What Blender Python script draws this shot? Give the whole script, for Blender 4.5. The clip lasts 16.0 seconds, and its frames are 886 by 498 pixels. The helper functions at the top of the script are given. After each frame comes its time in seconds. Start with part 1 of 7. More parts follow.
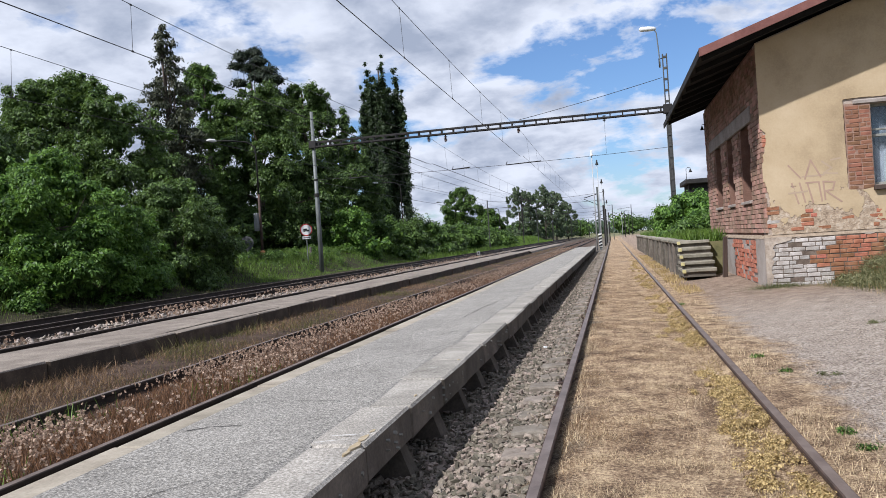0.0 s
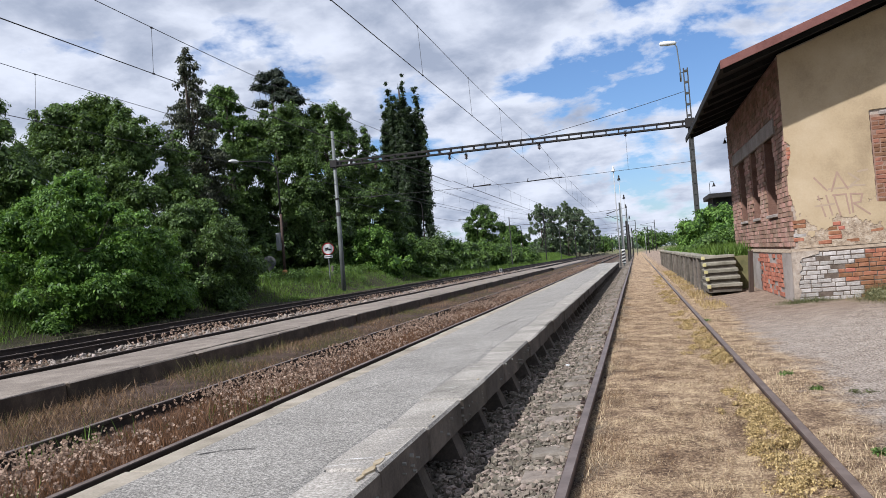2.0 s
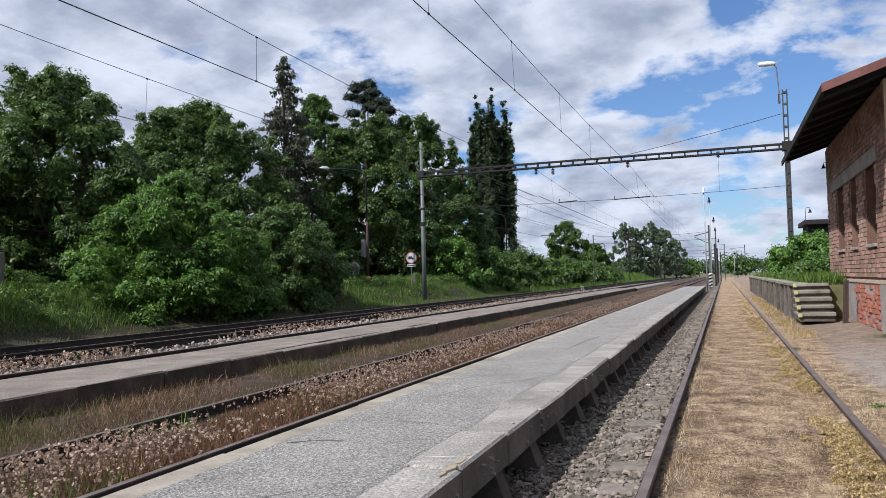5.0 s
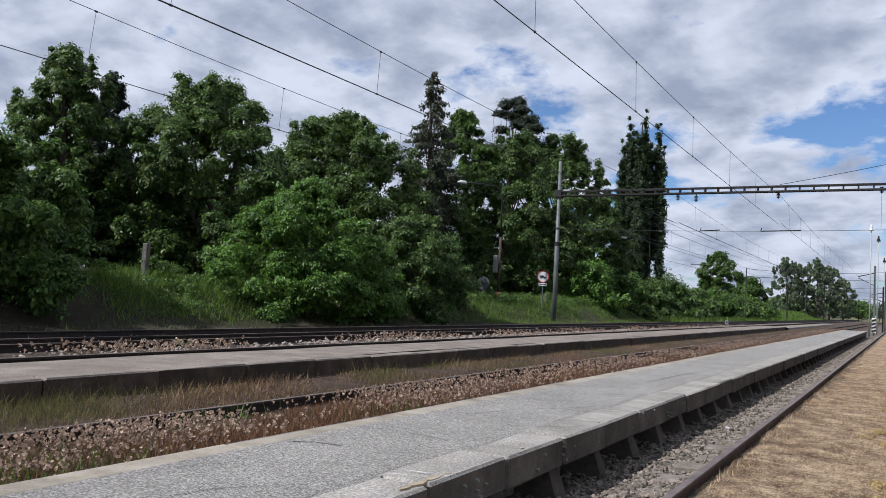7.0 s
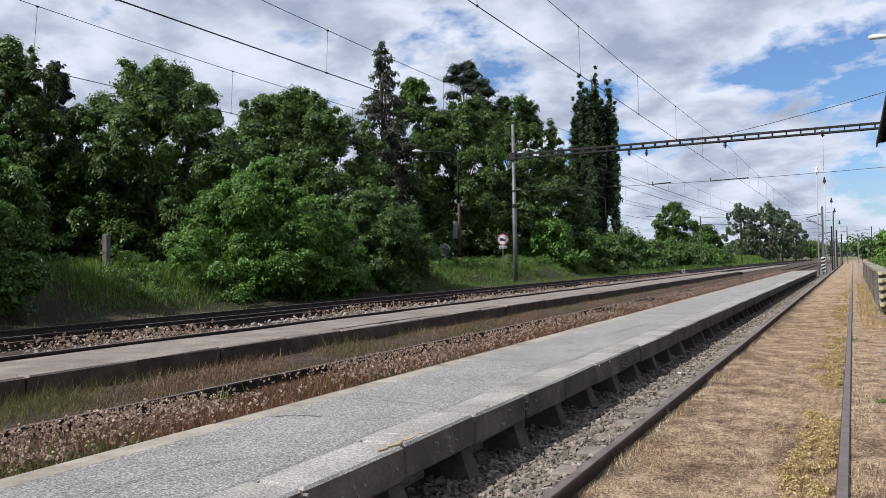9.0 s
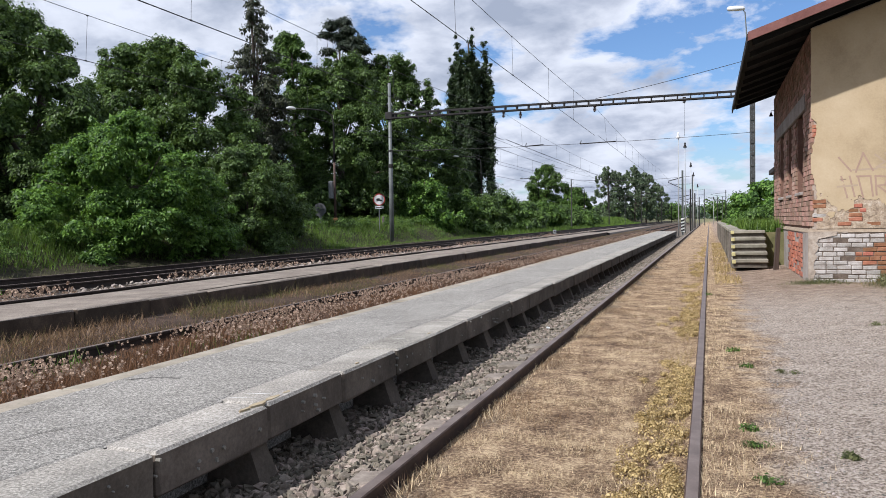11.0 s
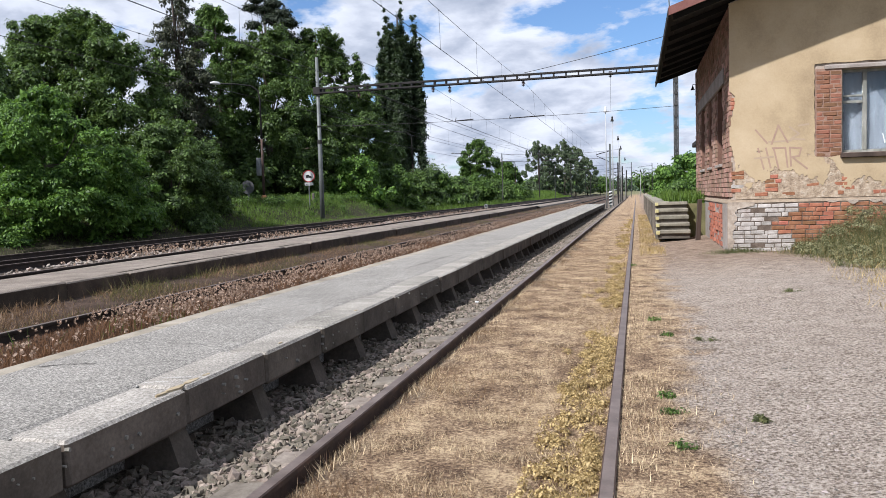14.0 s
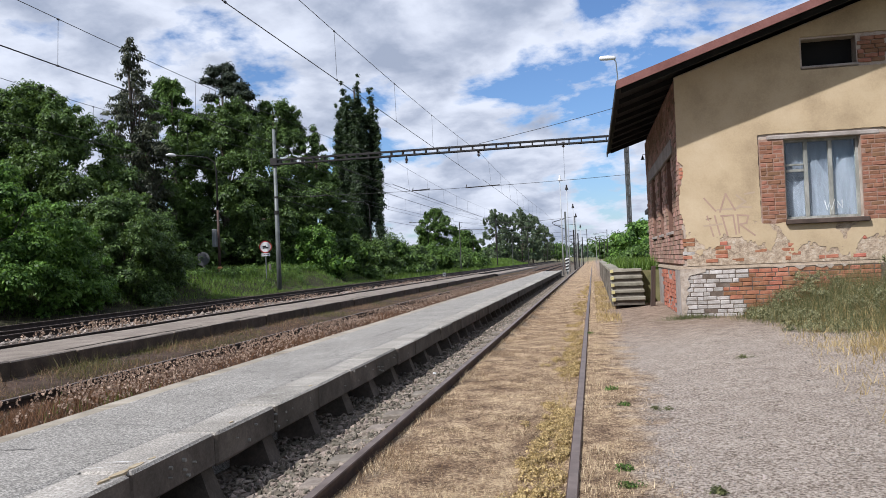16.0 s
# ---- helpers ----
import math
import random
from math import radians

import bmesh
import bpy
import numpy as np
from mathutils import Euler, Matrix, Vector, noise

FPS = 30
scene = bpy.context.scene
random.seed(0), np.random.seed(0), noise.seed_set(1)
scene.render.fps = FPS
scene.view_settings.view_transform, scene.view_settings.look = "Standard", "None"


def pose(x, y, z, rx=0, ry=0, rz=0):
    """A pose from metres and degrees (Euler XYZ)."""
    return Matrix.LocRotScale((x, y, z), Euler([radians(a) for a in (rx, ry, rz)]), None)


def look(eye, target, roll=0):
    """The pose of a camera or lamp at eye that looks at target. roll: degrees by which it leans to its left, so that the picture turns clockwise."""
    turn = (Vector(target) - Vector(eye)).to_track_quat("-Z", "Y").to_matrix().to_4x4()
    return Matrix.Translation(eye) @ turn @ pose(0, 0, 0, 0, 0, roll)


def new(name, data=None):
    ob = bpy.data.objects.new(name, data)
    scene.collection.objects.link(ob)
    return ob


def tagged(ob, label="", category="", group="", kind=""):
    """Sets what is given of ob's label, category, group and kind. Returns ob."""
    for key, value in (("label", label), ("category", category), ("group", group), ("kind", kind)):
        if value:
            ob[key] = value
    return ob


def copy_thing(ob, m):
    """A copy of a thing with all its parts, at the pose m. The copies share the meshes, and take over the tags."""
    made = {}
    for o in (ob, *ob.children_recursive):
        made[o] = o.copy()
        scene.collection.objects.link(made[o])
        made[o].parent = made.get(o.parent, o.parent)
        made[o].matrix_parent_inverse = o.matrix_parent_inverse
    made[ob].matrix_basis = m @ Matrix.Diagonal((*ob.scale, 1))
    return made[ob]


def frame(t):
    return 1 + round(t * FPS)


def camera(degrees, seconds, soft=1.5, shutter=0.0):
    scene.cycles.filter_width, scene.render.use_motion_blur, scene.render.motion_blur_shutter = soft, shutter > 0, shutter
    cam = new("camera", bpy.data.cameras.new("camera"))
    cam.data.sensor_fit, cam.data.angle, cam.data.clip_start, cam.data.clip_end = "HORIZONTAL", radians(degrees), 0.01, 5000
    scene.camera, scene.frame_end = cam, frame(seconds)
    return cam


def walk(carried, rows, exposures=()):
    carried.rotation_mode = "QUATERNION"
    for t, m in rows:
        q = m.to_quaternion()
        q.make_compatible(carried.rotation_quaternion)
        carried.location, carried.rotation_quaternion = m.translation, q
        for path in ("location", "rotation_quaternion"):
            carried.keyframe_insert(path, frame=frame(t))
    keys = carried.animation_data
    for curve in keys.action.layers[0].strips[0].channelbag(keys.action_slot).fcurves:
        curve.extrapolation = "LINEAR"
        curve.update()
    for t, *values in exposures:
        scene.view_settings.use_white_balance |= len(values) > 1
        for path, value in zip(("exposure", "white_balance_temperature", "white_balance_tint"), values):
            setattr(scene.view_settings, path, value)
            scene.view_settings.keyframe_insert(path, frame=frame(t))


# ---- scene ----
cam = camera(57.8, 16.0, soft=0.75)
PATH = [
    (0, (-0.265, -2.403, 1.321), (-0.68, -0.446, 1.307), -3.9),
    (0.5, (-0.27, -2.376, 1.294), (-0.683, -0.42, 1.35), -3.7),
    (1, (-0.216, -2.312, 1.328), (-0.649, -0.36, 1.387), -4.5),
    (1.5, (-0.231, -2.306, 1.33), (-0.668, -0.355, 1.379), -4.7),
    (2, (-0.248, -2.279, 1.315), (-0.714, -0.335, 1.349), -4.5),
    (2.5, (-0.28, -2.389, 1.276), (-0.725, -0.439, 1.275), -3.4),
    (3, (-0.325, -2.489, 1.313), (-0.871, -0.565, 1.332), -2.7),
    (3.5, (-0.312, -2.67, 1.277), (-0.968, -0.781, 1.311), -2.8),
    (5.8, (-0.121, -2.201, 1.286), (-0.794, -0.322, 1.41), -0.6),
    (6, (-0.02, -2.119, 1.264), (-0.829, -0.296, 1.414), 0.7),
    (6.5, (0.229, -1.941, 1.291), (-0.778, -0.227, 1.504), 2.9),
    (7, (0.608, -2.061, 1.286), (-0.388, -0.33, 1.4), 3.0),
    (7.5, (0.769, -2.29, 1.322), (-0.298, -0.599, 1.36), -0.1),
    (8, (0.763, -2.402, 1.322), (-0.327, -0.725, 1.354), -0.7),
    (8.5, (0.812, -2.454, 1.336), (-0.234, -0.75, 1.371), -0.9),
    (9, (0.842, -2.465, 1.352), (-0.068, -0.684, 1.385), -1.0),
    (9.5, (0.848, -2.286, 1.304), (0.058, -0.449, 1.327), -1.1),
    (9.7, (0.826, -2.285, 1.292), (0.072, -0.433, 1.286), -0.7),
    (11.8, (0.874, -2.318, 1.305), (0.296, -0.405, 1.234), -1.6),
    (12, (0.883, -2.287, 1.307), (0.32, -0.37, 1.233), -1.6),
    (12.5, (0.882, -2.283, 1.302), (0.336, -0.363, 1.195), -1.5),
    (13, (0.89, -2.279, 1.309), (0.348, -0.357, 1.199), -1.7),
    (13.5, (0.895, -2.264, 1.308), (0.373, -0.336, 1.198), -1.9),
    (14, (0.899, -2.246, 1.295), (0.428, -0.307, 1.162), -1.7),
    (14.5, (0.916, -2.243, 1.31), (0.47, -0.295, 1.221), -1.7),
    (15, (0.92, -2.225, 1.317), (0.483, -0.274, 1.349), -1.7),
    (15.5, (0.923, -2.224, 1.32), (0.509, -0.268, 1.385), -1.7),
    (16, (0.93, -2.225, 1.329), (0.564, -0.259, 1.362), -2.4),
]
walk(cam, [(r[0], look(*r[1:])) for r in PATH], [(0.0, 0.32, 5800, 13), (3.5, 0.28, 5800, 13), (6.0, 0.15, 5700, 13), (7.0, 0.1, 5700, 13), (8.0, 0.2, 5800, 13), (9.5, 0.26, 5800, 13), (12.0, 0.42, 5850, 13), (14.5, 0.48, 5850, 13), (15.5, 0.33, 5800, 13), (16.0, 0.31, 5800, 13)])

# ---- world, sun ----
SUN_EL, SUN_AZ = 46.5, 36.0   # height of the sun; its turn from -y towards -x
world = bpy.data.worlds.new("world")
scene.world = world
world.use_nodes = True
wn, wl = world.node_tree.nodes, world.node_tree.links
wn.clear()


def wnode(kind, **kw):
    n = wn.new(kind)
    for k, v in kw.items():
        n.inputs[k].default_value = v
    return n


def ramp(nodes, stops):
    r = nodes.new("ShaderNodeValToRGB")
    r.color_ramp.elements[0].position, r.color_ramp.elements[0].color = stops[0][0], (*stops[0][1], 1)
    r.color_ramp.elements[1].position, r.color_ramp.elements[1].color = stops[-1][0], (*stops[-1][1], 1)
    for p, c in stops[1:-1]:
        r.color_ramp.elements.new(p).color = (*c, 1)
    return r


sky = wn.new("ShaderNodeTexSky")
sky.sky_type, sky.sun_disc = "NISHITA", False
sky.sun_elevation, sky.sun_rotation = radians(SUN_EL), radians(180 + SUN_AZ)
sky.air_density, sky.dust_density, sky.ozone_density = 1.0, 0.6, 1.6
coord = wn.new("ShaderNodeTexCoord")
split = wn.new("ShaderNodeSeparateXYZ")
wl.new(coord.outputs["Generated"], split.inputs[0])
lift = wn.new("ShaderNodeMath")
lift.operation = "MAXIMUM"
lift.inputs[1].default_value = 0.0
wl.new(split.outputs["Z"], lift.inputs[0])
bend = wn.new("ShaderNodeMath")
bend.inputs[1].default_value = 0.32
wl.new(lift.outputs[0], bend.inputs[0])
flat = wn.new("ShaderNodeVectorMath")
flat.operation = "DIVIDE"
wl.new(coord.outputs["Generated"], flat.inputs[0])
wl.new(bend.outputs[0], flat.inputs[1])
shift = wn.new("ShaderNodeMapping")
shift.inputs["Location"].default_value = (3.7, 1.3, 0.0)
shift.inputs["Scale"].default_value = (1.0, 1.0, 0.0)
wl.new(flat.outputs[0], shift.inputs["Vector"])


def cloud_noise(scale, detail, rough, dist):
    n = wnode("ShaderNodeTexNoise", Scale=scale, Detail=detail, Roughness=rough, Distortion=dist)
    wl.new(shift.outputs[0], n.inputs["Vector"])
    return n


def toward(az, el):
    """A direction by its turn from +y towards +x and its height."""
    return (math.sin(radians(az)) * math.cos(radians(el)), math.cos(radians(az)) * math.cos(radians(el)), math.sin(radians(el)))


def wmath(op, a, b):
    n = wn.new("ShaderNodeMath")
    n.operation = op
    for i, v in enumerate((a, b)):
        if isinstance(v, (int, float)):
            n.inputs[i].default_value = v
        else:
            wl.new(v, n.inputs[i])
    return n.outputs[0]


# clear gaps (minus) and cloud banks (plus): turn, height, radius in degrees, strength
cover = cloud_noise(3.6, 12.0, 0.58, 0.1).outputs["Fac"]
for az, el, rad, amount in ((1.0, 12.5, 7.5, -0.11), (5.0, 17.0, 6.0, -0.1), (-6.0, 11.5, 4.5, -0.07), (-22.5, 15.0, 3.5, -0.08), (-17.5, 9.0, 3.5, -0.08), (-15.0, 12.0, 3.0, -0.06), (12.0, 6.0, 6.0, -0.06), (-48.0, 16.0, 26.0, 0.075), (-10.0, 21.0, 12.0, 0.15), (-7.0, 5.5, 9.0, 0.09), (-30.0, 24.0, 14.0, 0.07)):
    dot = wn.new("ShaderNodeVectorMath")
    dot.operation = "DOT_PRODUCT"
    wl.new(coord.outputs["Generated"], dot.inputs[0])
    dot.inputs[1].default_value = toward(az, el)
    fall = wn.new("ShaderNodeMapRange")
    fall.interpolation_type = "SMOOTHSTEP"
    fall.inputs["From Min"].default_value, fall.inputs["From Max"].default_value = math.cos(radians(rad)), 1.0
    fall.inputs["To Max"].default_value = amount
    wl.new(dot.outputs["Value"], fall.inputs["Value"])
    cover = wmath("ADD", cover, fall.outputs[0])
cover_ramp = ramp(wn, [(0.405, (0, 0, 0)), (0.45, (0.55, 0.55, 0.55)), (0.5, (1, 1, 1))])
wl.new(cover, cover_ramp.inputs[0])
# thick parts turn grey at the base, thin parts and heads stay white
body = cloud_noise(5.2, 8.0, 0.55, 0.15)
depth = wmath("ADD", wmath("MULTIPLY", body.outputs["Fac"], 0.62), wmath("MULTIPLY", cover, 0.38))
body_ramp = ramp(wn, [(0.43, (15.9, 16.1, 16.5)), (0.5, (13.6, 13.9, 14.5)), (0.56, (10.6, 11.1, 12.1)), (0.64, (7.6, 8.3, 9.6))])
wl.new(depth, body_ramp.inputs[0])
blend = wn.new("ShaderNodeMix")
blend.data_type = "RGBA"
wl.new(cover_ramp.outputs[0], blend.inputs["Factor"])
blue = wn.new("ShaderNodeVectorMath")
blue.operation = "MULTIPLY"
blue.inputs[1].default_value = (1.65, 1.9, 2.2)
wl.new(sky.outputs[0], blue.inputs[0])
wl.new(blue.outputs[0], blend.inputs["A"])
wl.new(body_ramp.outputs[0], blend.inputs["B"])
back = wnode("ShaderNodeBackground", Strength=0.0435)
wl.new(blend.outputs["Result"], back.inputs["Color"])
wout = wn.new("ShaderNodeOutputWorld")
wl.new(back.outputs[0], wout.inputs["Surface"])

sun_data = bpy.data.lights.new("sun", "SUN")
sun_data.energy, sun_data.angle, sun_data.color = 5.0, radians(1.0), (1.0, 0.935, 0.835)
sun = new("sun", sun_data)
to_sun = Vector((-math.sin(radians(SUN_AZ)) * math.cos(radians(SUN_EL)), -math.cos(radians(SUN_AZ)) * math.cos(radians(SUN_EL)), math.sin(radians(SUN_EL))))
sun.matrix_world = look((-30, -30, 60), Vector((-30, -30, 60)) - to_sun)


# ---- materials ----
def surface(name, cols, scale=2.0, fine=30.0, rough=0.9, metal=0.0, bump=0.3, dist=0.02, fine_mix=0.35, per=None, spread=0.0, stretch=None, gloss_var=0.1):
    """A worn surface: cols mixed by broad noise, broken up by fine noise; per 'object' or 'island' varies the brightness by spread."""
    cols = [tuple(0.9 * v for v in c) for c in cols]
    m = bpy.data.materials.new(name)
    m.use_nodes = True
    nt, n, l = m.node_tree, m.node_tree.nodes, m.node_tree.links
    b = n["Principled BSDF"]
    geo = n.new("ShaderNodeNewGeometry")
    where = geo.outputs["Position"]
    if stretch:
        mp = n.new("ShaderNodeMapping")
        mp.inputs["Scale"].default_value = stretch
        l.new(where, mp.inputs["Vector"])
        where = mp.outputs[0]
    a = n.new("ShaderNodeTexNoise")
    a.inputs["Scale"].default_value, a.inputs["Detail"].default_value, a.inputs["Roughness"].default_value = scale, 6, 0.62
    l.new(where, a.inputs["Vector"])
    f = n.new("ShaderNodeTexNoise")
    f.inputs["Scale"].default_value, f.inputs["Detail"].default_value, f.inputs["Roughness"].default_value = fine, 5, 0.7
    l.new(where, f.inputs["Vector"])
    mixf = n.new("ShaderNodeMix")
    mixf.inputs["Factor"].default_value = fine_mix
    l.new(a.outputs["Fac"], mixf.inputs["A"])
    l.new(f.outputs["Fac"], mixf.inputs["B"])
    k = len(cols)
    r = ramp(n, [(0.30 + 0.40 * i / max(1, k - 1), c) for i, c in enumerate(cols)])
    l.new(mixf.outputs["Result"], r.inputs[0])
    colour = r.outputs[0]
    if per:
        src = n.new("ShaderNodeObjectInfo").outputs["Random"] if per == "object" else geo.outputs["Random Per Island"]
        mr = n.new("ShaderNodeMapRange")
        mr.inputs["To Min"].default_value, mr.inputs["To Max"].default_value = 1 - spread, 1 + spread
        l.new(src, mr.inputs["Value"])
        hs = n.new("ShaderNodeHueSaturation")
        l.new(mr.outputs[0], hs.inputs["Value"])
        mh = n.new("ShaderNodeMapRange")
        mh.inputs["To Min"].default_value, mh.inputs["To Max"].default_value = 0.5 + 0.05 * spread, 0.5 - 0.05 * spread
        l.new(src, mh.inputs["Value"])
        l.new(mh.outputs[0], hs.inputs["Hue"])
        l.new(colour, hs.inputs["Color"])
        colour = hs.outputs[0]
    l.new(colour, b.inputs["Base Color"])
    rr = n.new("ShaderNodeMapRange")
    rr.inputs["To Min"].default_value, rr.inputs["To Max"].default_value = max(0.02, rough - gloss_var), min(1, rough + gloss_var)
    l.new(f.outputs["Fac"], rr.inputs["Value"])
    l.new(rr.outputs[0], b.inputs["Roughness"])
    b.inputs["Metallic"].default_value = metal
    b.inputs["Specular IOR Level"].default_value = 0.35
    if bump:
        bp = n.new("ShaderNodeBump")
        bp.inputs["Strength"].default_value, bp.inputs["Distance"].default_value = bump, dist
        l.new(mixf.outputs["Result"], bp.inputs["Height"])
        l.new(bp.outputs[0], b.inputs["Normal"])
    return m


def leafy(name, dark, light, through_col, share=0.35, spread=0.45):
    """Leaves: diffuse and see-through light, each leaf with its own tone."""
    m = bpy.data.materials.new(name)
    m.use_nodes = True
    n, l = m.node_tree.nodes, m.node_tree.links
    n.clear()
    geo = n.new("ShaderNodeNewGeometry")
    a = n.new("ShaderNodeTexNoise")
    a.inputs["Scale"].default_value, a.inputs["Detail"].default_value = 0.55, 3
    l.new(geo.outputs["Position"], a.inputs["Vector"])
    mx = n.new("ShaderNodeMix")
    mx.inputs["Factor"].default_value = 0.6
    l.new(a.outputs["Fac"], mx.inputs["A"])
    l.new(geo.outputs["Random Per Island"], mx.inputs["B"])
    r = ramp(n, [(0.3, dark), (0.72, light)])
    l.new(mx.outputs["Result"], r.inputs[0])
    d = n.new("ShaderNodeBsdfPrincipled")
    d.inputs["Roughness"].default_value = 0.5
    d.inputs["Specular IOR Level"].default_value = 0.25
    l.new(r.outputs[0], d.inputs["Base Color"])
    t = n.new("ShaderNodeBsdfTranslucent")
    tm = n.new("ShaderNodeMix")
    tm.data_type = "RGBA"
    tm.inputs["Factor"].default_value = 0.5
    l.new(r.outputs[0], tm.inputs["A"])
    tm.inputs["B"].default_value = (*through_col, 1)
    l.new(tm.outputs["Result"], t.inputs["Color"])
    ms = n.new("ShaderNodeMixShader")
    ms.inputs["Fac"].default_value = share
    l.new(d.outputs[0], ms.inputs[1])
    l.new(t.outputs[0], ms.inputs[2])
    o = n.new("ShaderNodeOutputMaterial")
    l.new(ms.outputs[0], o.inputs["Surface"])
    return m


RUST = surface("rusty_steel", [(0.03, 0.02, 0.017), (0.075, 0.05, 0.04), (0.14, 0.085, 0.06)], 6, 60, 0.75, 0.25, 0.35, 0.004)
# darker copy of the rust: shade on the far rails' sides, put into the colour
RUST_SHADED = surface("shaded_rail_steel", [(0.016, 0.012, 0.01), (0.035, 0.026, 0.021), (0.07, 0.048, 0.036)], 6, 60, 0.8, 0.1, 0.35, 0.004)
RAIL_TOP = surface("worn_rail_head", [(0.1, 0.075, 0.062), (0.205, 0.157, 0.132), (0.3, 0.245, 0.212)], 5, 70, 0.5, 0.45, 0.2, 0.002)
CONCRETE = surface("weathered_concrete", [(0.2, 0.185, 0.165), (0.33, 0.31, 0.28), (0.42, 0.4, 0.37)], 3, 50, 0.92, 0, 0.5, 0.01, per="object", spread=0.1)
DARK_SIDE = surface("dark_side_concrete", [(0.026, 0.018, 0.012), (0.066, 0.047, 0.033), (0.13, 0.095, 0.067)], 3.5, 45, 0.95, 0, 0.5, 0.012, per="object", spread=0.2)
SLAB_SIDE = surface("dark_brown_concrete", [(0.036, 0.029, 0.023), (0.1, 0.082, 0.064), (0.19, 0.157, 0.125)], 2.5, 45, 0.95, 0, 0.5, 0.012, per="object", spread=0.12)
SLEEPER = surface("sleeper_concrete", [(0.09, 0.072, 0.055), (0.19, 0.16, 0.13), (0.31, 0.27, 0.225)], 7, 60, 0.95, 0, 0.5, 0.01, per="object", spread=0.15)
ASPHALT = surface("pale_worn_asphalt", [(0.0, 0.0, 0.0), (0.265, 0.248, 0.22), (0.72, 0.68, 0.61)], 1.6, 75, 0.95, 0, 1.0, 0.012, fine_mix=0.88)
EDGE = surface("chipped_platform_edge", [(0.03, 0.025, 0.02), (0.31, 0.286, 0.247), (0.68, 0.635, 0.565)], 2.2, 65, 0.95, 0, 0.9, 0.012, fine_mix=0.72, per="object", spread=0.08)
EDGE_OCHRE = surface("ochre_platform_edge", [(0.14, 0.115, 0.085), (0.31, 0.27, 0.21), (0.46, 0.41, 0.33)], 2.5, 55, 0.95, 0, 0.5, 0.01, per="object", spread=0.08)
STONE = surface("ballast_stone", [(0.085, 0.07, 0.053), (0.19, 0.16, 0.125), (0.34, 0.295, 0.235)], 6, 50, 0.95, 0, 0.4, 0.01, per="island", spread=0.5)
STONE_PALE = surface("pale_ballast_stone", [(0.2, 0.165, 0.135), (0.34, 0.29, 0.245), (0.48, 0.42, 0.37)], 6, 50, 0.95, 0, 0.3, 0.01, per="island", spread=0.3)
STEEL = surface("galvanised_steel", [(0.09, 0.1, 0.096), (0.15, 0.162, 0.157), (0.21, 0.222, 0.217)], 2, 25, 0.6, 0.3, 0.1, 0.003)
DARK_STEEL = surface("dark_painted_steel", [(0.011, 0.0105, 0.01), (0.022, 0.02, 0.019), (0.042, 0.036, 0.032)], 3, 30, 0.8, 0.0, 0.15, 0.003)
MAST = surface("weathered_mast_steel", [(0.032, 0.032, 0.031), (0.06, 0.06, 0.057), (0.1, 0.098, 0.092)], 2, 25, 0.7, 0.1, 0.1, 0.003)
GREY_SIGN = surface("dull_grey_sign_back", [(0.05, 0.052, 0.055), (0.09, 0.092, 0.095)], 3, 30, 0.8, 0, 0.1, 0.003)
PALE_POLE = surface("pale_lamp_pole", [(0.3, 0.31, 0.31), (0.42, 0.43, 0.43), (0.5, 0.51, 0.51)], 2, 25, 0.6, 0.1, 0.1, 0.003)
WIRE = surface("dark_copper_wire", [(0.03, 0.03, 0.03), (0.06, 0.055, 0.05)], 3, 30, 0.6, 0.5, 0)
BARK = surface("bark", [(0.035, 0.027, 0.02), (0.08, 0.062, 0.048), (0.13, 0.105, 0.085)], 5, 40, 0.95, 0, 0.8, 0.03, stretch=(1, 1, 0.25))
LEAF_DARK = leafy("dark_broad_leaves", (0.022, 0.04, 0.012), (0.12, 0.192, 0.051), (0.2, 0.31, 0.05), 0.27)
LEAF_MID = leafy("green_broad_leaves", (0.024, 0.05, 0.011), (0.13, 0.215, 0.046), (0.2, 0.35, 0.045), 0.27)
LEAF_BRIGHT = leafy("fresh_green_leaves", (0.022, 0.055, 0.01), (0.15, 0.265, 0.05), (0.26, 0.46, 0.05), 0.27)
LEAF_POPLAR = leafy("poplar_leaves", (0.014, 0.026, 0.012), (0.05, 0.075, 0.032), (0.1, 0.16, 0.03), 0.25)
LEAF_BIRCH = leafy("grey_green_leaves", (0.045, 0.07, 0.038), (0.15, 0.195, 0.105), (0.22, 0.29, 0.12))
NEEDLE = leafy("dark_needles", (0.014, 0.024, 0.014), (0.045, 0.058, 0.034), (0.06, 0.08, 0.03), 0.15)
NEEDLE_BROWN = leafy("greyish_spruce_needles", (0.026, 0.032, 0.019), (0.092, 0.1, 0.057), (0.09, 0.11, 0.05), 0.15)
GRASS = leafy("bank_grass", (0.035, 0.07, 0.01), (0.15, 0.24, 0.042), (0.24, 0.36, 0.045))
GRASS_DULL = leafy("dull_tall_grass", (0.045, 0.055, 0.022), (0.18, 0.185, 0.08), (0.24, 0.26, 0.08))
WEED_GREY = leafy("grey_green_weeds", (0.065, 0.068, 0.032), (0.3, 0.295, 0.155), (0.28, 0.3, 0.1), 0.25)
TRACK_GREEN = leafy("olive_track_weeds", (0.035, 0.032, 0.013), (0.18, 0.162, 0.06), (0.26, 0.27, 0.07))
STRAW = leafy("dry_straw", (0.09, 0.052, 0.03), (0.76, 0.605, 0.385), (0.45, 0.35, 0.18), 0.2)
YELLOW_WEED = leafy("yellowing_weed", (0.2, 0.14, 0.06), (0.62, 0.47, 0.22), (0.5, 0.4, 0.12), 0.3)
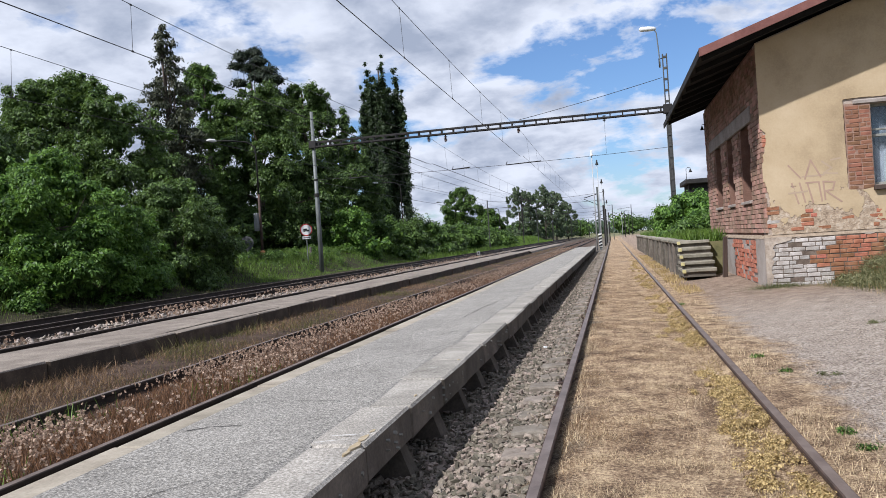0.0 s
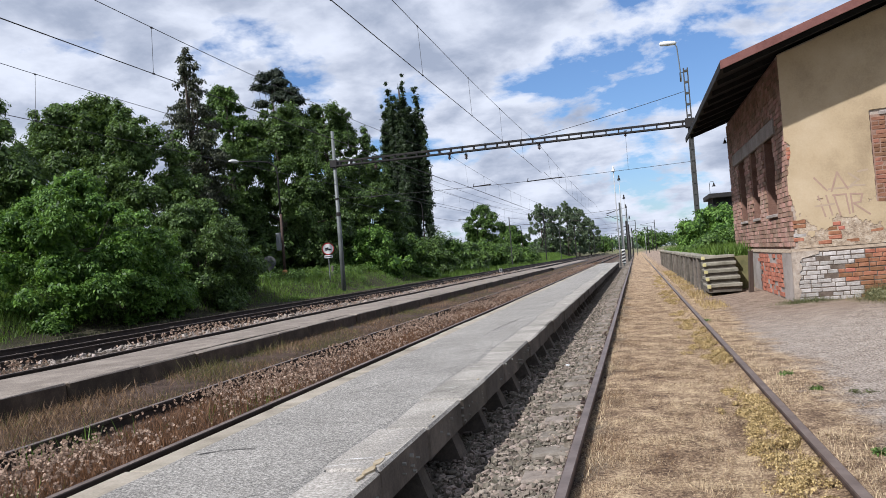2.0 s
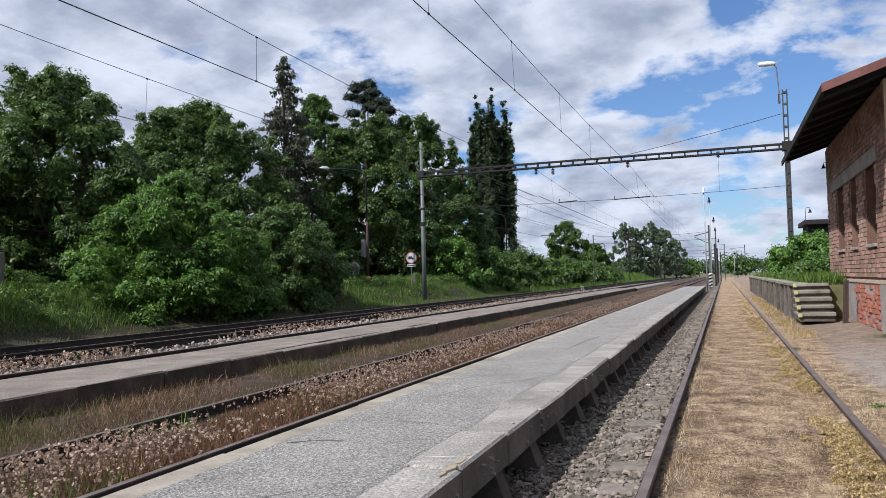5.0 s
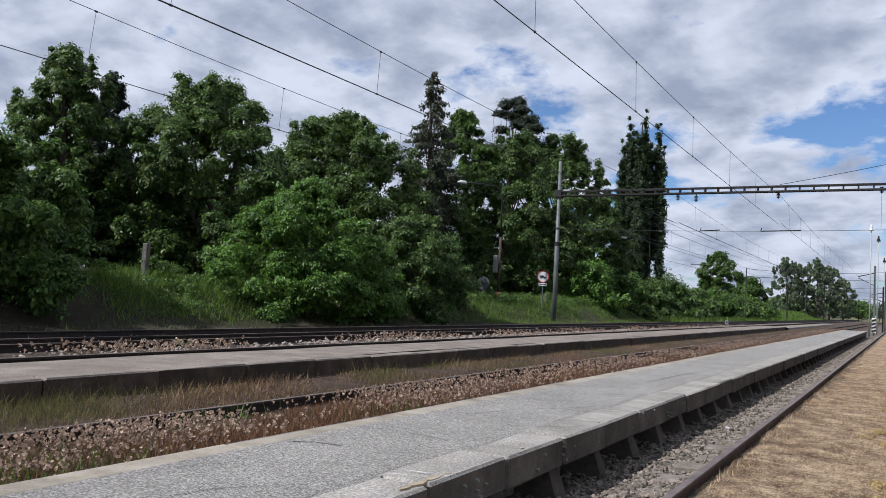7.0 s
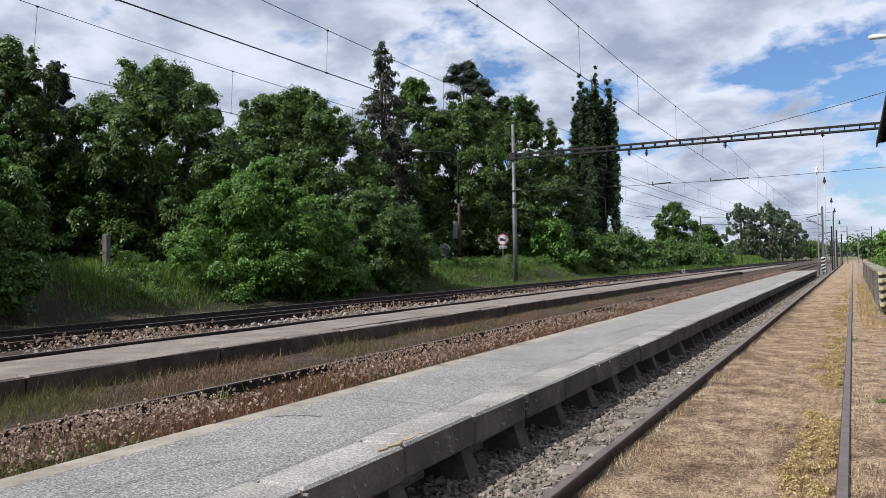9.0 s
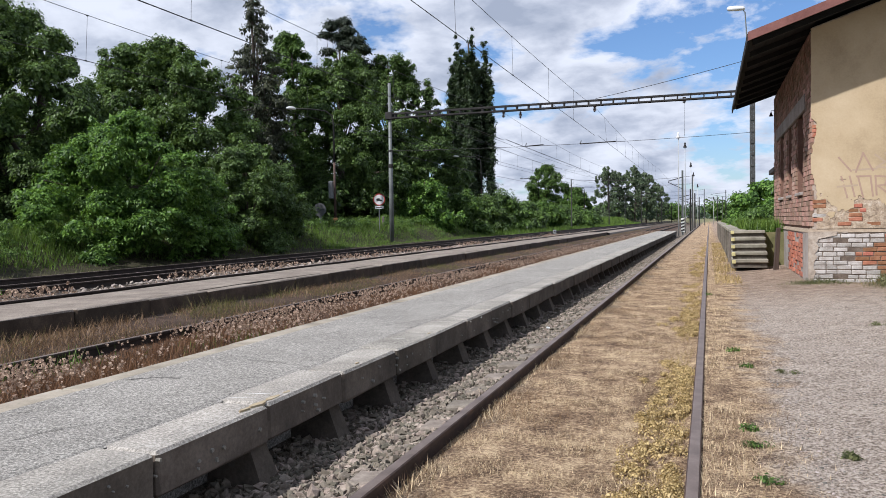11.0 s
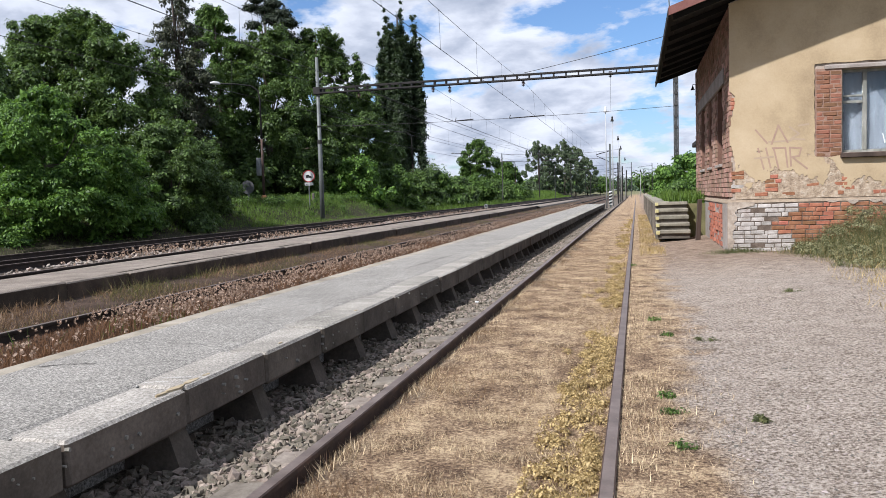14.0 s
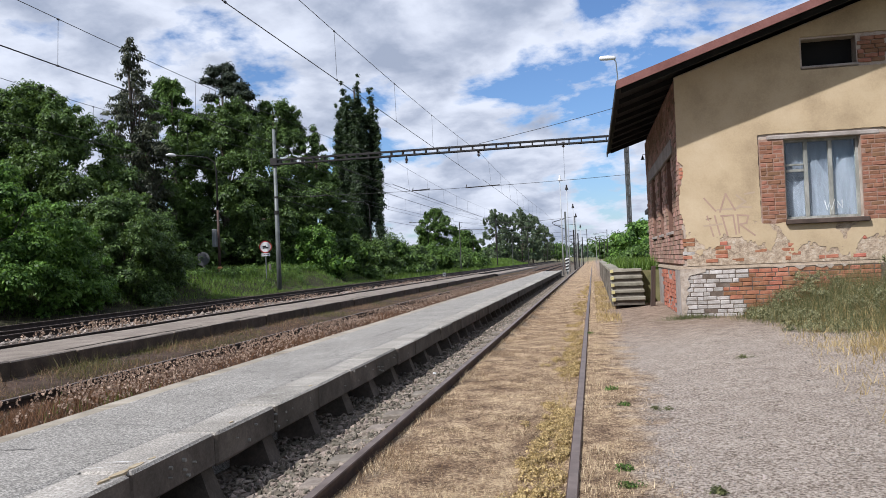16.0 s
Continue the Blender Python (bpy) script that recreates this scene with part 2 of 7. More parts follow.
BROWN_GRASS = leafy("brown_grass", (0.075, 0.042, 0.024), (0.32, 0.21, 0.115), (0.33, 0.22, 0.1), 0.2)
RED_WEED = leafy("reddish_dry_weed", (0.045, 0.025, 0.014), (0.25, 0.135, 0.072), (0.33, 0.18, 0.08), 0.25)
SEED = leafy("pale_seed_heads", (0.2, 0.125, 0.085), (0.54, 0.4, 0.3), (0.5, 0.42, 0.3), 0.3)
BRICK = surface("red_brick", [(0.17, 0.066, 0.038), (0.34, 0.14, 0.078), (0.45, 0.235, 0.145)], 8, 50, 0.95, 0, 0.5, 0.008, per="object", spread=0.35)
BRICK_DARK = surface("dark_red_brick", [(0.14, 0.064, 0.038), (0.235, 0.112, 0.066), (0.3, 0.16, 0.095)], 8, 50, 0.95, 0, 0.5, 0.008, per="object", spread=0.25)
BRICK_WHITE = surface("limewashed_brick", [(0.2, 0.155, 0.125), (0.42, 0.385, 0.35), (0.58, 0.55, 0.515)], 6, 40, 0.95, 0, 0.5, 0.008, per="object", spread=0.15)
BASECOAT = surface("crumbled_base_coat", [(0.12, 0.08, 0.055), (0.42, 0.325, 0.23), (0.64, 0.55, 0.44)], 9, 34, 0.97, 0, 1.0, 0.04)
CORNER = surface("whitish_old_render", [(0.22, 0.172, 0.132), (0.41, 0.34, 0.272), (0.56, 0.49, 0.415)], 5, 35, 0.97, 0, 1.0, 0.03)
MORTAR = surface("old_mortar", [(0.22, 0.16, 0.12), (0.4, 0.33, 0.27), (0.52, 0.46, 0.4)], 4, 45, 0.98, 0, 0.7, 0.015)
PLASTER = surface("ochre_plaster", [(0.29, 0.215, 0.13), (0.46, 0.355, 0.22), (0.54, 0.43, 0.285)], 0.9, 26, 0.95, 0, 0.35, 0.01, fine_mix=0.25)
RENDER_GREY = surface("grey_cement_render", [(0.17, 0.14, 0.12), (0.32, 0.28, 0.25), (0.44, 0.4, 0.36)], 2, 40, 0.97, 0, 0.7, 0.02)
ROOF_EDGE = surface("red_brown_sheet_metal", [(0.13, 0.05, 0.04), (0.2, 0.085, 0.07), (0.26, 0.12, 0.1)], 3, 30, 0.6, 0.2, 0.1, 0.004)
ROOF_TOP = surface("roof_felt", [(0.08, 0.06, 0.055), (0.15, 0.11, 0.1)], 2, 40, 0.9, 0, 0.4, 0.01)
# near-black boards for the roof underside, the eave and the hut
BOARD_DARK = surface("near_black_boards", [(0.005, 0.0048, 0.005), (0.01, 0.0095, 0.0095), (0.02, 0.018, 0.017)], 4, 50, 0.9, 0, 0.3, 0.006, per="object", spread=0.2)
DARK_WOOD = surface("dark_weathered_wood", [(0.03, 0.02, 0.015), (0.065, 0.045, 0.035), (0.1, 0.07, 0.055)], 4, 50, 0.85, 0, 0.3, 0.006, stretch=(1, 1, 0.2))
WIN_WOOD = surface("peeling_window_wood", [(0.1, 0.1, 0.09), (0.24, 0.24, 0.21), (0.42, 0.41, 0.37)], 6, 60, 0.85, 0, 0.4, 0.005, stretch=(1, 1, 0.3))
BLACK = surface("black_void", [(0.004, 0.004, 0.004), (0.01, 0.009, 0.008)], 3, 30, 0.95, 0, 0)
WHITE = surface("white_paint", [(0.62, 0.62, 0.6), (0.78, 0.78, 0.76)], 3, 40, 0.6, 0, 0.1, 0.003)
RED = surface("red_paint", [(0.35, 0.03, 0.03), (0.48, 0.05, 0.045)], 3, 40, 0.5, 0, 0)
BLACK_PAINT = surface("black_paint", [(0.012, 0.012, 0.013), (0.03, 0.03, 0.03)], 3, 40, 0.5, 0, 0)
ORANGE = surface("faded_orange_paint", [(0.4, 0.17, 0.06), (0.55, 0.28, 0.11)], 6, 40, 0.7, 0, 0.2, 0.005)
YELLOW = surface("worn_yellow_paint", [(0.4, 0.35, 0.16), (0.62, 0.56, 0.28)], 9, 50, 0.85, 0, 0.2, 0.004)
GREY_SHEET = surface("grey_sheet_metal", [(0.2, 0.21, 0.21), (0.33, 0.34, 0.34)], 3, 30, 0.6, 0.4, 0.05, 0.003)
RAMP_STONE = surface("dark_mossy_stone", [(0.05, 0.045, 0.035), (0.115, 0.1, 0.08), (0.19, 0.17, 0.135)], 4, 35, 0.95, 0, 0.7, 0.02, per="object", spread=0.25)
STEP_STONE = surface("mossy_step_stone", [(0.13, 0.115, 0.085), (0.25, 0.23, 0.18), (0.36, 0.335, 0.27)], 4, 40, 0.95, 0, 0.6, 0.015, per="object", spread=0.12)
# curtain cloth, with the bluish sky reflection of the panes mixed into its colour
DRAPE = surface("sky_tinted_drape", [(0.11, 0.125, 0.15), (0.21, 0.23, 0.265), (0.33, 0.35, 0.385)], 2.5, 30, 0.95, 0, 0.2, 0.01, stretch=(3, 1, 0.5))
CURTAIN = surface("sky_tinted_curtain", [(0.07, 0.08, 0.1), (0.13, 0.147, 0.175), (0.2, 0.22, 0.25)], 2.5, 30, 0.95, 0, 0.2, 0.01, stretch=(3, 1, 0.5))
FAR_WOOD = leafy("far_woods", (0.05, 0.08, 0.05), (0.1, 0.14, 0.085), (0.1, 0.15, 0.06), 0.2)
GLASS = bpy.data.materials.new("window_glass")
GLASS.use_nodes = True
_g = GLASS.node_tree.nodes["Principled BSDF"]
_g.inputs["Base Color"].default_value, _g.inputs["Roughness"].default_value = (0.85, 0.9, 0.92, 1), 0.06
_g.inputs["Transmission Weight"].default_value, _g.inputs["IOR"].default_value = 1.0, 1.45


def ground_material():
    """Dirt, straw-covered track bed and gravel path by place across the tracks, with ragged borders."""
    m = bpy.data.materials.new("ground")
    m.use_nodes = True
    n, l = m.node_tree.nodes, m.node_tree.links
    b = n["Principled BSDF"]
    geo = n.new("ShaderNodeNewGeometry")
    sx = n.new("ShaderNodeSeparateXYZ")
    l.new(geo.outputs["Position"], sx.inputs[0])

    def tex(scale, detail=6, rough=0.65, stretch=None):
        t = n.new("ShaderNodeTexNoise")
        t.inputs["Scale"].default_value, t.inputs["Detail"].default_value, t.inputs["Roughness"].default_value = scale, detail, rough
        if stretch:
            mp = n.new("ShaderNodeMapping")
            mp.inputs["Scale"].default_value = stretch
            l.new(geo.outputs["Position"], mp.inputs["Vector"])
            l.new(mp.outputs[0], t.inputs["Vector"])
        else:
            l.new(geo.outputs["Position"], t.inputs["Vector"])
        return t.outputs["Fac"]

    wob = n.new("ShaderNodeMapRange")
    wob.inputs["To Min"].default_value, wob.inputs["To Max"].default_value = -0.75, 0.75
    l.new(tex(1.1, 7, 0.68), wob.inputs["Value"])
    px = n.new("ShaderNodeMath")
    l.new(sx.outputs["X"], px.inputs[0])
    l.new(wob.outputs[0], px.inputs[1])
    fine = tex(46, 5, 0.8)
    broad = tex(3.6, 9, 0.74)

    def zone(stops, k=0.38):
        mx = n.new("ShaderNodeMix")
        mx.inputs["Factor"].default_value = k
        l.new(fine, mx.inputs["A"])
        l.new(broad, mx.inputs["B"])
        r = ramp(n, [(0.425 + 0.075 * i, tuple(0.9 * v for v in c)) for i, c in enumerate(stops)])
        l.new(mx.outputs["Result"], r.inputs[0])
        return r.outputs[0]

    def step(lo, hi):
        mr = n.new("ShaderNodeMapRange")
        mr.inputs["From Min"].default_value, mr.inputs["From Max"].default_value = lo, hi
        l.new(px.outputs[0], mr.inputs["Value"])
        return mr.outputs[0]

    def over(a, c, fac):
        mx = n.new("ShaderNodeMix")
        mx.data_type = "RGBA"
        l.new(fac, mx.inputs["Factor"])
        l.new(a, mx.inputs["A"])
        l.new(c, mx.inputs["B"])
        return mx.outputs["Result"]

    soil_green = zone([(0.02, 0.018, 0.011), (0.04, 0.036, 0.02), (0.07, 0.062, 0.033)])
    pale = zone([(0.035, 0.027, 0.02), (0.075, 0.058, 0.043), (0.15, 0.12, 0.093)])
    red_soil = zone([(0.035, 0.023, 0.017), (0.08, 0.053, 0.038), (0.15, 0.102, 0.075)])
    ballast = zone([(0.06, 0.048, 0.037), (0.13, 0.108, 0.083), (0.24, 0.205, 0.165)])
    straw = zone([(0.09, 0.054, 0.034), (0.33, 0.225, 0.137), (0.69, 0.53, 0.33)], 0.45)
    path = zone([(0.13, 0.098, 0.073), (0.38, 0.315, 0.256), (0.6, 0.52, 0.44)], 0.16)
    dirt = zone([(0.13, 0.092, 0.066), (0.29, 0.215, 0.158), (0.43, 0.335, 0.255)])
    c = over(soil_green, pale, step(-14.9, -14.0))
    c = over(c, red_soil, step(-7.4, -7.0))
    c = over(c, ballast, step(-3.2, -2.6))
    c = over(c, straw, step(-0.9, -0.55))
    by = n.new("ShaderNodeMath")
    l.new(sx.outputs["Y"], by.inputs[0])
    l.new(wob.outputs[0], by.inputs[1])
    near_wall = n.new("ShaderNodeMapRange")
    near_wall.inputs["From Min"].default_value, near_wall.inputs["From Max"].default_value = 9.5, 13.0
    l.new(by.outputs[0], near_wall.inputs["Value"])
    c = over(c, over(path, dirt, near_wall.outputs[0]), step(1.12, 1.42))
    grassy = zone([(0.08, 0.085, 0.04), (0.155, 0.155, 0.075), (0.27, 0.25, 0.135)])
    c = over(c, grassy, step(7.0, 9.0))
    far = n.new("ShaderNodeMapRange")
    far.inputs["From Min"].default_value, far.inputs["From Max"].default_value = 190, 300
    l.new(sx.outputs["Y"], far.inputs["Value"])
    c = over(c, grassy, far.outputs[0])
    l.new(c, b.inputs["Base Color"])
    b.inputs["Roughness"].default_value = 0.96
    b.inputs["Specular IOR Level"].default_value = 0.2
    bp = n.new("ShaderNodeBump")
    bp.inputs["Strength"].default_value, bp.inputs["Distance"].default_value = 0.9, 0.03
    l.new(fine, bp.inputs["Height"])
    l.new(bp.outputs[0], b.inputs["Normal"])
    return m


GROUND = ground_material()


# ---- builders ----
class Shape:
    """Gathers verts and faces of one mesh."""

    def __init__(self):
        self.v, self.f, self.m = [], [], []

    def add(self, verts, faces, mi=0):
        o = len(self.v)
        self.v += [tuple(p) for p in verts]
        self.f += [tuple(i + o for i in q) for q in faces]
        self.m += [mi] * len(faces)
        return self

    def box(self, a, b, mi=0, jit=0.0, rng=random):
        (x0, y0, z0), (x1, y1, z1) = a, b
        vs = [(x, y, z) for x in (x0, x1) for y in (y0, y1) for z in (z0, z1)]
        if jit:
            vs = [tuple(c + rng.uniform(-jit, jit) for c in p) for p in vs]
        return self.add(vs, [(0, 1, 3, 2), (4, 6, 7, 5), (0, 4, 5, 1), (2, 3, 7, 6), (0, 2, 6, 4), (1, 5, 7, 3)], mi)

    def chamfer(self, a, b, c=0.01, mi=0, jit=0.0, rng=random):
        """A box with bevelled edges."""
        lo, hi = Vector(a), Vector(b)
        vs, idx = [], {}
        for sx in (0, 1):
            for sy in (0, 1):
                for sz in (0, 1):
                    for ax in range(3):
                        p = []
                        for k, s in enumerate((sx, sy, sz)):
                            e = hi[k] if s else lo[k]
                            if k != ax:
                                e += -c if s else c
                            p.append(e + (rng.uniform(-jit, jit) if jit else 0))
                        idx[sx, sy, sz, ax] = len(vs)
                        vs.append(p)
        fs = []
        for ax in range(3):
            u, w = [(1, 2), (0, 2), (0, 1)][ax]
            for s in (0, 1):
                q = []
                for su, sw in ((0, 0), (1, 0), (1, 1), (0, 1)):
                    k = [0, 0, 0]
                    k[ax], k[u], k[w] = s, su, sw
                    q.append(idx[(*k, ax)])
                flip = (s == 0) != (ax == 1)
                fs.append(tuple(reversed(q)) if flip else tuple(q))
        for ax in range(3):
            u, w = [(1, 2), (0, 2), (0, 1)][ax]
            for su in (0, 1):
                for sw in (0, 1):
                    k0, k1 = [0, 0, 0], [0, 0, 0]
                    k0[ax], k1[ax] = 0, 1
                    k0[u] = k1[u] = su
                    k0[w] = k1[w] = sw
                    fs.append((idx[(*k0, u)], idx[(*k1, u)], idx[(*k1, w)], idx[(*k0, w)]))
        for sx in (0, 1):
            for sy in (0, 1):
                for sz in (0, 1):
                    fs.append(tuple(idx[sx, sy, sz, a] for a in range(3)))
        return self.add(vs, fs, mi)

    def tube(self, pts, radii, sides=8, mi=0, caps=True):
        """A round bar through pts with a radius at each."""
        pts = [Vector(p) for p in pts]
        if not hasattr(radii, "__len__"):
            radii = [radii] * len(pts)
        rings, fs, vs = [], [], []
        for i, p in enumerate(pts):
            d = (pts[min(i + 1, len(pts) - 1)] - pts[max(i - 1, 0)]).normalized()
            up = Vector((0, 0, 1)) if abs(d.z) < 0.9 else Vector((1, 0, 0))
            e1 = d.cross(up).normalized()
            e2 = d.cross(e1).normalized()
            for k in range(sides):
                a = 2 * math.pi * k / sides
                vs.append(p + (e1 * math.cos(a) + e2 * math.sin(a)) * radii[i])
        for i in range(len(pts) - 1):
            for k in range(sides):
                k2 = (k + 1) % sides
                fs.append((i * sides + k, i * sides + k2, (i + 1) * sides + k2, (i + 1) * sides + k))
        if caps:
            fs.append(tuple(reversed(range(sides))))
            fs.append(tuple((len(pts) - 1) * sides + k for k in range(sides)))
        return self.add(vs, fs, mi)

    def prism(self, outline, y0, y1, axis="y", mi=0):
        """An outline of (u, z) pushed along an axis."""
        k = len(outline)
        put = (lambda u, z, t: (u, t, z)) if axis == "y" else (lambda u, z, t: (t, u, z)) if axis == "x" else (lambda u, z, t: (u, z, t))
        vs = [put(u, z, y0) for u, z in outline] + [put(u, z, y1) for u, z in outline]
        fs = [(i, (i + 1) % k, k + (i + 1) % k, k + i) for i in range(k)]
        fs += [tuple(reversed(range(k))), tuple(range(k, 2 * k))]
        return self.add(vs, fs, mi)

    def mesh(self, name, mats, smooth=False, fix=True):
        me = bpy.data.meshes.new(name)
        me.from_pydata(self.v, [], self.f)
        for mt in (mats if isinstance(mats, (list, tuple)) else [mats]):
            me.materials.append(mt)
        if any(self.m):
            me.polygons.foreach_set("material_index", self.m)
        if fix and len(self.f) < 20000:
            bm = bmesh.new()
            bm.from_mesh(me)
            bmesh.ops.recalc_face_normals(bm, faces=bm.faces)
            bm.to_mesh(me)
            bm.free()
        if smooth:
            me.polygons.foreach_set("use_smooth", [True] * len(me.polygons))
        me.update()
        return me


def put(name, shape, mats, parent=None, label="", category="", group="", kind="", smooth=False, at=None):
    me = shape if isinstance(shape, bpy.types.Mesh) else shape.mesh(name, mats, smooth)
    ob = new(name, me)
    if at is not None:
        ob.matrix_basis = at
    if parent:
        ob.parent = parent
    return tagged(ob, label, category, group, kind)


def thing(name, at=(0, 0, 0), label="", category="", group="", kind="", turn=0):
    ob = new(name)
    ob.empty_display_size = 0.2
    ob.matrix_basis = pose(*at, 0, 0, turn)
    return tagged(ob, label, category, group, kind)


def cards(name, verts, mat, sides=4):
    """Many loose quads or triangles from an array (n, sides, 3)."""
    verts = np.asarray(verts, dtype=np.float32).reshape(-1, sides, 3)
    n = len(verts)
    me = bpy.data.meshes.new(name)
    me.vertices.add(n * sides)
    me.vertices.foreach_set("co", verts.ravel())
    me.loops.add(n * sides)
    me.loops.foreach_set("vertex_index", np.arange(n * sides, dtype=np.int32))
    me.polygons.add(n)
    me.polygons.foreach_set("loop_start", np.arange(0, n * sides, sides, dtype=np.int32))
    me.materials.append(mat)
    me.update(calc_edges=True)
    me.validate()
    return me


# ---- the lie of the land ----
PROFILE = [(-400, 1.5), (-60, 1.6), (-24, 1.45), (-18.4, 1.3), (-17.1, 0.85), (-15.8, 0.18), (-14.5, 0.09), (-13.2, 0.06), (-9.0, 0.06), (-8.6, 0.02), (-7.3, -0.05), (-6.4, -0.08),
           (-5.6, -0.12), (-4.0, -0.13), (-3.3, -0.16), (-1.9, -0.3), (-1.5, -0.27), (-1.25, -0.21), (-0.85, -0.155), (-0.72, -0.1), (-0.6, -0.07), (0.6, -0.08), (0.72, -0.062), (0.79, -0.02), (1.0, -0.02), (1.4, -0.022), (2.6, 0.06), (4.0, 0.1), (9, 0.15), (400, 0.2)]
PX, PZ = np.array([p[0] for p in PROFILE]), np.array([p[1] for p in PROFILE])


def land(x, y):
    """Height of the ground."""
    z = np.interp(x, PX, PZ)
    amp = np.interp(x, [-18, -14.5, -13, -8, -2, -0.8, 1.0, 4], [0.14, 0.05, 0.02, 0.02, 0.02, 0.012, 0.015, 0.05])
    w = np.sin(x * 2.1 + 1.3 * np.sin(y * 0.7)) * np.sin(y * 1.3 + 0.9 * np.sin(x * 1.1)) + 0.5 * np.sin(x * 5.3 + y * 3.1) * np.sin(y * 4.7 - x * 2.0)
    sunk = 0.068 * np.clip((np.asarray(y, dtype=float) - 8.5) / 6, 0, 1) * (np.abs(x) < 0.62)
    return z + amp * w * 0.6 - sunk

# ---- ground ----
xs = np.unique(np.concatenate([np.array([-1500, -600, -300, -150, -90, -60, -45, -35, -30, -26, -22]), np.arange(-20, -14, 0.4), np.arange(-14, -2, 0.3), np.arange(-2, 3, 0.1), np.arange(3, 10, 0.4), np.array([12, 16, 24, 40, 80, 200, 600, 1500])]))
ys = np.unique(np.concatenate([np.array([-300, -120, -60, -30, -15, -8, -5]), np.arange(-3, 26, 0.2), np.arange(26, 60, 0.8), np.arange(60, 130, 3.0), np.array([140, 170, 220, 300, 450, 700, 1100, 1800, 3000])]))
gx, gy = np.meshgrid(xs, ys)
gz = land(gx, gy)
nx, ny = len(xs), len(ys)
gi = np.arange(nx * ny).reshape(ny, nx)
gm = bpy.data.meshes.new("ground")
gm.from_pydata(np.stack([gx, gy, gz], -1).reshape(-1, 3).tolist(), [], np.stack([gi[:-1, :-1], gi[:-1, 1:], gi[1:, 1:], gi[1:, :-1]], -1).reshape(-1, 4).tolist())
gm.materials.append(GROUND)
gm.polygons.foreach_set("use_smooth", [True] * len(gm.polygons))
tagged(new("ground", gm), "dry trackside ground with straw, gravel path and grassy bank", "ground", kind="structure")

# ---- tracks ----
RAIL_OUT = [(-0.06, -0.15), (0.06, -0.15), (0.06, -0.14), (0.012, -0.125), (0.01, -0.04), (0.035, -0.03), (0.035, -0.006), (0.028, 0), (-0.028, 0), (-0.035, -0.006), (-0.035, -0.03), (-0.01, -0.04), (-0.012, -0.125), (-0.06, -0.14)]


def rail(parent, x, z, y0, y1, head, label=""):
    s = Shape()
    cuts = np.arange(y0, y1 + 0.1, 12.0)
    k = len(RAIL_OUT)
    vs = [(x + u + 0.006 * math.sin(yy * 0.21 + x), yy, z + w) for yy in cuts for u, w in RAIL_OUT]
    fs, ms = [], []
    for i in range(len(cuts) - 1):
        for j in range(k):
            fs.append((i * k + j, i * k + (j + 1) % k, (i + 1) * k + (j + 1) % k, (i + 1) * k + j))
            ms.append(1 if j in (7,) else 0)
    fs += [tuple(reversed(range(k))), tuple((len(cuts) - 1) * k + j for j in range(k))]
    s.v, s.f, s.m = vs, fs, ms + [0, 0]
    return put("rail", s, [RUST if x > -4 else RUST_SHADED, head], parent, label)


def sleeper_mesh(mat, half=1.25):
    s = Shape()
    prof = [(-half, -0.02), (-0.95, -0.005), (-0.5, -0.03), (0.5, -0.03), (0.95, -0.005), (half, -0.02)]
    for (xa, za), (xb, zb) in zip(prof, prof[1:]):
        vs = []
        for xx, zz in ((xa, za), (xb, zb)):
            vs += [(xx, -0.14, -0.2), (xx, -0.13, zz - 0.015), (xx, -0.105, zz), (xx, 0.105, zz), (xx, 0.13, zz - 0.015), (xx, 0.14, -0.2)]
        s.add(vs, [(0, 1, 7, 6), (1, 2, 8, 7), (2, 3, 9, 8), (3, 4, 10, 9), (4, 5, 11, 10)])
    s.add([(-half, -0.14, -0.2), (-half, -0.13, -0.035), (-half, -0.105, -0.02), (-half, 0.105, -0.02), (-half, 0.13, -0.035), (-half, 0.14, -0.2)], [(0, 1, 2, 3, 4, 5)])
    s.add([(half, -0.14, -0.2), (half, -0.13, -0.035), (half, -0.105, -0.02), (half, 0.105, -0.02), (half, 0.13, -0.035), (half, 0.14, -0.2)], [(5, 4, 3, 2, 1, 0)])
    return s.mesh("sleeper", mat)


SLEEPER_MESH = sleeper_mesh(SLEEPER, 1.13)
SLEEPER_DARK = sleeper_mesh(surface("dark_sleeper", [(0.05, 0.042, 0.035), (0.1, 0.085, 0.07), (0.16, 0.14, 0.12)], 7, 60, 0.95, 0, 0.5, 0.01, per="object", spread=0.2))
CLIP = Shape().chamfer((-0.1, -0.07, 0), (0.1, 0.07, 0.025), 0.008).tube([(-0.075, 0, 0.02), (-0.075, 0, 0.055)], 0.016, 6).tube([(0.075, 0, 0.02), (0.075, 0, 0.055)], 0.016, 6).mesh("rail_fastening", RUST)


def track(x, z, y0, y1, head, label, mesh, gauge=1.505, step=0.6, n=120, off=0.0, clips=0):
    t = thing("railway_track", (0, 0, 0), label, "track", "railway tracks", "structure")
    for sx in (-1, 1):
        rail(t, x + sx * gauge / 2, z, y0, y1, head)
    rng = random.Random(int(x * 10))
    for i in range(n):
        yy = -3.5 + off + i * step
        sl = put("sleeper", mesh, None, t, at=pose(x + rng.uniform(-0.03, 0.03), yy + rng.uniform(-0.02, 0.02), z - (0.131 if x > -1 else 0.14) + rng.uniform(-0.022, 0.01), 0, rng.uniform(-0.5, 0.5), rng.uniform(-1.8, 1.8)))
        if i < clips:
            put("rail_fastening", CLIP, None, sl, at=pose(-gauge / 2, 0, -0.008))
    return t


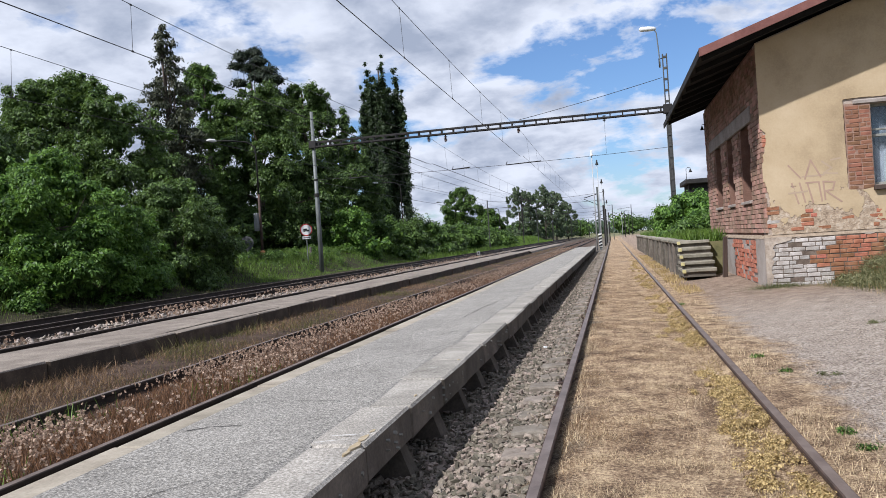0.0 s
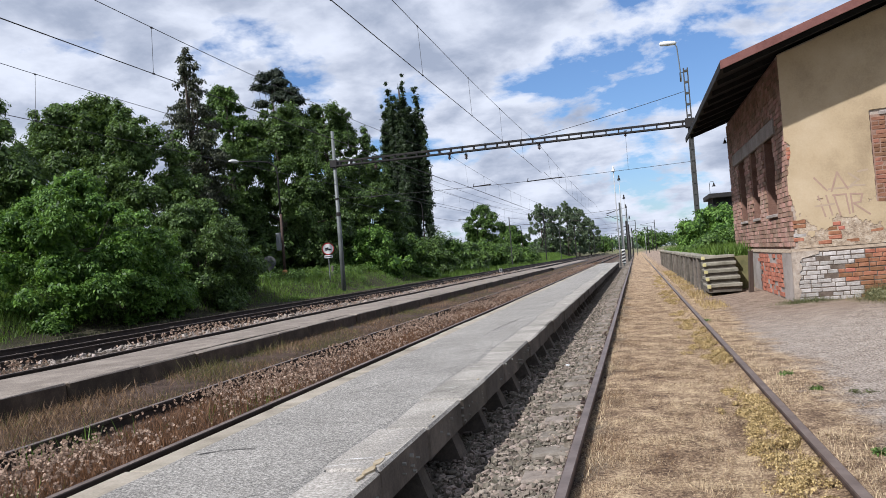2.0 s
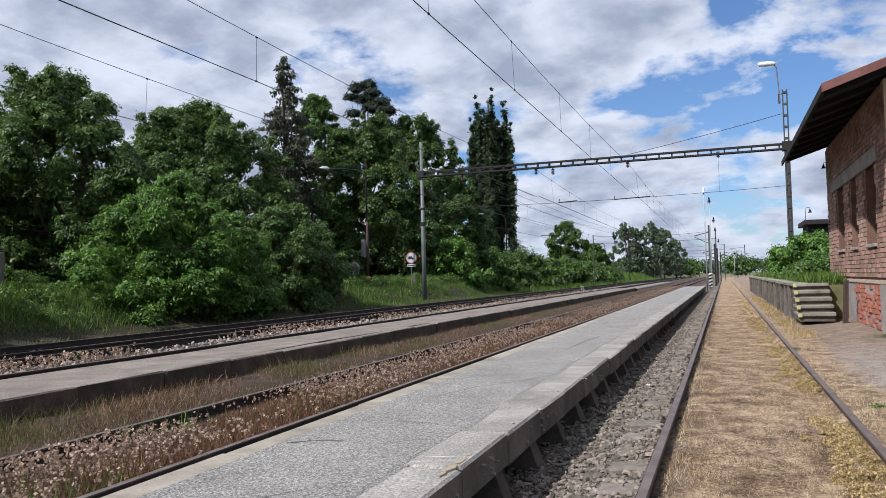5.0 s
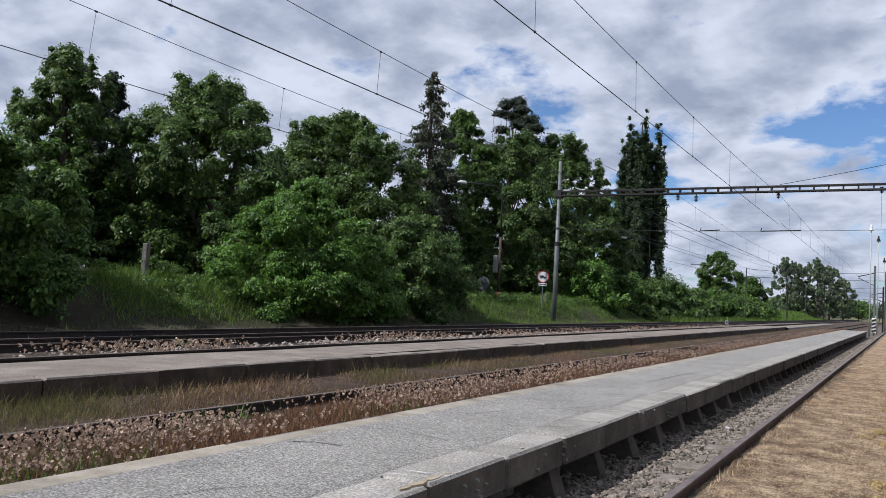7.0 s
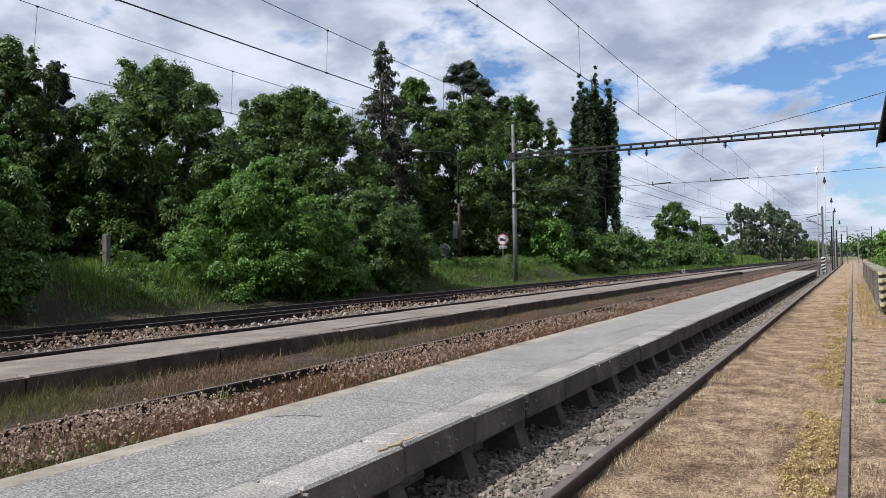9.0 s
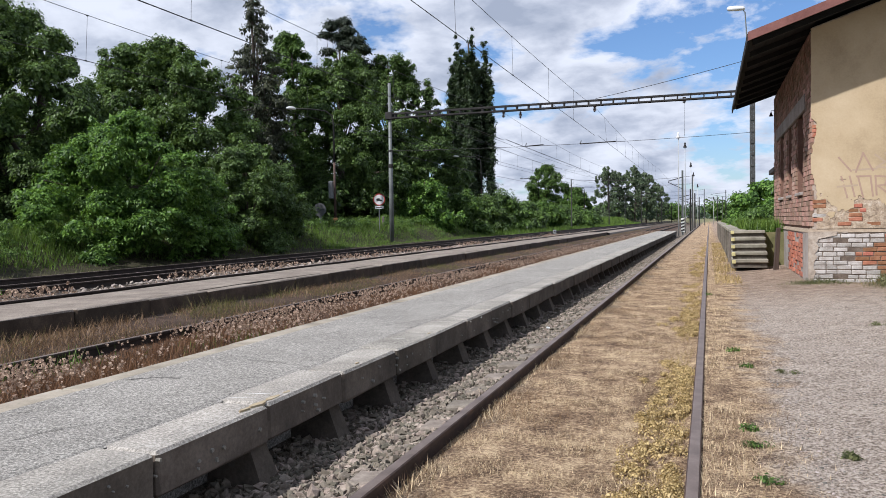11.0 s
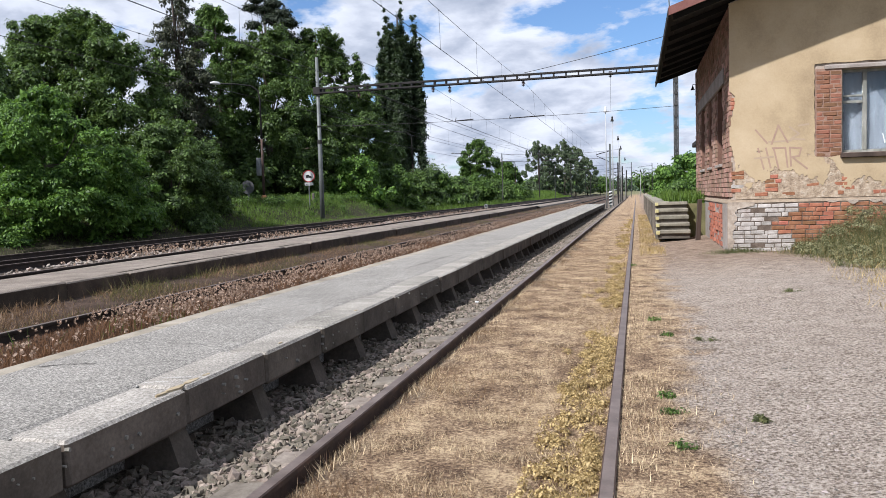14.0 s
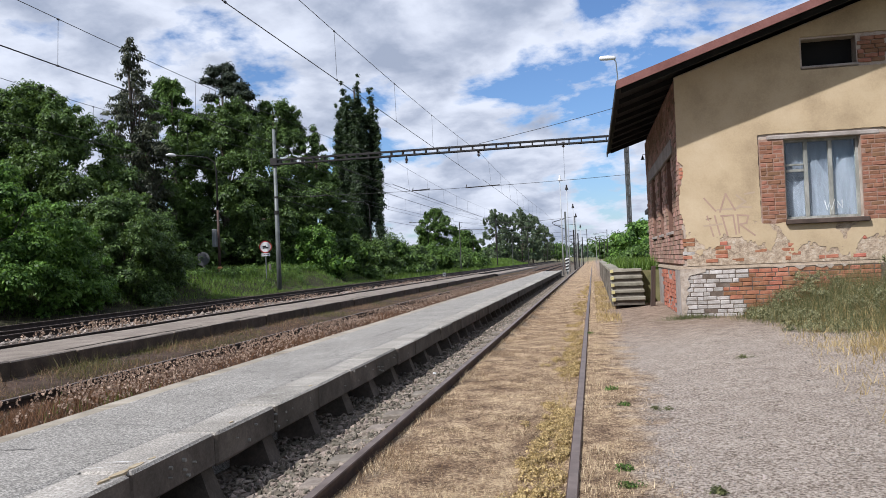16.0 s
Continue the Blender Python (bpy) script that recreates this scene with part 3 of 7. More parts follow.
track(0.0, 0.0, -12, 160, RAIL_TOP, "rusty siding track with concrete sleepers sunk in dry grass", SLEEPER_MESH, n=120, clips=60)
track(-4.815, 0.0, -14, 320, RAIL_TOP, "weed-grown rusty station track between two platforms", SLEEPER_DARK, n=100)
track(-10.15, 0.2, -14, 300, RAIL_TOP, "main line track with pale stone ballast", SLEEPER_DARK, 1.87, n=150)
track(-12.56, 0.22, -14, 300, RAIL_TOP, "outer track half sunk in the grass below the bank", SLEEPER_DARK, 1.5, n=100)

# ---- platforms ----
P1R, P1L, P1Z, P1_END = -1.72, -3.35, 0.2, 66.5
platform = thing("platform_1", (0, 0, 0), "long pale asphalt platform with concrete edge slabs on blocks", "platform", kind="structure")
s = Shape()
prng = random.Random(5)
cuts = np.arange(-12.6, P1_END, 1.05)
vs, fs = [], []
cols = [P1R - 0.32, P1R - 0.37, P1R - 0.8, P1R - 1.1, P1L + 0.2]
for yy in cuts:
    for c in cols:
        vs.append((c + (0.02 * math.sin(yy * 2.3) if c > P1R - 0.4 else 0), yy, P1Z + (-0.006 if c == cols[0] else 0.002 * math.sin(yy * 1.7 + c * 3) + 0.007)))
for i in range(len(cuts) - 1):
    for j in range(4):
        a = i * 5 + j
        fs.append((a, a + 1, a + 6, a + 5))
s.add(vs, fs)
s.box((P1L + 0.2, -12.6, -0.35), (P1R - 0.38, P1_END - 0.2, P1Z - 0.03))
put("asphalt_deck", s, ASPHALT, platform, "pale worn asphalt deck")
SLAB_V = []
for k in range(4):
    r2 = random.Random(50 + k)
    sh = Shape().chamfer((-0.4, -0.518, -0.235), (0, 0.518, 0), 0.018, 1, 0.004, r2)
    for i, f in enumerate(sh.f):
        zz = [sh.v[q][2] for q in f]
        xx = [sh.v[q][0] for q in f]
        # top faces take the pale edge colour, all others the dark brown one
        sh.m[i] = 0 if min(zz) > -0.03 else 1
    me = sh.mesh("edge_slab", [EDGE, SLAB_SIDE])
    SLAB_V.append(me)
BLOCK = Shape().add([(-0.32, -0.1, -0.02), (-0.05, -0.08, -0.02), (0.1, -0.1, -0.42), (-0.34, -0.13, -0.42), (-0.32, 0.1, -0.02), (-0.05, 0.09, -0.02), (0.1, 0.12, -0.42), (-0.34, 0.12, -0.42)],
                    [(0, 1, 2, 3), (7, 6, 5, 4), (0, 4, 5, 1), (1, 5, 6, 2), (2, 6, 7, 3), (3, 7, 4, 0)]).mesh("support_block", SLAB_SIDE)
for i in range(76):
    yy = -12.86 + 1.06 * i
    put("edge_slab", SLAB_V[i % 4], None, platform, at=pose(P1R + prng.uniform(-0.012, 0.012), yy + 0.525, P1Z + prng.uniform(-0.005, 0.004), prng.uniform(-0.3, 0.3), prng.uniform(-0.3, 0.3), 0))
    put("support_block", BLOCK, None, platform, at=pose(P1R - 0.06, yy, 0.0, 0, 0, prng.uniform(-4, 4)))
KERB_L = Shape().chamfer((0, -0.99, -0.3), (0.21, 0.99, 0), 0.012, 0, 0.003, random.Random(3)).mesh("edge_kerb", EDGE_OCHRE)
for i in range(36):
    put("edge_kerb", KERB_L, None, platform, at=pose(P1L + prng.uniform(-0.008, 0.008), -5 + 2.0 * i, P1Z + 0.002 + prng.uniform(-0.005, 0.005)))
put("end_wall", Shape().chamfer((P1L, P1_END - 0.2, -0.35), (P1R, P1_END + 0.1, P1Z), 0.02), CONCRETE, platform)

P2R, P2L, P2Z = -7.16, -8.85, 0.2
platform_b = thing("platform_2", (0, 0, 0), "narrow low platform with crumbling concrete edge and dark side", "platform", kind="structure")
s = Shape()
cuts = np.arange(-12, 66.0, 0.75)
vs, fs = [], []
for yy in cuts:
    for j, c in enumerate((P2R - 0.22, P2R - 0.7, P2R - 1.1, P2L + 0.03)):
        vs.append((c, yy, P2Z + 0.006 * math.sin(yy * 1.3 + j * 2) - 0.004 * j))
for i in range(len(cuts) - 1):
    for j in range(3):
        a = i * 4 + j
        fs.append((a, a + 1, a + 5, a + 4))
s.add(vs, fs)
s.box((P2L, -12, -0.2), (P2R - 0.22, 65.2, P2Z - 0.04))
s.add([(P2L + 0.05, 65.2, P2Z - 0.02), (P2R - 0.05, 65.2, P2Z - 0.02), (P2R - 0.05, 66.6, 0.1), (P2L + 0.05, 66.6, 0.1), (P2R - 0.1, 118.0, 0.1), (P2L + 0.1, 118.0, 0.1), (P2R + 0.05, 66.6, -0.1), (P2R, 118.0, -0.1)], [(0, 1, 2, 3), (3, 2, 4, 5), (2, 6, 7, 4)])
DUSTY = surface("dusty_platform_deck", [(0.07, 0.055, 0.042), (0.215, 0.18, 0.147), (0.41, 0.355, 0.295)], 2.2, 60, 0.96, 0, 0.8, 0.012, fine_mix=0.6)
put("deck", s, DUSTY, platform_b, "dusty worn deck")
KERB2 = []
for k in range(3):
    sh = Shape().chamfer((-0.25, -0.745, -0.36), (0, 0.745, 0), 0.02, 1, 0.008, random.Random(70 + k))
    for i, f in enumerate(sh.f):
        # only top faces get the deck colour; the sides are much darker
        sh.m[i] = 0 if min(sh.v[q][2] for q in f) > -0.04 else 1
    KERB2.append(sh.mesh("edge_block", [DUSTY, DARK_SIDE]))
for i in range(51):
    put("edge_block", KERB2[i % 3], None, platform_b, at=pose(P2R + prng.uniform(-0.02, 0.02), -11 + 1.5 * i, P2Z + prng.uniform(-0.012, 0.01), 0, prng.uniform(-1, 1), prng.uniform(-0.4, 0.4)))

# ---- goods shed ----
BX0, BX1, BY0, BY1 = 2.63, 10.6, 14.0, 22.9
EAVE_X, EAVE_Z, SLOPE, RIDGE_X = 1.52, 4.52, 0.338, 6.6
VERGE_Y0, VERGE_Y1 = 13.08, 23.4
shed = thing("goods_shed", (BX0, BY0, 0.05), "old railway goods shed with peeling ochre plaster over brick", "building")
SO = Matrix.Translation((-BX0, -BY0, -0.05))


def shed_part(name, shape, mats, label="", parent=None, smooth=False):
    ob = put(name, shape, mats, parent or shed, label, smooth=smooth)
    if parent is None:
        ob.matrix_basis = SO
    return ob


def roof_z(x):
    return EAVE_Z + (x - EAVE_X if x < RIDGE_X else 2 * RIDGE_X - EAVE_X - x) * SLOPE


WIN = (4.6, 5.96, 1.87, 3.4)
VENT = (5.0, 5.97, 4.76, 5.28)
SLITS = [(15.4, 16.55), (17.75, 18.65), (19.9, 20.95)]
SLIT_Z = (1.78, 3.38)


def holed(s, axis, at0, at1, u0, u1, z0, z1, holes, top=None, mi=0):
    """A wall slab between at0 and at1 with rectangular holes through it; top(u) bounds it above."""
    us = sorted({u0, u1, *[h[0] for h in holes], *[h[1] for h in holes]} | ({RIDGE_X} if top and u0 < RIDGE_X < u1 else set()))
    for a, b in zip(us, us[1:]):
        mid = (a + b) / 2
        spans = sorted((h[2], h[3]) for h in holes if h[0] <= mid <= h[1])
        lo = z0
        for h0, h1 in spans + [(None, None)]:
            if h0 is None:
                ta, tb = (top(a), top(b)) if top else (z1, z1)
            else:
                ta = tb = h0
            q = [(a, lo), (b, lo), (b, tb), (a, ta)]
            s.prism(q, at0, at1, axis, mi)
            lo = h1
    return s


gable_top = lambda u: roof_z(u) - 0.14
shed_part("gable_wall", holed(Shape(), "y", BY0 + 0.03, BY0 + 0.42, BX0 + 0.03, BX1, 0.0, 0, [WIN, VENT], gable_top), MORTAR)
shed_part("back_wall", holed(Shape(), "y", BY1 - 0.4, BY1, BX0 + 0.03, BX1, 0.0, 0, [], gable_top), MORTAR)
SIDE_BRICK = surface("side_brickwork", [(0.1, 0.06, 0.045), (0.2, 0.11, 0.08), (0.3, 0.2, 0.15)], 2.5, 40, 0.95, 0, 0.6, 0.015)
shed_part("track_side_wall", holed(Shape(), "x", BX0 + 0.03, BX0 + 0.42, BY0 + 0.42, BY1 - 0.4, 0.0, roof_z(BX0 + 0.03) - 0.14, [(a, b, *SLIT_Z) for a, b in SLITS]), SIDE_BRICK)
shed_part("yard_side_wall", Shape().box((BX1 - 0.4, BY0 + 0.42, 0), (BX1, BY1 - 0.4, roof_z(BX1) - 0.14)), MORTAR)
# plinth: a proud band with a ledge
shed_part("plinth_ledge", Shape().prism([(BX0 - 0.034, 0.975), (BX0 - 0.03, 0.99), (BX0 + 0.04, 1.06), (BX0 + 0.04, 0.975)], BY0 + 0.04, BY1, "y")
          .prism([(BY0 - 0.034, 0.98), (BY0 - 0.03, 0.99), (BY0 + 0.04, 1.06), (BY0 + 0.04, 0.98)], BX0 - 0.034, BX1, "x"), surface("crumbling_ledge", [(0.16, 0.115, 0.08), (0.3, 0.235, 0.17), (0.44, 0.36, 0.27)], 6, 40, 0.97, 0, 1.0, 0.03), "crumbling mortar ledge")
rag = random.Random(31)
pts = [(BX0 - 0.045, 0.05)]
for k in range(15):
    z = 0.05 + 0.95 * k / 14
    pts.append((BX0 + 0.06 + 0.1 * (z - 0.1) ** 2 + rag.uniform(-0.035, 0.05) + (0.3 if k > 12 else 0), z))
pts.append((BX0 - 0.045, 1.0))
shed_part("corner_render", Shape().prism(pts, BY0 - 0.047, BY0 + 0.03, "y"), CORNER, "whitish crumbling render at the corner")
for k in range(34):
    x0 = BX0 + 0.45 + 0.2 * k + rag.uniform(-0.05, 0.05)
    w, h = rag.uniform(0.1, 0.26), rag.uniform(0.02, 0.085)
    if rag.random() < 0.6:
        continue
    shed_part("render_crumb", Shape().prism([(x0, 0.985), (x0 + w * 0.3, 0.985 - h * 0.7), (x0 + w * 0.6, 0.985 - h), (x0 + w, 0.985 - h * 0.3), (x0 + w * 0.95, 1.0), (x0 + w * 0.2, 1.0)], BY0 - 0.044, BY0 + 0.02, "y"), CORNER)
shed_part("base_coat", Shape().box((BX0 + 0.1, BY0 + 0.008, 1.05), (WIN[0] - 0.46, BY0 + 0.035, 2.1)).box((WIN[0] - 0.46, BY0 + 0.008, 1.05), (BX1, BY0 + 0.035, 1.8)), BASECOAT, "pale crumbling base coat under the plaster")
PINK_MORTAR = surface("pinkish_brick_mortar", [(0.13, 0.075, 0.055), (0.27, 0.17, 0.125), (0.4, 0.28, 0.215)], 6, 45, 0.98, 0, 0.7, 0.012)
shed_part("mortar_bed", Shape().box((WIN[0] - 0.46, BY0 + 0.006, WIN[2] - 0.07), (WIN[0] - 0.004, BY0 + 0.035, WIN[3] + 0.02)), PINK_MORTAR)
shed_part("mortar_bed", Shape().box((WIN[1] + 0.004, BY0 + 0.006, WIN[2] - 0.07), (WIN[1] + 0.45, BY0 + 0.035, WIN[3] + 0.02)), PINK_MORTAR)
# lintel band above the side openings
shed_part("concrete_band", Shape().chamfer((BX0 - 0.015, 15.0, 3.38), (BX0 + 0.1, 21.9, 3.7), 0.01), RENDER_GREY, "grey concrete lintel band")
for a, b in SLITS:
    sh = Shape()
    for k in range(6):
        w = (b - a) / 6
        sh.chamfer((BX0 + 0.2 + 0.01 * (k % 2), a + k * w + 0.006, SLIT_Z[0] - 0.05), (BX0 + 0.25 + 0.01 * (k % 2), a + (k + 1) * w - 0.006, SLIT_Z[1] + 0.05), 0.006)
    shed_part("boarded_opening", sh, DARK_WOOD, "dark boarded-up opening")
    shed_part("sill", Shape().chamfer((BX0 - 0.04, a - 0.05, SLIT_Z[0] - 0.07), (BX0 + 0.24, b + 0.05, SLIT_Z[0]), 0.012), RENDER_GREY)
shed_part("vent_recess", Shape().box((VENT[0] - 0.05, BY0 + 0.3, VENT[2] - 0.05), (VENT[1] + 0.05, BY0 + 0.34, VENT[3] + 0.05)), BLACK)
shed_part("vent_sill", Shape().chamfer((VENT[0] - 0.02, BY0 - 0.03, VENT[2] - 0.05), (VENT[1] + 0.03, BY0 + 0.25, VENT[2]), 0.01), RENDER_GREY)

# plaster skin of the gable: thin, ragged towards the plinth and round the brick surrounds
cell = 0.03
pu = np.arange(BX0, BX1 + cell, cell)
pz = np.arange(1.06, roof_z(RIDGE_X), cell)


def fnoise(x, z, sc, seed):
    return noise.fractal(Vector((x * sc, z * sc, seed)), 1.0, 2.0, 5)


def plastered(u, z):
    if z > gable_top(min(u, BX1)) - 0.02:
        return False
    if WIN[0] - 0.47 < u < WIN[1] + 0.47 and WIN[2] - 0.07 < z < WIN[3] + 0.13:
        return False
    if VENT[0] - 0.02 < u < VENT[1] + 0.55 and VENT[2] - 0.06 < z < VENT[3] + 0.03:
        return False
    edge = 1.3 + 0.2 * fnoise(u, 0, 0.9, 3.1) + 0.24 * fnoise(u, z * 0.4, 2.6, 7.7) + 0.14 * fnoise(u, z, 7.0, 4.4) + 0.1 * fnoise(u, z, 16.0, 6.4)
    edge += 0.22 * math.exp(-((u - 3.45) / 0.6) ** 2) + 0.25 * math.exp(-((u - BX0) / 0.15) ** 2)
    if z < edge:
        return False
    if u < BX0 + 0.06 + 0.09 * fnoise(0, z, 2.2, 1.3) and z < 3.1:
        return False
    if z < 1.95 and fnoise(u, z, 2.6, 12.0) > 0.42:
        return False
    return True


keep = np.array([[plastered(u + cell / 2, z + cell / 2) for u in pu[:-1]] for z in pz[:-1]])
s = Shape()
vid = {}


def pvert(i, j, back):
    key = (i, j, back)
    if key not in vid:
        u, z = pu[i], pz[j]
        du, dz = 0.02 * fnoise(u, z, 13.0, 5.0), 0.02 * fnoise(u, z, 13.0, 9.0)
        vid[key] = len(s.v)
        s.v.append((max(u + du, BX0), BY0 + (0.028 if back else 0.006 * fnoise(u, z, 1.5, 2.0)), z + dz))
    return vid[key]


for j in range(len(pz) - 1):
    for i in range(len(pu) - 1):
        if not keep[j][i]:
            continue
        s.f.append((pvert(i, j, 0), pvert(i + 1, j, 0), pvert(i + 1, j + 1, 0), pvert(i, j + 1, 0)))
        for di, dj, a, b in ((-1, 0, (0, 1), (0, 0)), (1, 0, (1, 0), (1, 1)), (0, -1, (0, 0), (1, 0)), (0, 1, (1, 1), (0, 1))):
            ii, jj = i + di, j + dj
            if not (0 <= ii < len(pu) - 1 and 0 <= jj < len(pz) - 1) or not keep[jj][ii]:
                s.f.append((pvert(i + a[0], j + a[1], 1), pvert(i + b[0], j + b[1], 1), pvert(i + b[0], j + b[1], 0), pvert(i + a[0], j + a[1], 0)))
ring = {}
for q in s.f:
    if s.v[q[0]][1] > BY0 + 0.02:
        for a, b in ((q[0], q[1]), (q[2], q[3])):
            ring.setdefault(a, set()).add(b)
            ring.setdefault(b, set()).add(a)
for _ in range(1):
    old = {k: s.v[k] for k in ring}
    for k, nb in ring.items():
        if len(nb) == 2 and BX0 + 0.01 < old[k][0] < BX1 - 0.01:
            p, q = (old[b] for b in nb)
            s.v[k] = ((old[k][0] * 2 + p[0] + q[0]) / 4, s.v[k][1], (old[k][2] * 2 + p[2] + q[2]) / 4)
s.m = [0] * len(s.f)
pm = s.mesh("plaster", PLASTER, fix=False)
shed_part("plaster", pm, None, "peeling ochre plaster")

# roof
rt, thick = Shape(), 0.1
for mi, (za, zb) in enumerate(((0.0, 0.035),)):
    rt.prism([(EAVE_X, EAVE_Z), (RIDGE_X, roof_z(RIDGE_X)), (2 * RIDGE_X - EAVE_X, EAVE_Z), (2 * RIDGE_X - EAVE_X, EAVE_Z + 0.04), (RIDGE_X, roof_z(RIDGE_X) + 0.045), (EAVE_X, EAVE_Z + 0.04)], VERGE_Y0, VERGE_Y1, "y")
shed_part("roof_covering", rt, ROOF_TOP)
for side in (0, 1):
    for k in range(30):
        w = (RIDGE_X - EAVE_X) / 30
        a, b = EAVE_X + k * w + 0.004, EAVE_X + (k + 1) * w - 0.004
        if side:
            a, b = 2 * RIDGE_X - b, 2 * RIDGE_X - a
        if side and k > 0:
            continue
        za, zb = roof_z(a) - 0.028, roof_z(b) - 0.028
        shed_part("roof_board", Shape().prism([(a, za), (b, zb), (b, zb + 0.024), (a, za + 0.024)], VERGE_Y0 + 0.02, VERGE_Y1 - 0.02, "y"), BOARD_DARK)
for k in range(9):
    yy = BY0 - 0.5 + k * 1.14
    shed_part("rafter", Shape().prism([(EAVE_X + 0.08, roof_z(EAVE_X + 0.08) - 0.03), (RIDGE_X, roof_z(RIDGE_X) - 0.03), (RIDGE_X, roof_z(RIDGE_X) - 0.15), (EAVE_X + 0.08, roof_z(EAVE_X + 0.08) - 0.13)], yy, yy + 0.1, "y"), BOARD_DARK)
for sx in (0, 1):
    pts = [(EAVE_X - 0.02, EAVE_Z - 0.1), (RIDGE_X, roof_z(RIDGE_X) - 0.095), (RIDGE_X, roof_z(RIDGE_X) + 0.06), (EAVE_X - 0.02, EAVE_Z + 0.055)]
    if sx:
        pts = [(2 * RIDGE_X - u, z) for u, z in pts]
    shed_part("verge_flashing", Shape().prism(pts, VERGE_Y0 - 0.02, VERGE_Y0 + 0.015, "y"), ROOF_EDGE, "red-brown metal verge trim")
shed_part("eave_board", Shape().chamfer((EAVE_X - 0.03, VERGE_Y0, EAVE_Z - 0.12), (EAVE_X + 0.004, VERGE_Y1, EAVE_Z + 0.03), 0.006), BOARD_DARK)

# window of the gable
wy = BY0 + 0.2
win = shed_part("window", Shape().box((WIN[0], wy - 0.03, WIN[2]), (WIN[0] + 0.05, wy + 0.04, WIN[3])).box((WIN[1] - 0.05, wy - 0.03, WIN[2]), (WIN[1], wy + 0.04, WIN[3]))
                .box((WIN[0] + 0.05, wy - 0.03, WIN[3] - 0.05), (WIN[1] - 0.05, wy + 0.04, WIN[3])).box((WIN[0] + 0.05, wy - 0.03, WIN[2]), (WIN[1] - 0.05, wy + 0.04, WIN[2] + 0.05)), WIN_WOOD, "old window with peeling wooden frame and grey curtains")
m1, m2 = WIN[0] + 0.42, WIN[0] + 0.86
for mx in (m1, m2):
    put("mullion", Shape().chamfer((mx - 0.035, wy - 0.04, WIN[2] + 0.05), (mx + 0.035, wy + 0.035, WIN[3] - 0.05), 0.006), WIN_WOOD, win)
put("glazing_bar", Shape().chamfer((WIN[0] + 0.05, wy - 0.03, 2.78), (m1 - 0.035, wy + 0.025, 2.83), 0.004), WIN_WOOD, win)
put("glazing_bar", Shape().chamfer((WIN[0] + 0.05, wy - 0.03, 2.9), (m1 - 0.035, wy + 0.025, 2.935), 0.004), WIN_WOOD, win)
for a, b in ((WIN[0] + 0.05, m1 - 0.035), (m1 + 0.035, m2 - 0.035), (m2 + 0.035, WIN[1] - 0.05)):
    g = put("pane", Shape().box((a - 0.01, wy - 0.002, WIN[2] + 0.04), (b + 0.01, wy + 0.002, WIN[3] - 0.04)), GLASS, win)
    g.visible_shadow = False
sh = Shape()
cu = np.linspace(WIN[0] + 0.02, WIN[1] - 0.02, 60)
vs = [(u, wy + 0.1 + 0.012 * math.sin(u * 17) + 0.008 * math.sin(u * 41), z) for z in (WIN[2], 2.4, 3.0, WIN[3]) for u in cu]
sh.add(vs, [(r * 60 + i, r * 60 + i + 1, (r + 1) * 60 + i + 1, (r + 1) * 60 + i) for r in range(3) for i in range(59)])
put("curtain", sh, CURTAIN, win, "drooping grey curtain tinted like reflected sky", smooth=True)
for a, b, za, zm_, zb in ((WIN[0] + 0.03, m1, 2.72, 2.45, 2.66), (m1, m2, 2.9, 2.98, 2.62), (m2, WIN[1] - 0.03, 2.66, 2.95, 3.02)):
    sh = Shape()
    cu = np.linspace(a, b, 16)
    tops = np.interp(cu, [a, (a + b) / 2, b], [za, zm_, zb]) + 0.03 * np.sin((cu - a) / (b - a) * math.pi)
    vs = [(u, wy + 0.075 + 0.012 * math.sin(u * 23 + r) * (1 - 0.4 * r), WIN[2] + (t_z - WIN[2]) * f) for r, f in enumerate((0.0, 0.4, 0.75, 1.0)) for u, t_z in zip(cu, tops)]
    sh.add(vs, [(r * 16 + i, r * 16 + i + 1, (r + 1) * 16 + i + 1, (r + 1) * 16 + i) for r in range(3) for i in range(15)])
    put("drape", sh, DRAPE, win, "sagging pale half curtain", smooth=True)
put("graffiti_mark", Shape().tube([(5.32, wy - 0.045, 2.2), (5.36, wy - 0.045, 2.02), (5.4, wy - 0.045, 2.16), (5.44, wy - 0.045, 2.02), (5.5, wy - 0.045, 2.22)], 0.008, 5).tube([(5.55, wy - 0.045, 2.04), (5.55, wy - 0.045, 2.18), (5.63, wy - 0.045, 2.04), (5.63, wy - 0.045, 2.2)], 0.008, 5), WHITE, win)
shed_part("window_sill", Shape().chamfer((WIN[0] - 0.03, BY0 - 0.09, WIN[2] - 0.1), (WIN[1] + 0.08, BY0 + 0.2, WIN[2] - 0.005), 0.012, 0, 0.004, random.Random(9)), DARK_WOOD, "dark worn window sill")
shed_part("lintel", Shape().chamfer((WIN[0] - 0.3, BY0 - 0.008, WIN[3] + 0.005), (WIN[1] + 0.33, BY0 + 0.2, WIN[3] + 0.085), 0.012, 0, 0.012, random.Random(4)), RENDER_GREY, "cracked pale plaster lintel")
shed_part("room_back", Shape().box((BX0 + 0.5, BY0 + 1.2, 0.1), (BX1 - 0.5, BY0 + 1.25, 4.5)), BLACK)


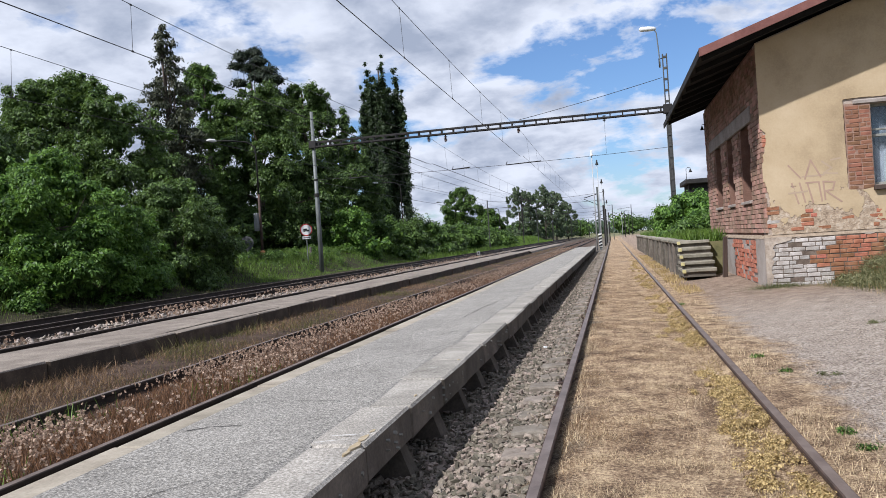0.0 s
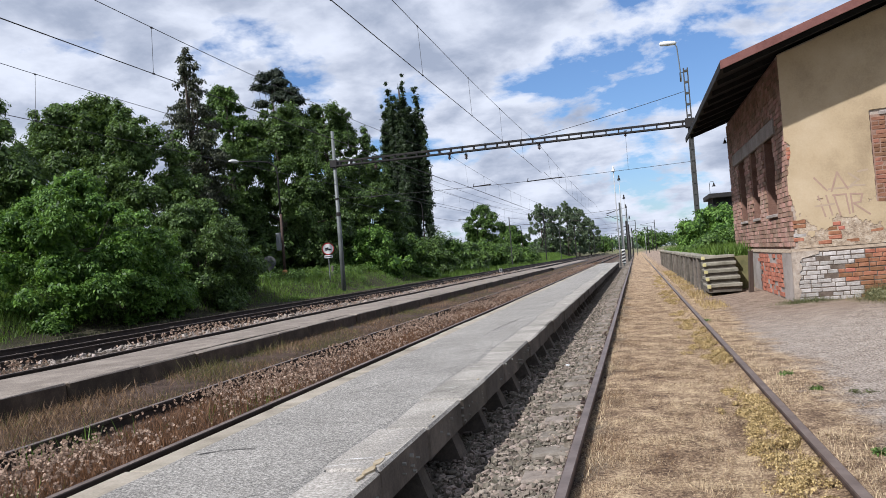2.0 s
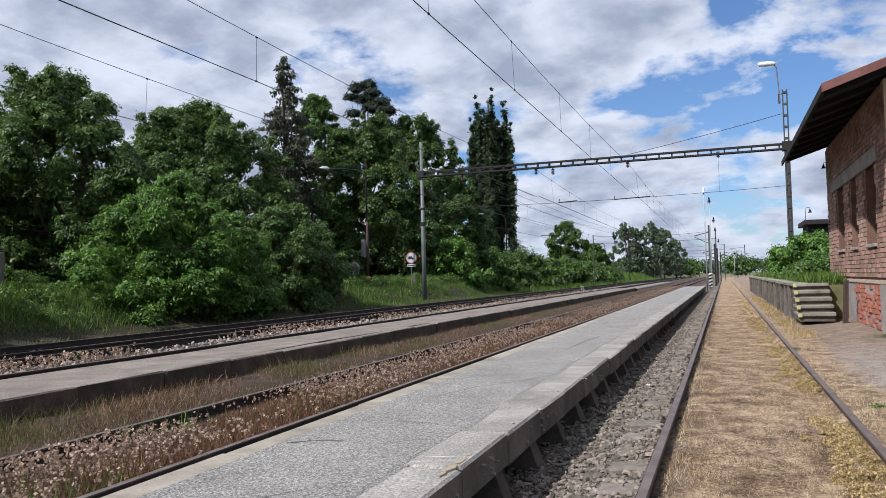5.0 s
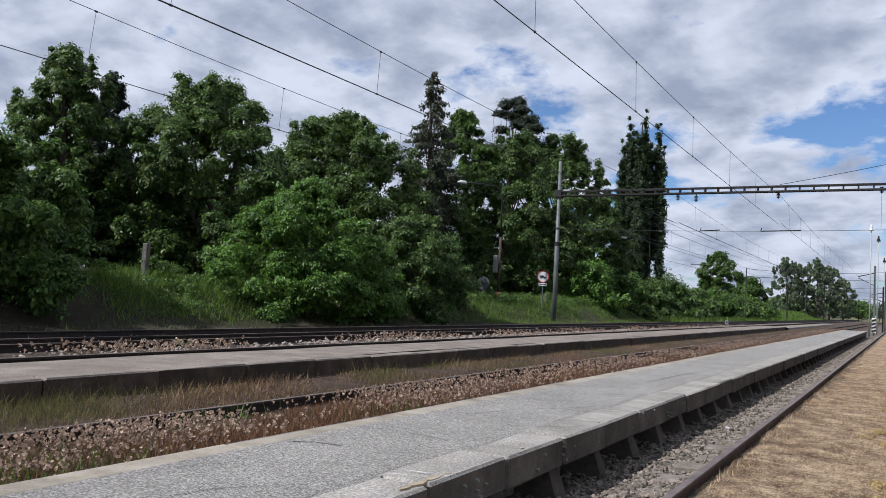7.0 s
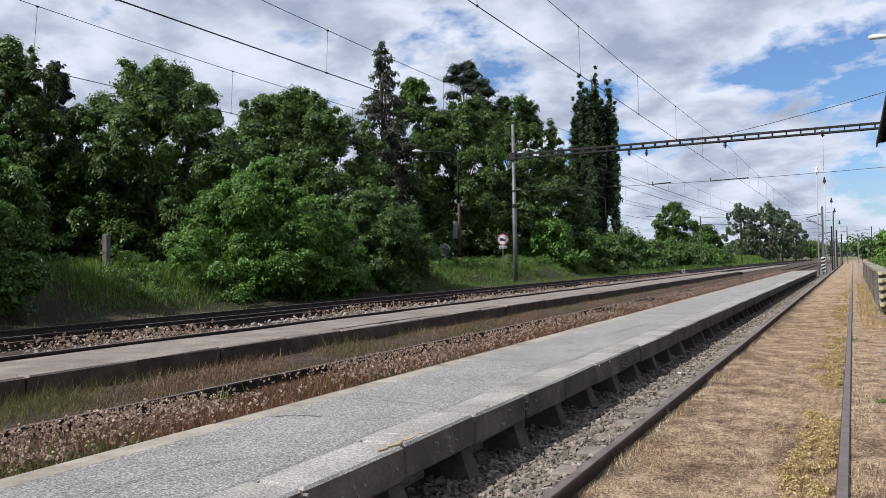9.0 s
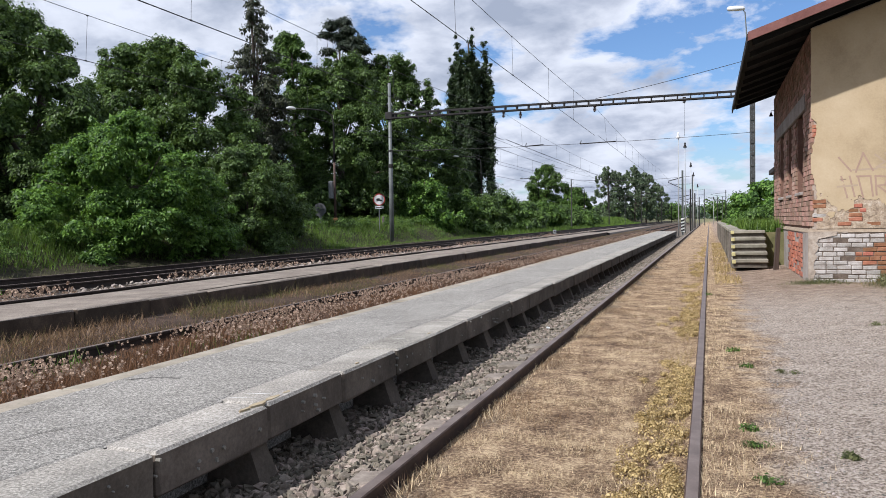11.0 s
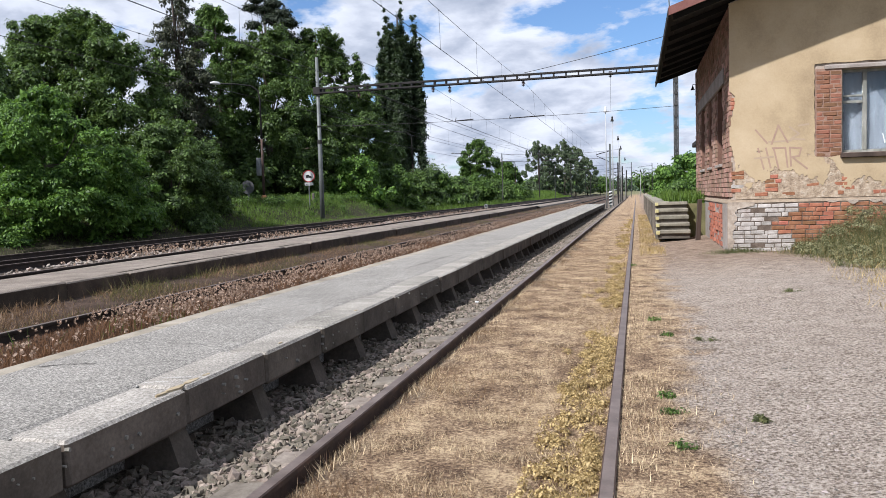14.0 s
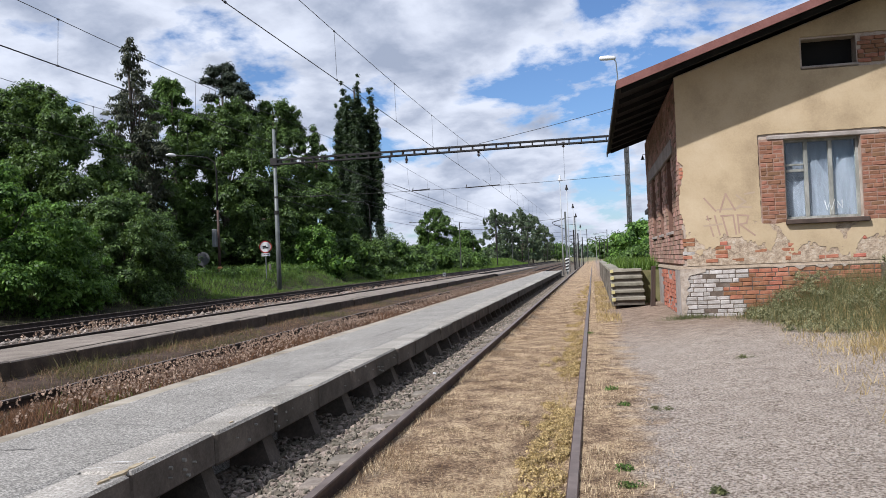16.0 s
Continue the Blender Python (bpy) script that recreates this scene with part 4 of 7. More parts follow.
# ---- trees and bushes ----
def leaf_cloud(rng, lobes, n, size, droop=0.0, shell=0.55, gaps=0.35, fill=0.3):
    """Leaf quads (n, 4, 3) in drooping rosettes over lobes (cx, cy, cz, rx, ry, rz), and larger leaves inside."""
    lob = np.array(lobes, dtype=float)
    area = (lob[:, 3] * lob[:, 5]) ** 0.8
    per = 9
    nt = int(n / per / (1 - gaps)) + 1
    pick = rng.choice(len(lob), size=nt, p=area / area.sum())
    d = rng.normal(size=(nt, 3))
    d[:, 2] = np.where(d[:, 2] < -0.5, -0.6 * d[:, 2], d[:, 2])
    d /= np.linalg.norm(d, axis=1, keepdims=True)
    rad = shell + (1.0 - shell) * rng.random(nt) ** 0.5
    rad = np.where(rng.random(nt) < 0.16, rad + 0.45 * rng.random(nt), rad)
    c = lob[pick, :3] + d * lob[pick, 3:6] * rad[:, None]
    q = c / (size * 11)
    g = np.sin(q[:, 0] * 1.9 + np.sin(q[:, 2] * 1.3)) + np.sin(q[:, 1] * 2.1 + q[:, 2]) + np.sin(q[:, 2] * 2.3 + np.sin(q[:, 0])) + 0.9 * rng.normal(size=nt)
    keep = g > np.quantile(g, gaps)
    c, d = c[keep], d[keep]
    k = len(c)
    # the rosette: leaves radiate from its axis and bend down
    axis = d * 0.55 + rng.normal(size=(k, 3)) * 0.28 + np.array([0, 0, 0.75])
    axis /= np.linalg.norm(axis, axis=1, keepdims=True)
    e1 = np.cross(axis, rng.normal(size=(k, 3)))
    e1 /= np.linalg.norm(e1, axis=1, keepdims=True) + 1e-9
    e2 = np.cross(axis, e1)
    ang = 2 * math.pi * (np.arange(per)[None] + rng.random((k, per))) / per
    out = e1[:, None] * np.cos(ang)[..., None] + e2[:, None] * np.sin(ang)[..., None]
    ln = size * (1.2 + 1.1 * rng.random((k, per, 1))) * (0.75 + 0.6 * rng.random((k, 1, 1)))
    up = axis[:, None]
    t = out - up * (0.2 + droop + 0.3 * rng.random((k, per, 1))) + rng.normal(size=(k, per, 3)) * 0.16
    t /= np.linalg.norm(t, axis=2, keepdims=True)
    base = c[:, None] + out * size * (0.1 + 1.5 * rng.random((k, per, 1))) + up * size * rng.normal(size=(k, per, 1)) * 0.8
    b = np.cross(up + rng.normal(size=(k, per, 3)) * 0.25, t)
    b /= np.linalg.norm(b, axis=2, keepdims=True) + 1e-9
    wide = ln * (0.24 + 0.12 * rng.random((k, per, 1)))
    bend = np.array([0, 0, -0.22]) * ln
    mid = base + t * ln * 0.5
    quads = np.stack([base, mid + b * wide, base + t * ln + bend, mid - b * wide], 2).reshape(-1, 4, 3)
    k2 = int(n * fill)
    if k2:
        p2 = rng.choice(len(lob), size=k2, p=area / area.sum())
        d2 = rng.normal(size=(k2, 3))
        d2 /= np.linalg.norm(d2, axis=1, keepdims=True)
        p = lob[p2, :3] + d2 * lob[p2, 3:6] * 0.68 * rng.random((k2, 1)) ** 0.5
        t2 = rng.normal(size=(k2, 3))
        t2 /= np.linalg.norm(t2, axis=1, keepdims=True)
        b2 = np.cross(t2, d2)
        b2 /= np.linalg.norm(b2, axis=1, keepdims=True) + 1e-9
        s2 = size * (1.5 + 1.2 * rng.random((k2, 1)))
        quads = np.concatenate([quads, np.stack([p - t2 * s2, p + b2 * s2 * 0.55, p + t2 * s2, p - b2 * s2 * 0.55], 1)])
    return quads


def limbs(s, rng, base, top, r0, targets, lean=0.0, sides=8):
    """A tapered trunk with limbs bending towards the lobes."""
    k = 7
    pts, rad = [], []
    for i in range(k):
        f = i / (k - 1)
        pts.append((base[0] + (top[0] - base[0]) * f + 0.12 * math.sin(f * 5 + base[1]) * f, base[1] + (top[1] - base[1]) * f + 0.1 * math.cos(f * 4 + base[0]) * f, base[2] + (top[2] - base[2]) * f))
        rad.append(r0 * (1.25 if i == 0 else 1) * (1 - 0.85 * f) + 0.012)
    s.tube(pts, rad, sides)
    for tx, ty, tz in targets:
        f = rng.uniform(0.25, 0.75)
        i = min(k - 2, int(f * (k - 1)))
        a = Vector(pts[i])
        e = Vector((tx, ty, max(tz, a.z + 0.2)))
        mid = a.lerp(e, 0.5) + Vector((rng.uniform(-0.2, 0.2), rng.uniform(-0.2, 0.2), -0.08 * (e - a).length))
        r = rad[i] * 0.5
        s.tube([a, a.lerp(mid, 0.5), mid, e], [r, r * 0.75, r * 0.5, 0.012], 6, caps=False)
    return s


def plant(name, x, y, z0, label, category, lobes, n, size, leaf, trunk_r=0.2, trunk_top=None, seed=1, group="", droop=0.0, gaps=0.35, shell=0.55, n_limbs=10, fill=0.3):
    """A tree or bush: trunk with limbs, and a crown of loose leaves on lobes given relative to its foot."""
    rng, pr = np.random.default_rng(seed), random.Random(seed)
    t = thing(name, (x, y, z0), label, category, group)
    tt = trunk_top or (0, 0, max(l[2] for l in lobes))
    tg = pr.sample(lobes, min(n_limbs, len(lobes)))
    put("trunk", limbs(Shape(), pr, (0, 0, -0.15), tt, trunk_r, [l[:3] for l in tg]), BARK, t, smooth=True)
    put("crown", cards("crown", leaf_cloud(rng, lobes, n, size, droop, shell, gaps, fill), leaf), None, t)
    return t


def round_lobes(seed, w, h0, h1, n, wy=None, taper=0.6, lob=0.3):
    """Many small lobes over a ragged crown of width w between heights h0 and h1, narrower towards the top by taper."""
    r = random.Random(seed)
    out, wy = [], wy or w
    n = int(n * 3.6)
    ph = [r.uniform(0, 6.28) for _ in range(4)]
    for i in range(n):
        f = (i + r.random()) / n
        a = r.uniform(0, 2 * math.pi)
        env = math.sqrt(max(0.05, 1 - (2 * f - 0.86) ** 2 * 0.66)) * (1 - taper * max(0, f - 0.4))
        env *= 1 + 0.13 * math.sin(f * 12 + ph[0] + a) + 0.12 * math.sin(2 * a + ph[1] + f * 5) + 0.08 * math.sin(5 * a + ph[2] + 9 * f)
        top = h1 * (1 - 0.10 * (1 + math.sin(3 * a + ph[3])) * (r.random() ** 0.5))
        rr = r.random() ** 0.42 * env * (1 - 0.45 * max(0, f - 0.72) / 0.28)
        k = lob * r.choice((0.3, 0.4, 0.5, 0.62, 0.85)) * (1 - 0.3 * f)
        out.append((math.cos(a) * rr * w / 2 * (1 - k * 0.5), math.sin(a) * rr * wy / 2 * (1 - k * 0.5), h0 + (top - h0) * f, k * w * 0.55, k * wy * 0.55, k * w * r.uniform(0.38, 0.62)))
    # leading shoots that break the outline
    for i in range(max(3, int(w * 0.9))):
        a, q = r.uniform(0, 2 * math.pi), 0.75 * r.random() ** 0.7
        z1 = (h1 - h0) * (1.03 - 0.42 * q * q - 0.06 * r.random())
        for m in range(4):
            g = w * (0.05 - 0.009 * m)
            out.append((math.cos(a) * q * w / 2 + r.uniform(-0.02, 0.02) * w, math.sin(a) * q * wy / 2, h0 + z1 - (3 - m) * 0.055 * w, g, g, g * 1.1))
    return out


def spruce_lobes(seed, w, h0, h1, tiers):
    """Thin flat sprays on branches in loose tiers, each drooping outwards."""
    r = random.Random(seed)
    out = []
    for i in range(tiers):
        f = i / (tiers - 1)
        rad = w / 2 * min(1, 0.6 + 1.6 * f) * (1 - f) ** 0.7 + 0.1
        k = max(3, int(5 * (1 - f) + 2))
        for j in range(k):
            a = 2 * math.pi * (j + r.random() * 0.9) / k
            ln = rad * r.uniform(0.6, 1.15)
            for q in (0.35, 0.68, 0.95):
                d = ln * q
                out.append((math.cos(a) * d, math.sin(a) * d, h0 + (h1 - h0) * f + r.uniform(-0.15, 0.15) - 0.22 * d, 0.1 + 0.22 * rad, 0.1 + 0.22 * rad, 0.1 + 0.09 * rad))
    return out


G = "trees behind the tracks"
plant("tree", -19.6, 8.8, 1.3, "leafy dark green maple with foliage to the ground", "tree", round_lobes(1, 9.8, -0.8, 4.1, 52, 6.0, 0.8, 0.2), 100000, 0.05, LEAF_MID, 0.22, seed=1, group=G)
plant("tree", -20.5, 4.5, 1.3, "leafy green tree beside the bank", "tree", round_lobes(31, 8.6, -0.6, 3.9, 38, 5.5, 0.45, 0.22), 52000, 0.056, LEAF_MID, 0.2, seed=31, group=G)
plant("tree", -27.3, 17.0, 1.4, "tall dense green tree with ragged top", "tree", round_lobes(2, 5.6, 0.3, 8.6, 60, 5.4, 0.7, 0.24), 80000, 0.058, LEAF_DARK, 0.25, seed=2, group=G)
plant("pine_tree", -29.6, 20.3, 1.4, "dark pine with dense needles", "tree", round_lobes(3, 4.6, 2.0, 8.6, 30, 4.0, 0.45, 0.29), 36000, 0.065, NEEDLE, 0.22, seed=3, group=G)
plant("tree", -24.2, 21.4, 1.4, "broad dark green tree with forked trunk", "tree", round_lobes(4, 10.0, 0.5, 8.2, 84, 8.8, 0.32, 0.18), 130000, 0.057, LEAF_DARK, 0.3, (0.8, 1.6, 7.0), seed=4, group=G, gaps=0.32)
plant("tree", -26.0, 32.5, 1.4, "dark green deciduous tree with irregular crown", "tree", round_lobes(5, 11.4, 0.4, 9.5, 84, 10.2, 0.25, 0.2), 105000, 0.068, LEAF_DARK, 0.3, seed=5, group=G, gaps=0.32)
plant("spruce", -27.4, 44.2, 1.3, "thin greyish spruce with bare lower trunk", "tree", spruce_lobes(6, 6.2, 3.4, 15.0, 24), 34000, 0.085, NEEDLE_BROWN, 0.2, (0, 0, 15.1), seed=6, group=G, droop=0.35, gaps=0.36, shell=0.1, n_limbs=60, fill=0.03)
plant("tree", -28.0, 50.5, 1.3, "light green narrow deciduous tree", "tree", round_lobes(7, 7.6, 1.0, 13.9, 58, 6.4, 0.5, 0.22), 56000, 0.082, LEAF_MID, 0.25, seed=7, group=G)
plant("pine_tree", -30.0, 62.4, 1.3, "tall scots pine with a dark tufted crown", "tree", [(-0.7, 0, 17.3, 0.9, 0.9, 0.6), (0.3, 0.3, 17.6, 0.7, 0.7, 0.45), (0.9, 0.3, 16.8, 0.8, 0.8, 0.45), (-1.3, 0.2, 16.6, 0.6, 0.6, 0.4), (0.0, 0.4, 16.3, 0.9, 0.9, 0.5), (1.7, 0.2, 15.9, 0.8, 0.8, 0.45), (1.0, -0.3, 15.3, 1.0, 1.0, 0.5), (2.3, -0.3, 14.9, 0.9, 0.9, 0.45), (-0.9, -0.3, 15.0, 0.6, 0.6, 0.4), (1.3, 0.5, 14.1, 1.1, 1.1, 0.5), (2.5, 0.4, 13.5, 0.9, 0.9, 0.5), (-1.5, -0.5, 13.2, 1.2, 1.2, 0.6), (0.6, 0, 12.6, 1.9, 1.9, 0.9), (-1.0, 0, 11.8, 1.8, 1.8, 0.9)], 17000, 0.1, NEEDLE, 0.22, (0.2, 0, 17.0), seed=8, group=G, gaps=0.3)
plant("tree", -24.5, 50.8, 1.2, "tall leafy deciduous tree in a dark row", "tree", round_lobes(9, 11.4, 0.3, 11.9, 76, 9.2, 0.35, 0.2), 90000, 0.085, LEAF_DARK, 0.32, seed=9, group=G)
plant("tree", -25.5, 63.0, 1.2, "tall dark deciduous tree sloping to one side", "tree", round_lobes(10, 12.5, 0.3, 14.3, 84, 9.5, 0.3, 0.18), 100000, 0.095, LEAF_DARK, 0.35, seed=10, group=G)
plant("tree", -24.5, 69.5, 1.2, "dark deciduous tree beside a taller one", "tree", round_lobes(11, 8.8, 0.3, 10.3, 45, 6.6, 0.54, 0.23), 56000, 0.095, LEAF_DARK, 0.3, seed=11, group=G)
pop = []
pr_ = random.Random(12)
for i in range(46):
    a, q = pr_.uniform(0, 6.283), pr_.random() ** 0.6
    tip = (22.4 - 2.6 * q ** 1.6) * pr_.uniform(0.82, 1.0)
    if i < 3:
        a, q, tip = ((0, 0.12, 23.9), (3.1, 0.62, 22.9), (0.1, 0.72, 22.3))[i]
    foot = pr_.uniform(0.8, tip * 0.5) if i > 2 else 11.0
    k = 19
    for j in range(k):
        f = (j + pr_.random() * 0.8) / k
        z = foot + (tip - foot) * f
        r = 3.0 * q * float(np.interp(z, [0, 3, 10, 17, 24], [0.6, 0.95, 1.0, 0.97, 0.82]))
        w = max(0.26, (0.9 if i < 3 else 0.8) * (1 - f) ** 0.42)
        pop.append((math.cos(a) * r + pr_.gauss(0, 0.12), math.sin(a) * r + pr_.gauss(0, 0.12), z, w * 0.8, w * 0.8, w * 1.5))
plant("poplar", -26.7, 92.0, 1.0, "tall dark columnar poplar with split tips", "tree", pop, 105000, 0.115, LEAF_POPLAR, 0.5, (0, 0, 22), seed=12, group=G, droop=-0.1, gaps=0.25)

# trees out of view, added only to throw shade onto the bank
for i, (tx, ty, th) in enumerate(((-18.3, 2.2, 8.5), (-21.5, -1.0, 9.0), (-23.5, 3.5, 10.0), (-20.0, -7.0, 8.0), (-24.0, -12.0, 10.0))):
    plant("tree", tx, ty, 1.3, "unseen leafy tree added to shade the bank", "tree", round_lobes(120 + i, 6.5, 0.3, th, 44, 6.5, 0.5, 0.24), 14000, 0.19, LEAF_DARK, 0.25, seed=120 + i, group=G)

B = "bushes along the bank"
plant("bush", -17.0, 19.2, 0.55, "large bright green leafy bush on the bank", "bush", round_lobes(20, 5.8, -0.5, 4.3, 70, 8.4, 0.7, 0.22), 100000, 0.05, LEAF_BRIGHT, 0.08, seed=20, group=B, gaps=0.5, fill=0.2)
plant("bush", -17.3, 26.6, 0.55, "dark green bush beside a brighter one", "bush", round_lobes(21, 5.4, -0.5, 4.0, 60, 8.4, 0.50, 0.22), 84000, 0.05, LEAF_DARK, 0.08, seed=21, group=B, gaps=0.4)
for i, (bx, by, bw, bh) in enumerate(((-18.2, 51.5, 4.6, 3.8), (-17.4, 57.5, 4.6, 3.2), (-17.2, 64.0, 5.0, 3.0), (-17.2, 71.0, 5.0, 2.7), (-17.2, 79.0, 5.5, 2.4), (-17.2, 88.0, 6.0, 2.8), (-17.2, 99.0, 6.0, 2.3), (-17.4, 112.0, 6.5, 2.2), (-18.5, 126.0, 7.0, 2.0))):
    plant("bush", bx, by, 0.3, "green hedge bush at the foot of the bank", "bush", round_lobes(40 + i, bw, 0.0, bh, 16, bw, 0.4, 0.4), 11000, 0.095 + 0.013 * i, LEAF_BRIGHT if i == 0 else LEAF_MID if i % 2 else LEAF_DARK, 0.06, seed=40 + i, group=B)
plant("tree", -24.0, 125.0, 0.8, "small round-headed green tree on a bare trunk", "tree", round_lobes(60, 6.6, 2.6, 9.0, 24, 6.0, 0.35, 0.28), 14000, 0.14, LEAF_MID, 0.22, seed=60, group=G)
plant("tree", -24.5, 157.0, 0.5, "small bushy green tree in the distance", "tree", round_lobes(61, 7.7, 0.0, 6.9, 30, 6.6, 0.63, 0.25), 12000, 0.24, LEAF_MID, 0.2, seed=61, group=G)
for i, (bx, by, bw, bh) in enumerate(((-22.0, 190.0, 9, 13.0), (-20.0, 196.0, 8, 11.5), (-17.0, 205.0, 10, 13.5), (-15.0, 216.0, 8, 12.5), (-13.0, 235.0, 9, 10.0))):
    plant("birch", bx, by, 0.3, "grey-green birch with drooping branches", "tree", round_lobes(70 + i, bw * 0.85, 0.8, bh + 0.6, 40, bw, 0.35, 0.17), 13000, 0.17, LEAF_BIRCH, 0.16, (0.3, 0, bh), seed=70 + i, group=G, droop=0.6, gaps=0.5, n_limbs=18)
plant("bush", 3.6, 38.5, 0.4, "green elder bush growing on the loading ramp", "bush", round_lobes(80, 4.0, 0.2, 2.55, 41, 6.6, 0.45, 0.24), 32000, 0.075, LEAF_BRIGHT, 0.07, seed=80)
plant("bush", 3.2, 30.5, 0.75, "low grassy bush on the loading ramp", "bush", round_lobes(81, 3.6, 0.0, 0.9, 26, 8.8, 0.27, 0.26), 14000, 0.06, LEAF_MID, 0.03, seed=81)
wood = []
rw = np.random.default_rng(90)
for i in range(90):
    a = rw.uniform(-500, 420)
    wood.append((a, 760 + rw.uniform(-60, 60), rw.uniform(4, 9), rw.uniform(14, 30), 14, rw.uniform(5, 9)))
tagged(new("far_woods", cards("far_woods", leaf_cloud(rw, wood, 26000, 1.3, 0, 0.5, 0.2), FAR_WOOD)), "hazy line of woods on the horizon", "woods", kind="stuff")
near = []
for i in range(26):
    near.append((rw.uniform(4, 60), rw.uniform(230, 330), rw.uniform(1.5, 4), rw.uniform(3, 8), 6, rw.uniform(2.5, 4.5)))
for i in range(16):
    near.append((rw.uniform(-40, -14), rw.uniform(260, 420), rw.uniform(2, 4), rw.uniform(4, 8), 6, rw.uniform(3, 5)))
tagged(new("distant_trees", cards("distant_trees", leaf_cloud(rw, near, 20000, 0.5, 0, 0.5, 0.2), LEAF_MID)), "distant green trees along the line", "woods", kind="stuff")
# trees that close the place behind the bank
hedge = []
for i in range(80):
    hedge.append((-25.5 + rw.uniform(-2.5, 2.5), rw.uniform(-12, 80), rw.uniform(1.9, 3.4), 1.4, 1.8, rw.uniform(0.9, 1.5)))
for i in range(70):
    hedge.append((-33 + rw.uniform(-3, 3), rw.uniform(-40, 125), rw.uniform(2, 5), 2.6, 3.2, rw.uniform(1.8, 3.2)))
tagged(new("undergrowth", cards("undergrowth", leaf_cloud(rw, hedge, 150000, 0.17, 0, 0.3, 0.15), LEAF_DARK)), "dark undergrowth behind the row of trees", "undergrowth", kind="stuff")

# ---- loading ramp with steps ----
RX, RY0, RY1, RZ = 1.42, 19.45, 58.0, 0.96
rampw = thing("loading_ramp", (RX, RY0, 0.1), "long stone loading ramp with mossy retaining wall", "ramp")
RO = Matrix.Translation((-RX, -RY0, -0.1))


def ramp_part(name, shape, mats, label=""):
    ob = put(name, shape, mats, rampw, label)
    ob.matrix_basis = RO
    return ob


ramp_part("fill", Shape().box((RX + 0.2, RY0 + 0.1, -0.2), (BX0 + 0.02, BY1, RZ - 0.06)).box((RX + 0.2, BY1 + 0.02, -0.2), (7.5, RY1, RZ - 0.06)), surface("ramp_soil", [(0.08, 0.08, 0.035), (0.15, 0.14, 0.06), (0.22, 0.19, 0.1)], 2, 30, 0.95, 0, 0.5, 0.03))
rr_ = random.Random(21)
panel = [Shape().chamfer((-0.09, -0.78, 0), (0.09, 0.78, 0.3), 0.02, 0, 0.008, random.Random(k)).mesh("wall_block", RAMP_STONE) for k in range(4)]
rpost = Shape().chamfer((-0.13, -0.1, -0.1), (0.12, 0.1, 0.92), 0.02).mesh("wall_post", RAMP_STONE)
cope = [Shape().chamfer((-0.17, -0.8, 0), (0.2, 0.8, 0.09), 0.015, 0, 0.006, random.Random(k + 9)).mesh("coping_stone", STEP_STONE) for k in range(3)]
for i in range(22):
    yy = RY0 + 0.85 + i * 1.72
    for c in range(3):
        ob = put("wall_block", panel[rr_.randrange(4)], None, rampw)
        ob.matrix_basis = RO @ pose(RX + 0.1 + rr_.uniform(-0.02, 0.02), yy + rr_.uniform(-0.01, 0.01), -0.02 + 0.3 * c, 0, rr_.uniform(-2, 2), rr_.uniform(-1, 1))
    ob = put("wall_post", rpost, None, rampw)
    ob.matrix_basis = RO @ pose(RX + 0.07, yy - 0.86, 0, rr_.uniform(-1, 1), rr_.uniform(-1.5, 1.5), 0)
    ob = put("coping_stone", cope[i % 3], None, rampw)
    ob.matrix_basis = RO @ pose(RX + 0.1, yy, RZ - 0.08 + rr_.uniform(-0.01, 0.01), 0, 0, rr_.uniform(-0.8, 0.8))
for k in range(5):
    z1 = 0.28 + 0.17 * k
    y0 = 18.05 + 0.3 * k
    ob = ramp_part("step", Shape().chamfer((1.36, y0, z1 - 0.08), (2.16, RY0 + 0.1, z1), 0.012, 0, 0.007, random.Random(k + 40)), STEP_STONE)
    ramp_part("step_edge_mark", Shape().chamfer((1.352, y0 - 0.005, z1 - 0.1), (1.44, y0 + 0.05, z1 - 0.012), 0.008), YELLOW, "worn yellow edge mark")
    ramp_part("riser", Shape().box((1.385, y0 + 0.06, z1 - 0.2), (2.14, RY0, z1 - 0.078)), RAMP_STONE)
put("wooden_post", Shape().chamfer((-0.05, -0.05, -0.1), (0.05, 0.05, 0.95), 0.012, 0, 0.01, random.Random(2)), DARK_WOOD, None, "weathered wooden post beside the ramp steps", "post", at=pose(2.3, 17.75, 0.08, 2, 3, 10))

# ---- gantry over the tracks ----
YG = 39.0
gantry = thing("catenary_gantry", (-15.85, YG, 0.1), "steel catenary gantry spanning the tracks between two masts", "gantry")
GO = Matrix.Translation((15.85, -YG, -0.1))


def gantry_part(name, shape, mats, label="", smooth=False, parent=None):
    ob = put(name, shape, mats, parent or gantry, label, smooth=smooth)
    if parent is None:
        ob.matrix_basis = GO
    return ob


gantry_part("mast", Shape().tube([(-15.85, YG, -0.1), (-15.85, YG, 4.4), (-15.85, YG, 4.42), (-15.85, YG, 8.95)], [0.125, 0.12, 0.105, 0.085], 14), STEEL, "grey-green tubular steel mast", True)
gantry_part("mast_band", Shape().tube([(-15.85, YG, 4.3), (-15.85, YG, 4.5)], 0.135, 14), DARK_STEEL)
gantry_part("mast_band", Shape().tube([(-15.85, YG, 5.2), (-15.85, YG, 5.28)], 0.125, 14), DARK_STEEL)
pm_ = Shape()
for sx in (-1, 1):
    pm_.box((2.82 + sx * 0.095 - 0.025, YG - 0.08, 0.0), (2.82 + sx * 0.095 + 0.025, YG + 0.08, 9.95))
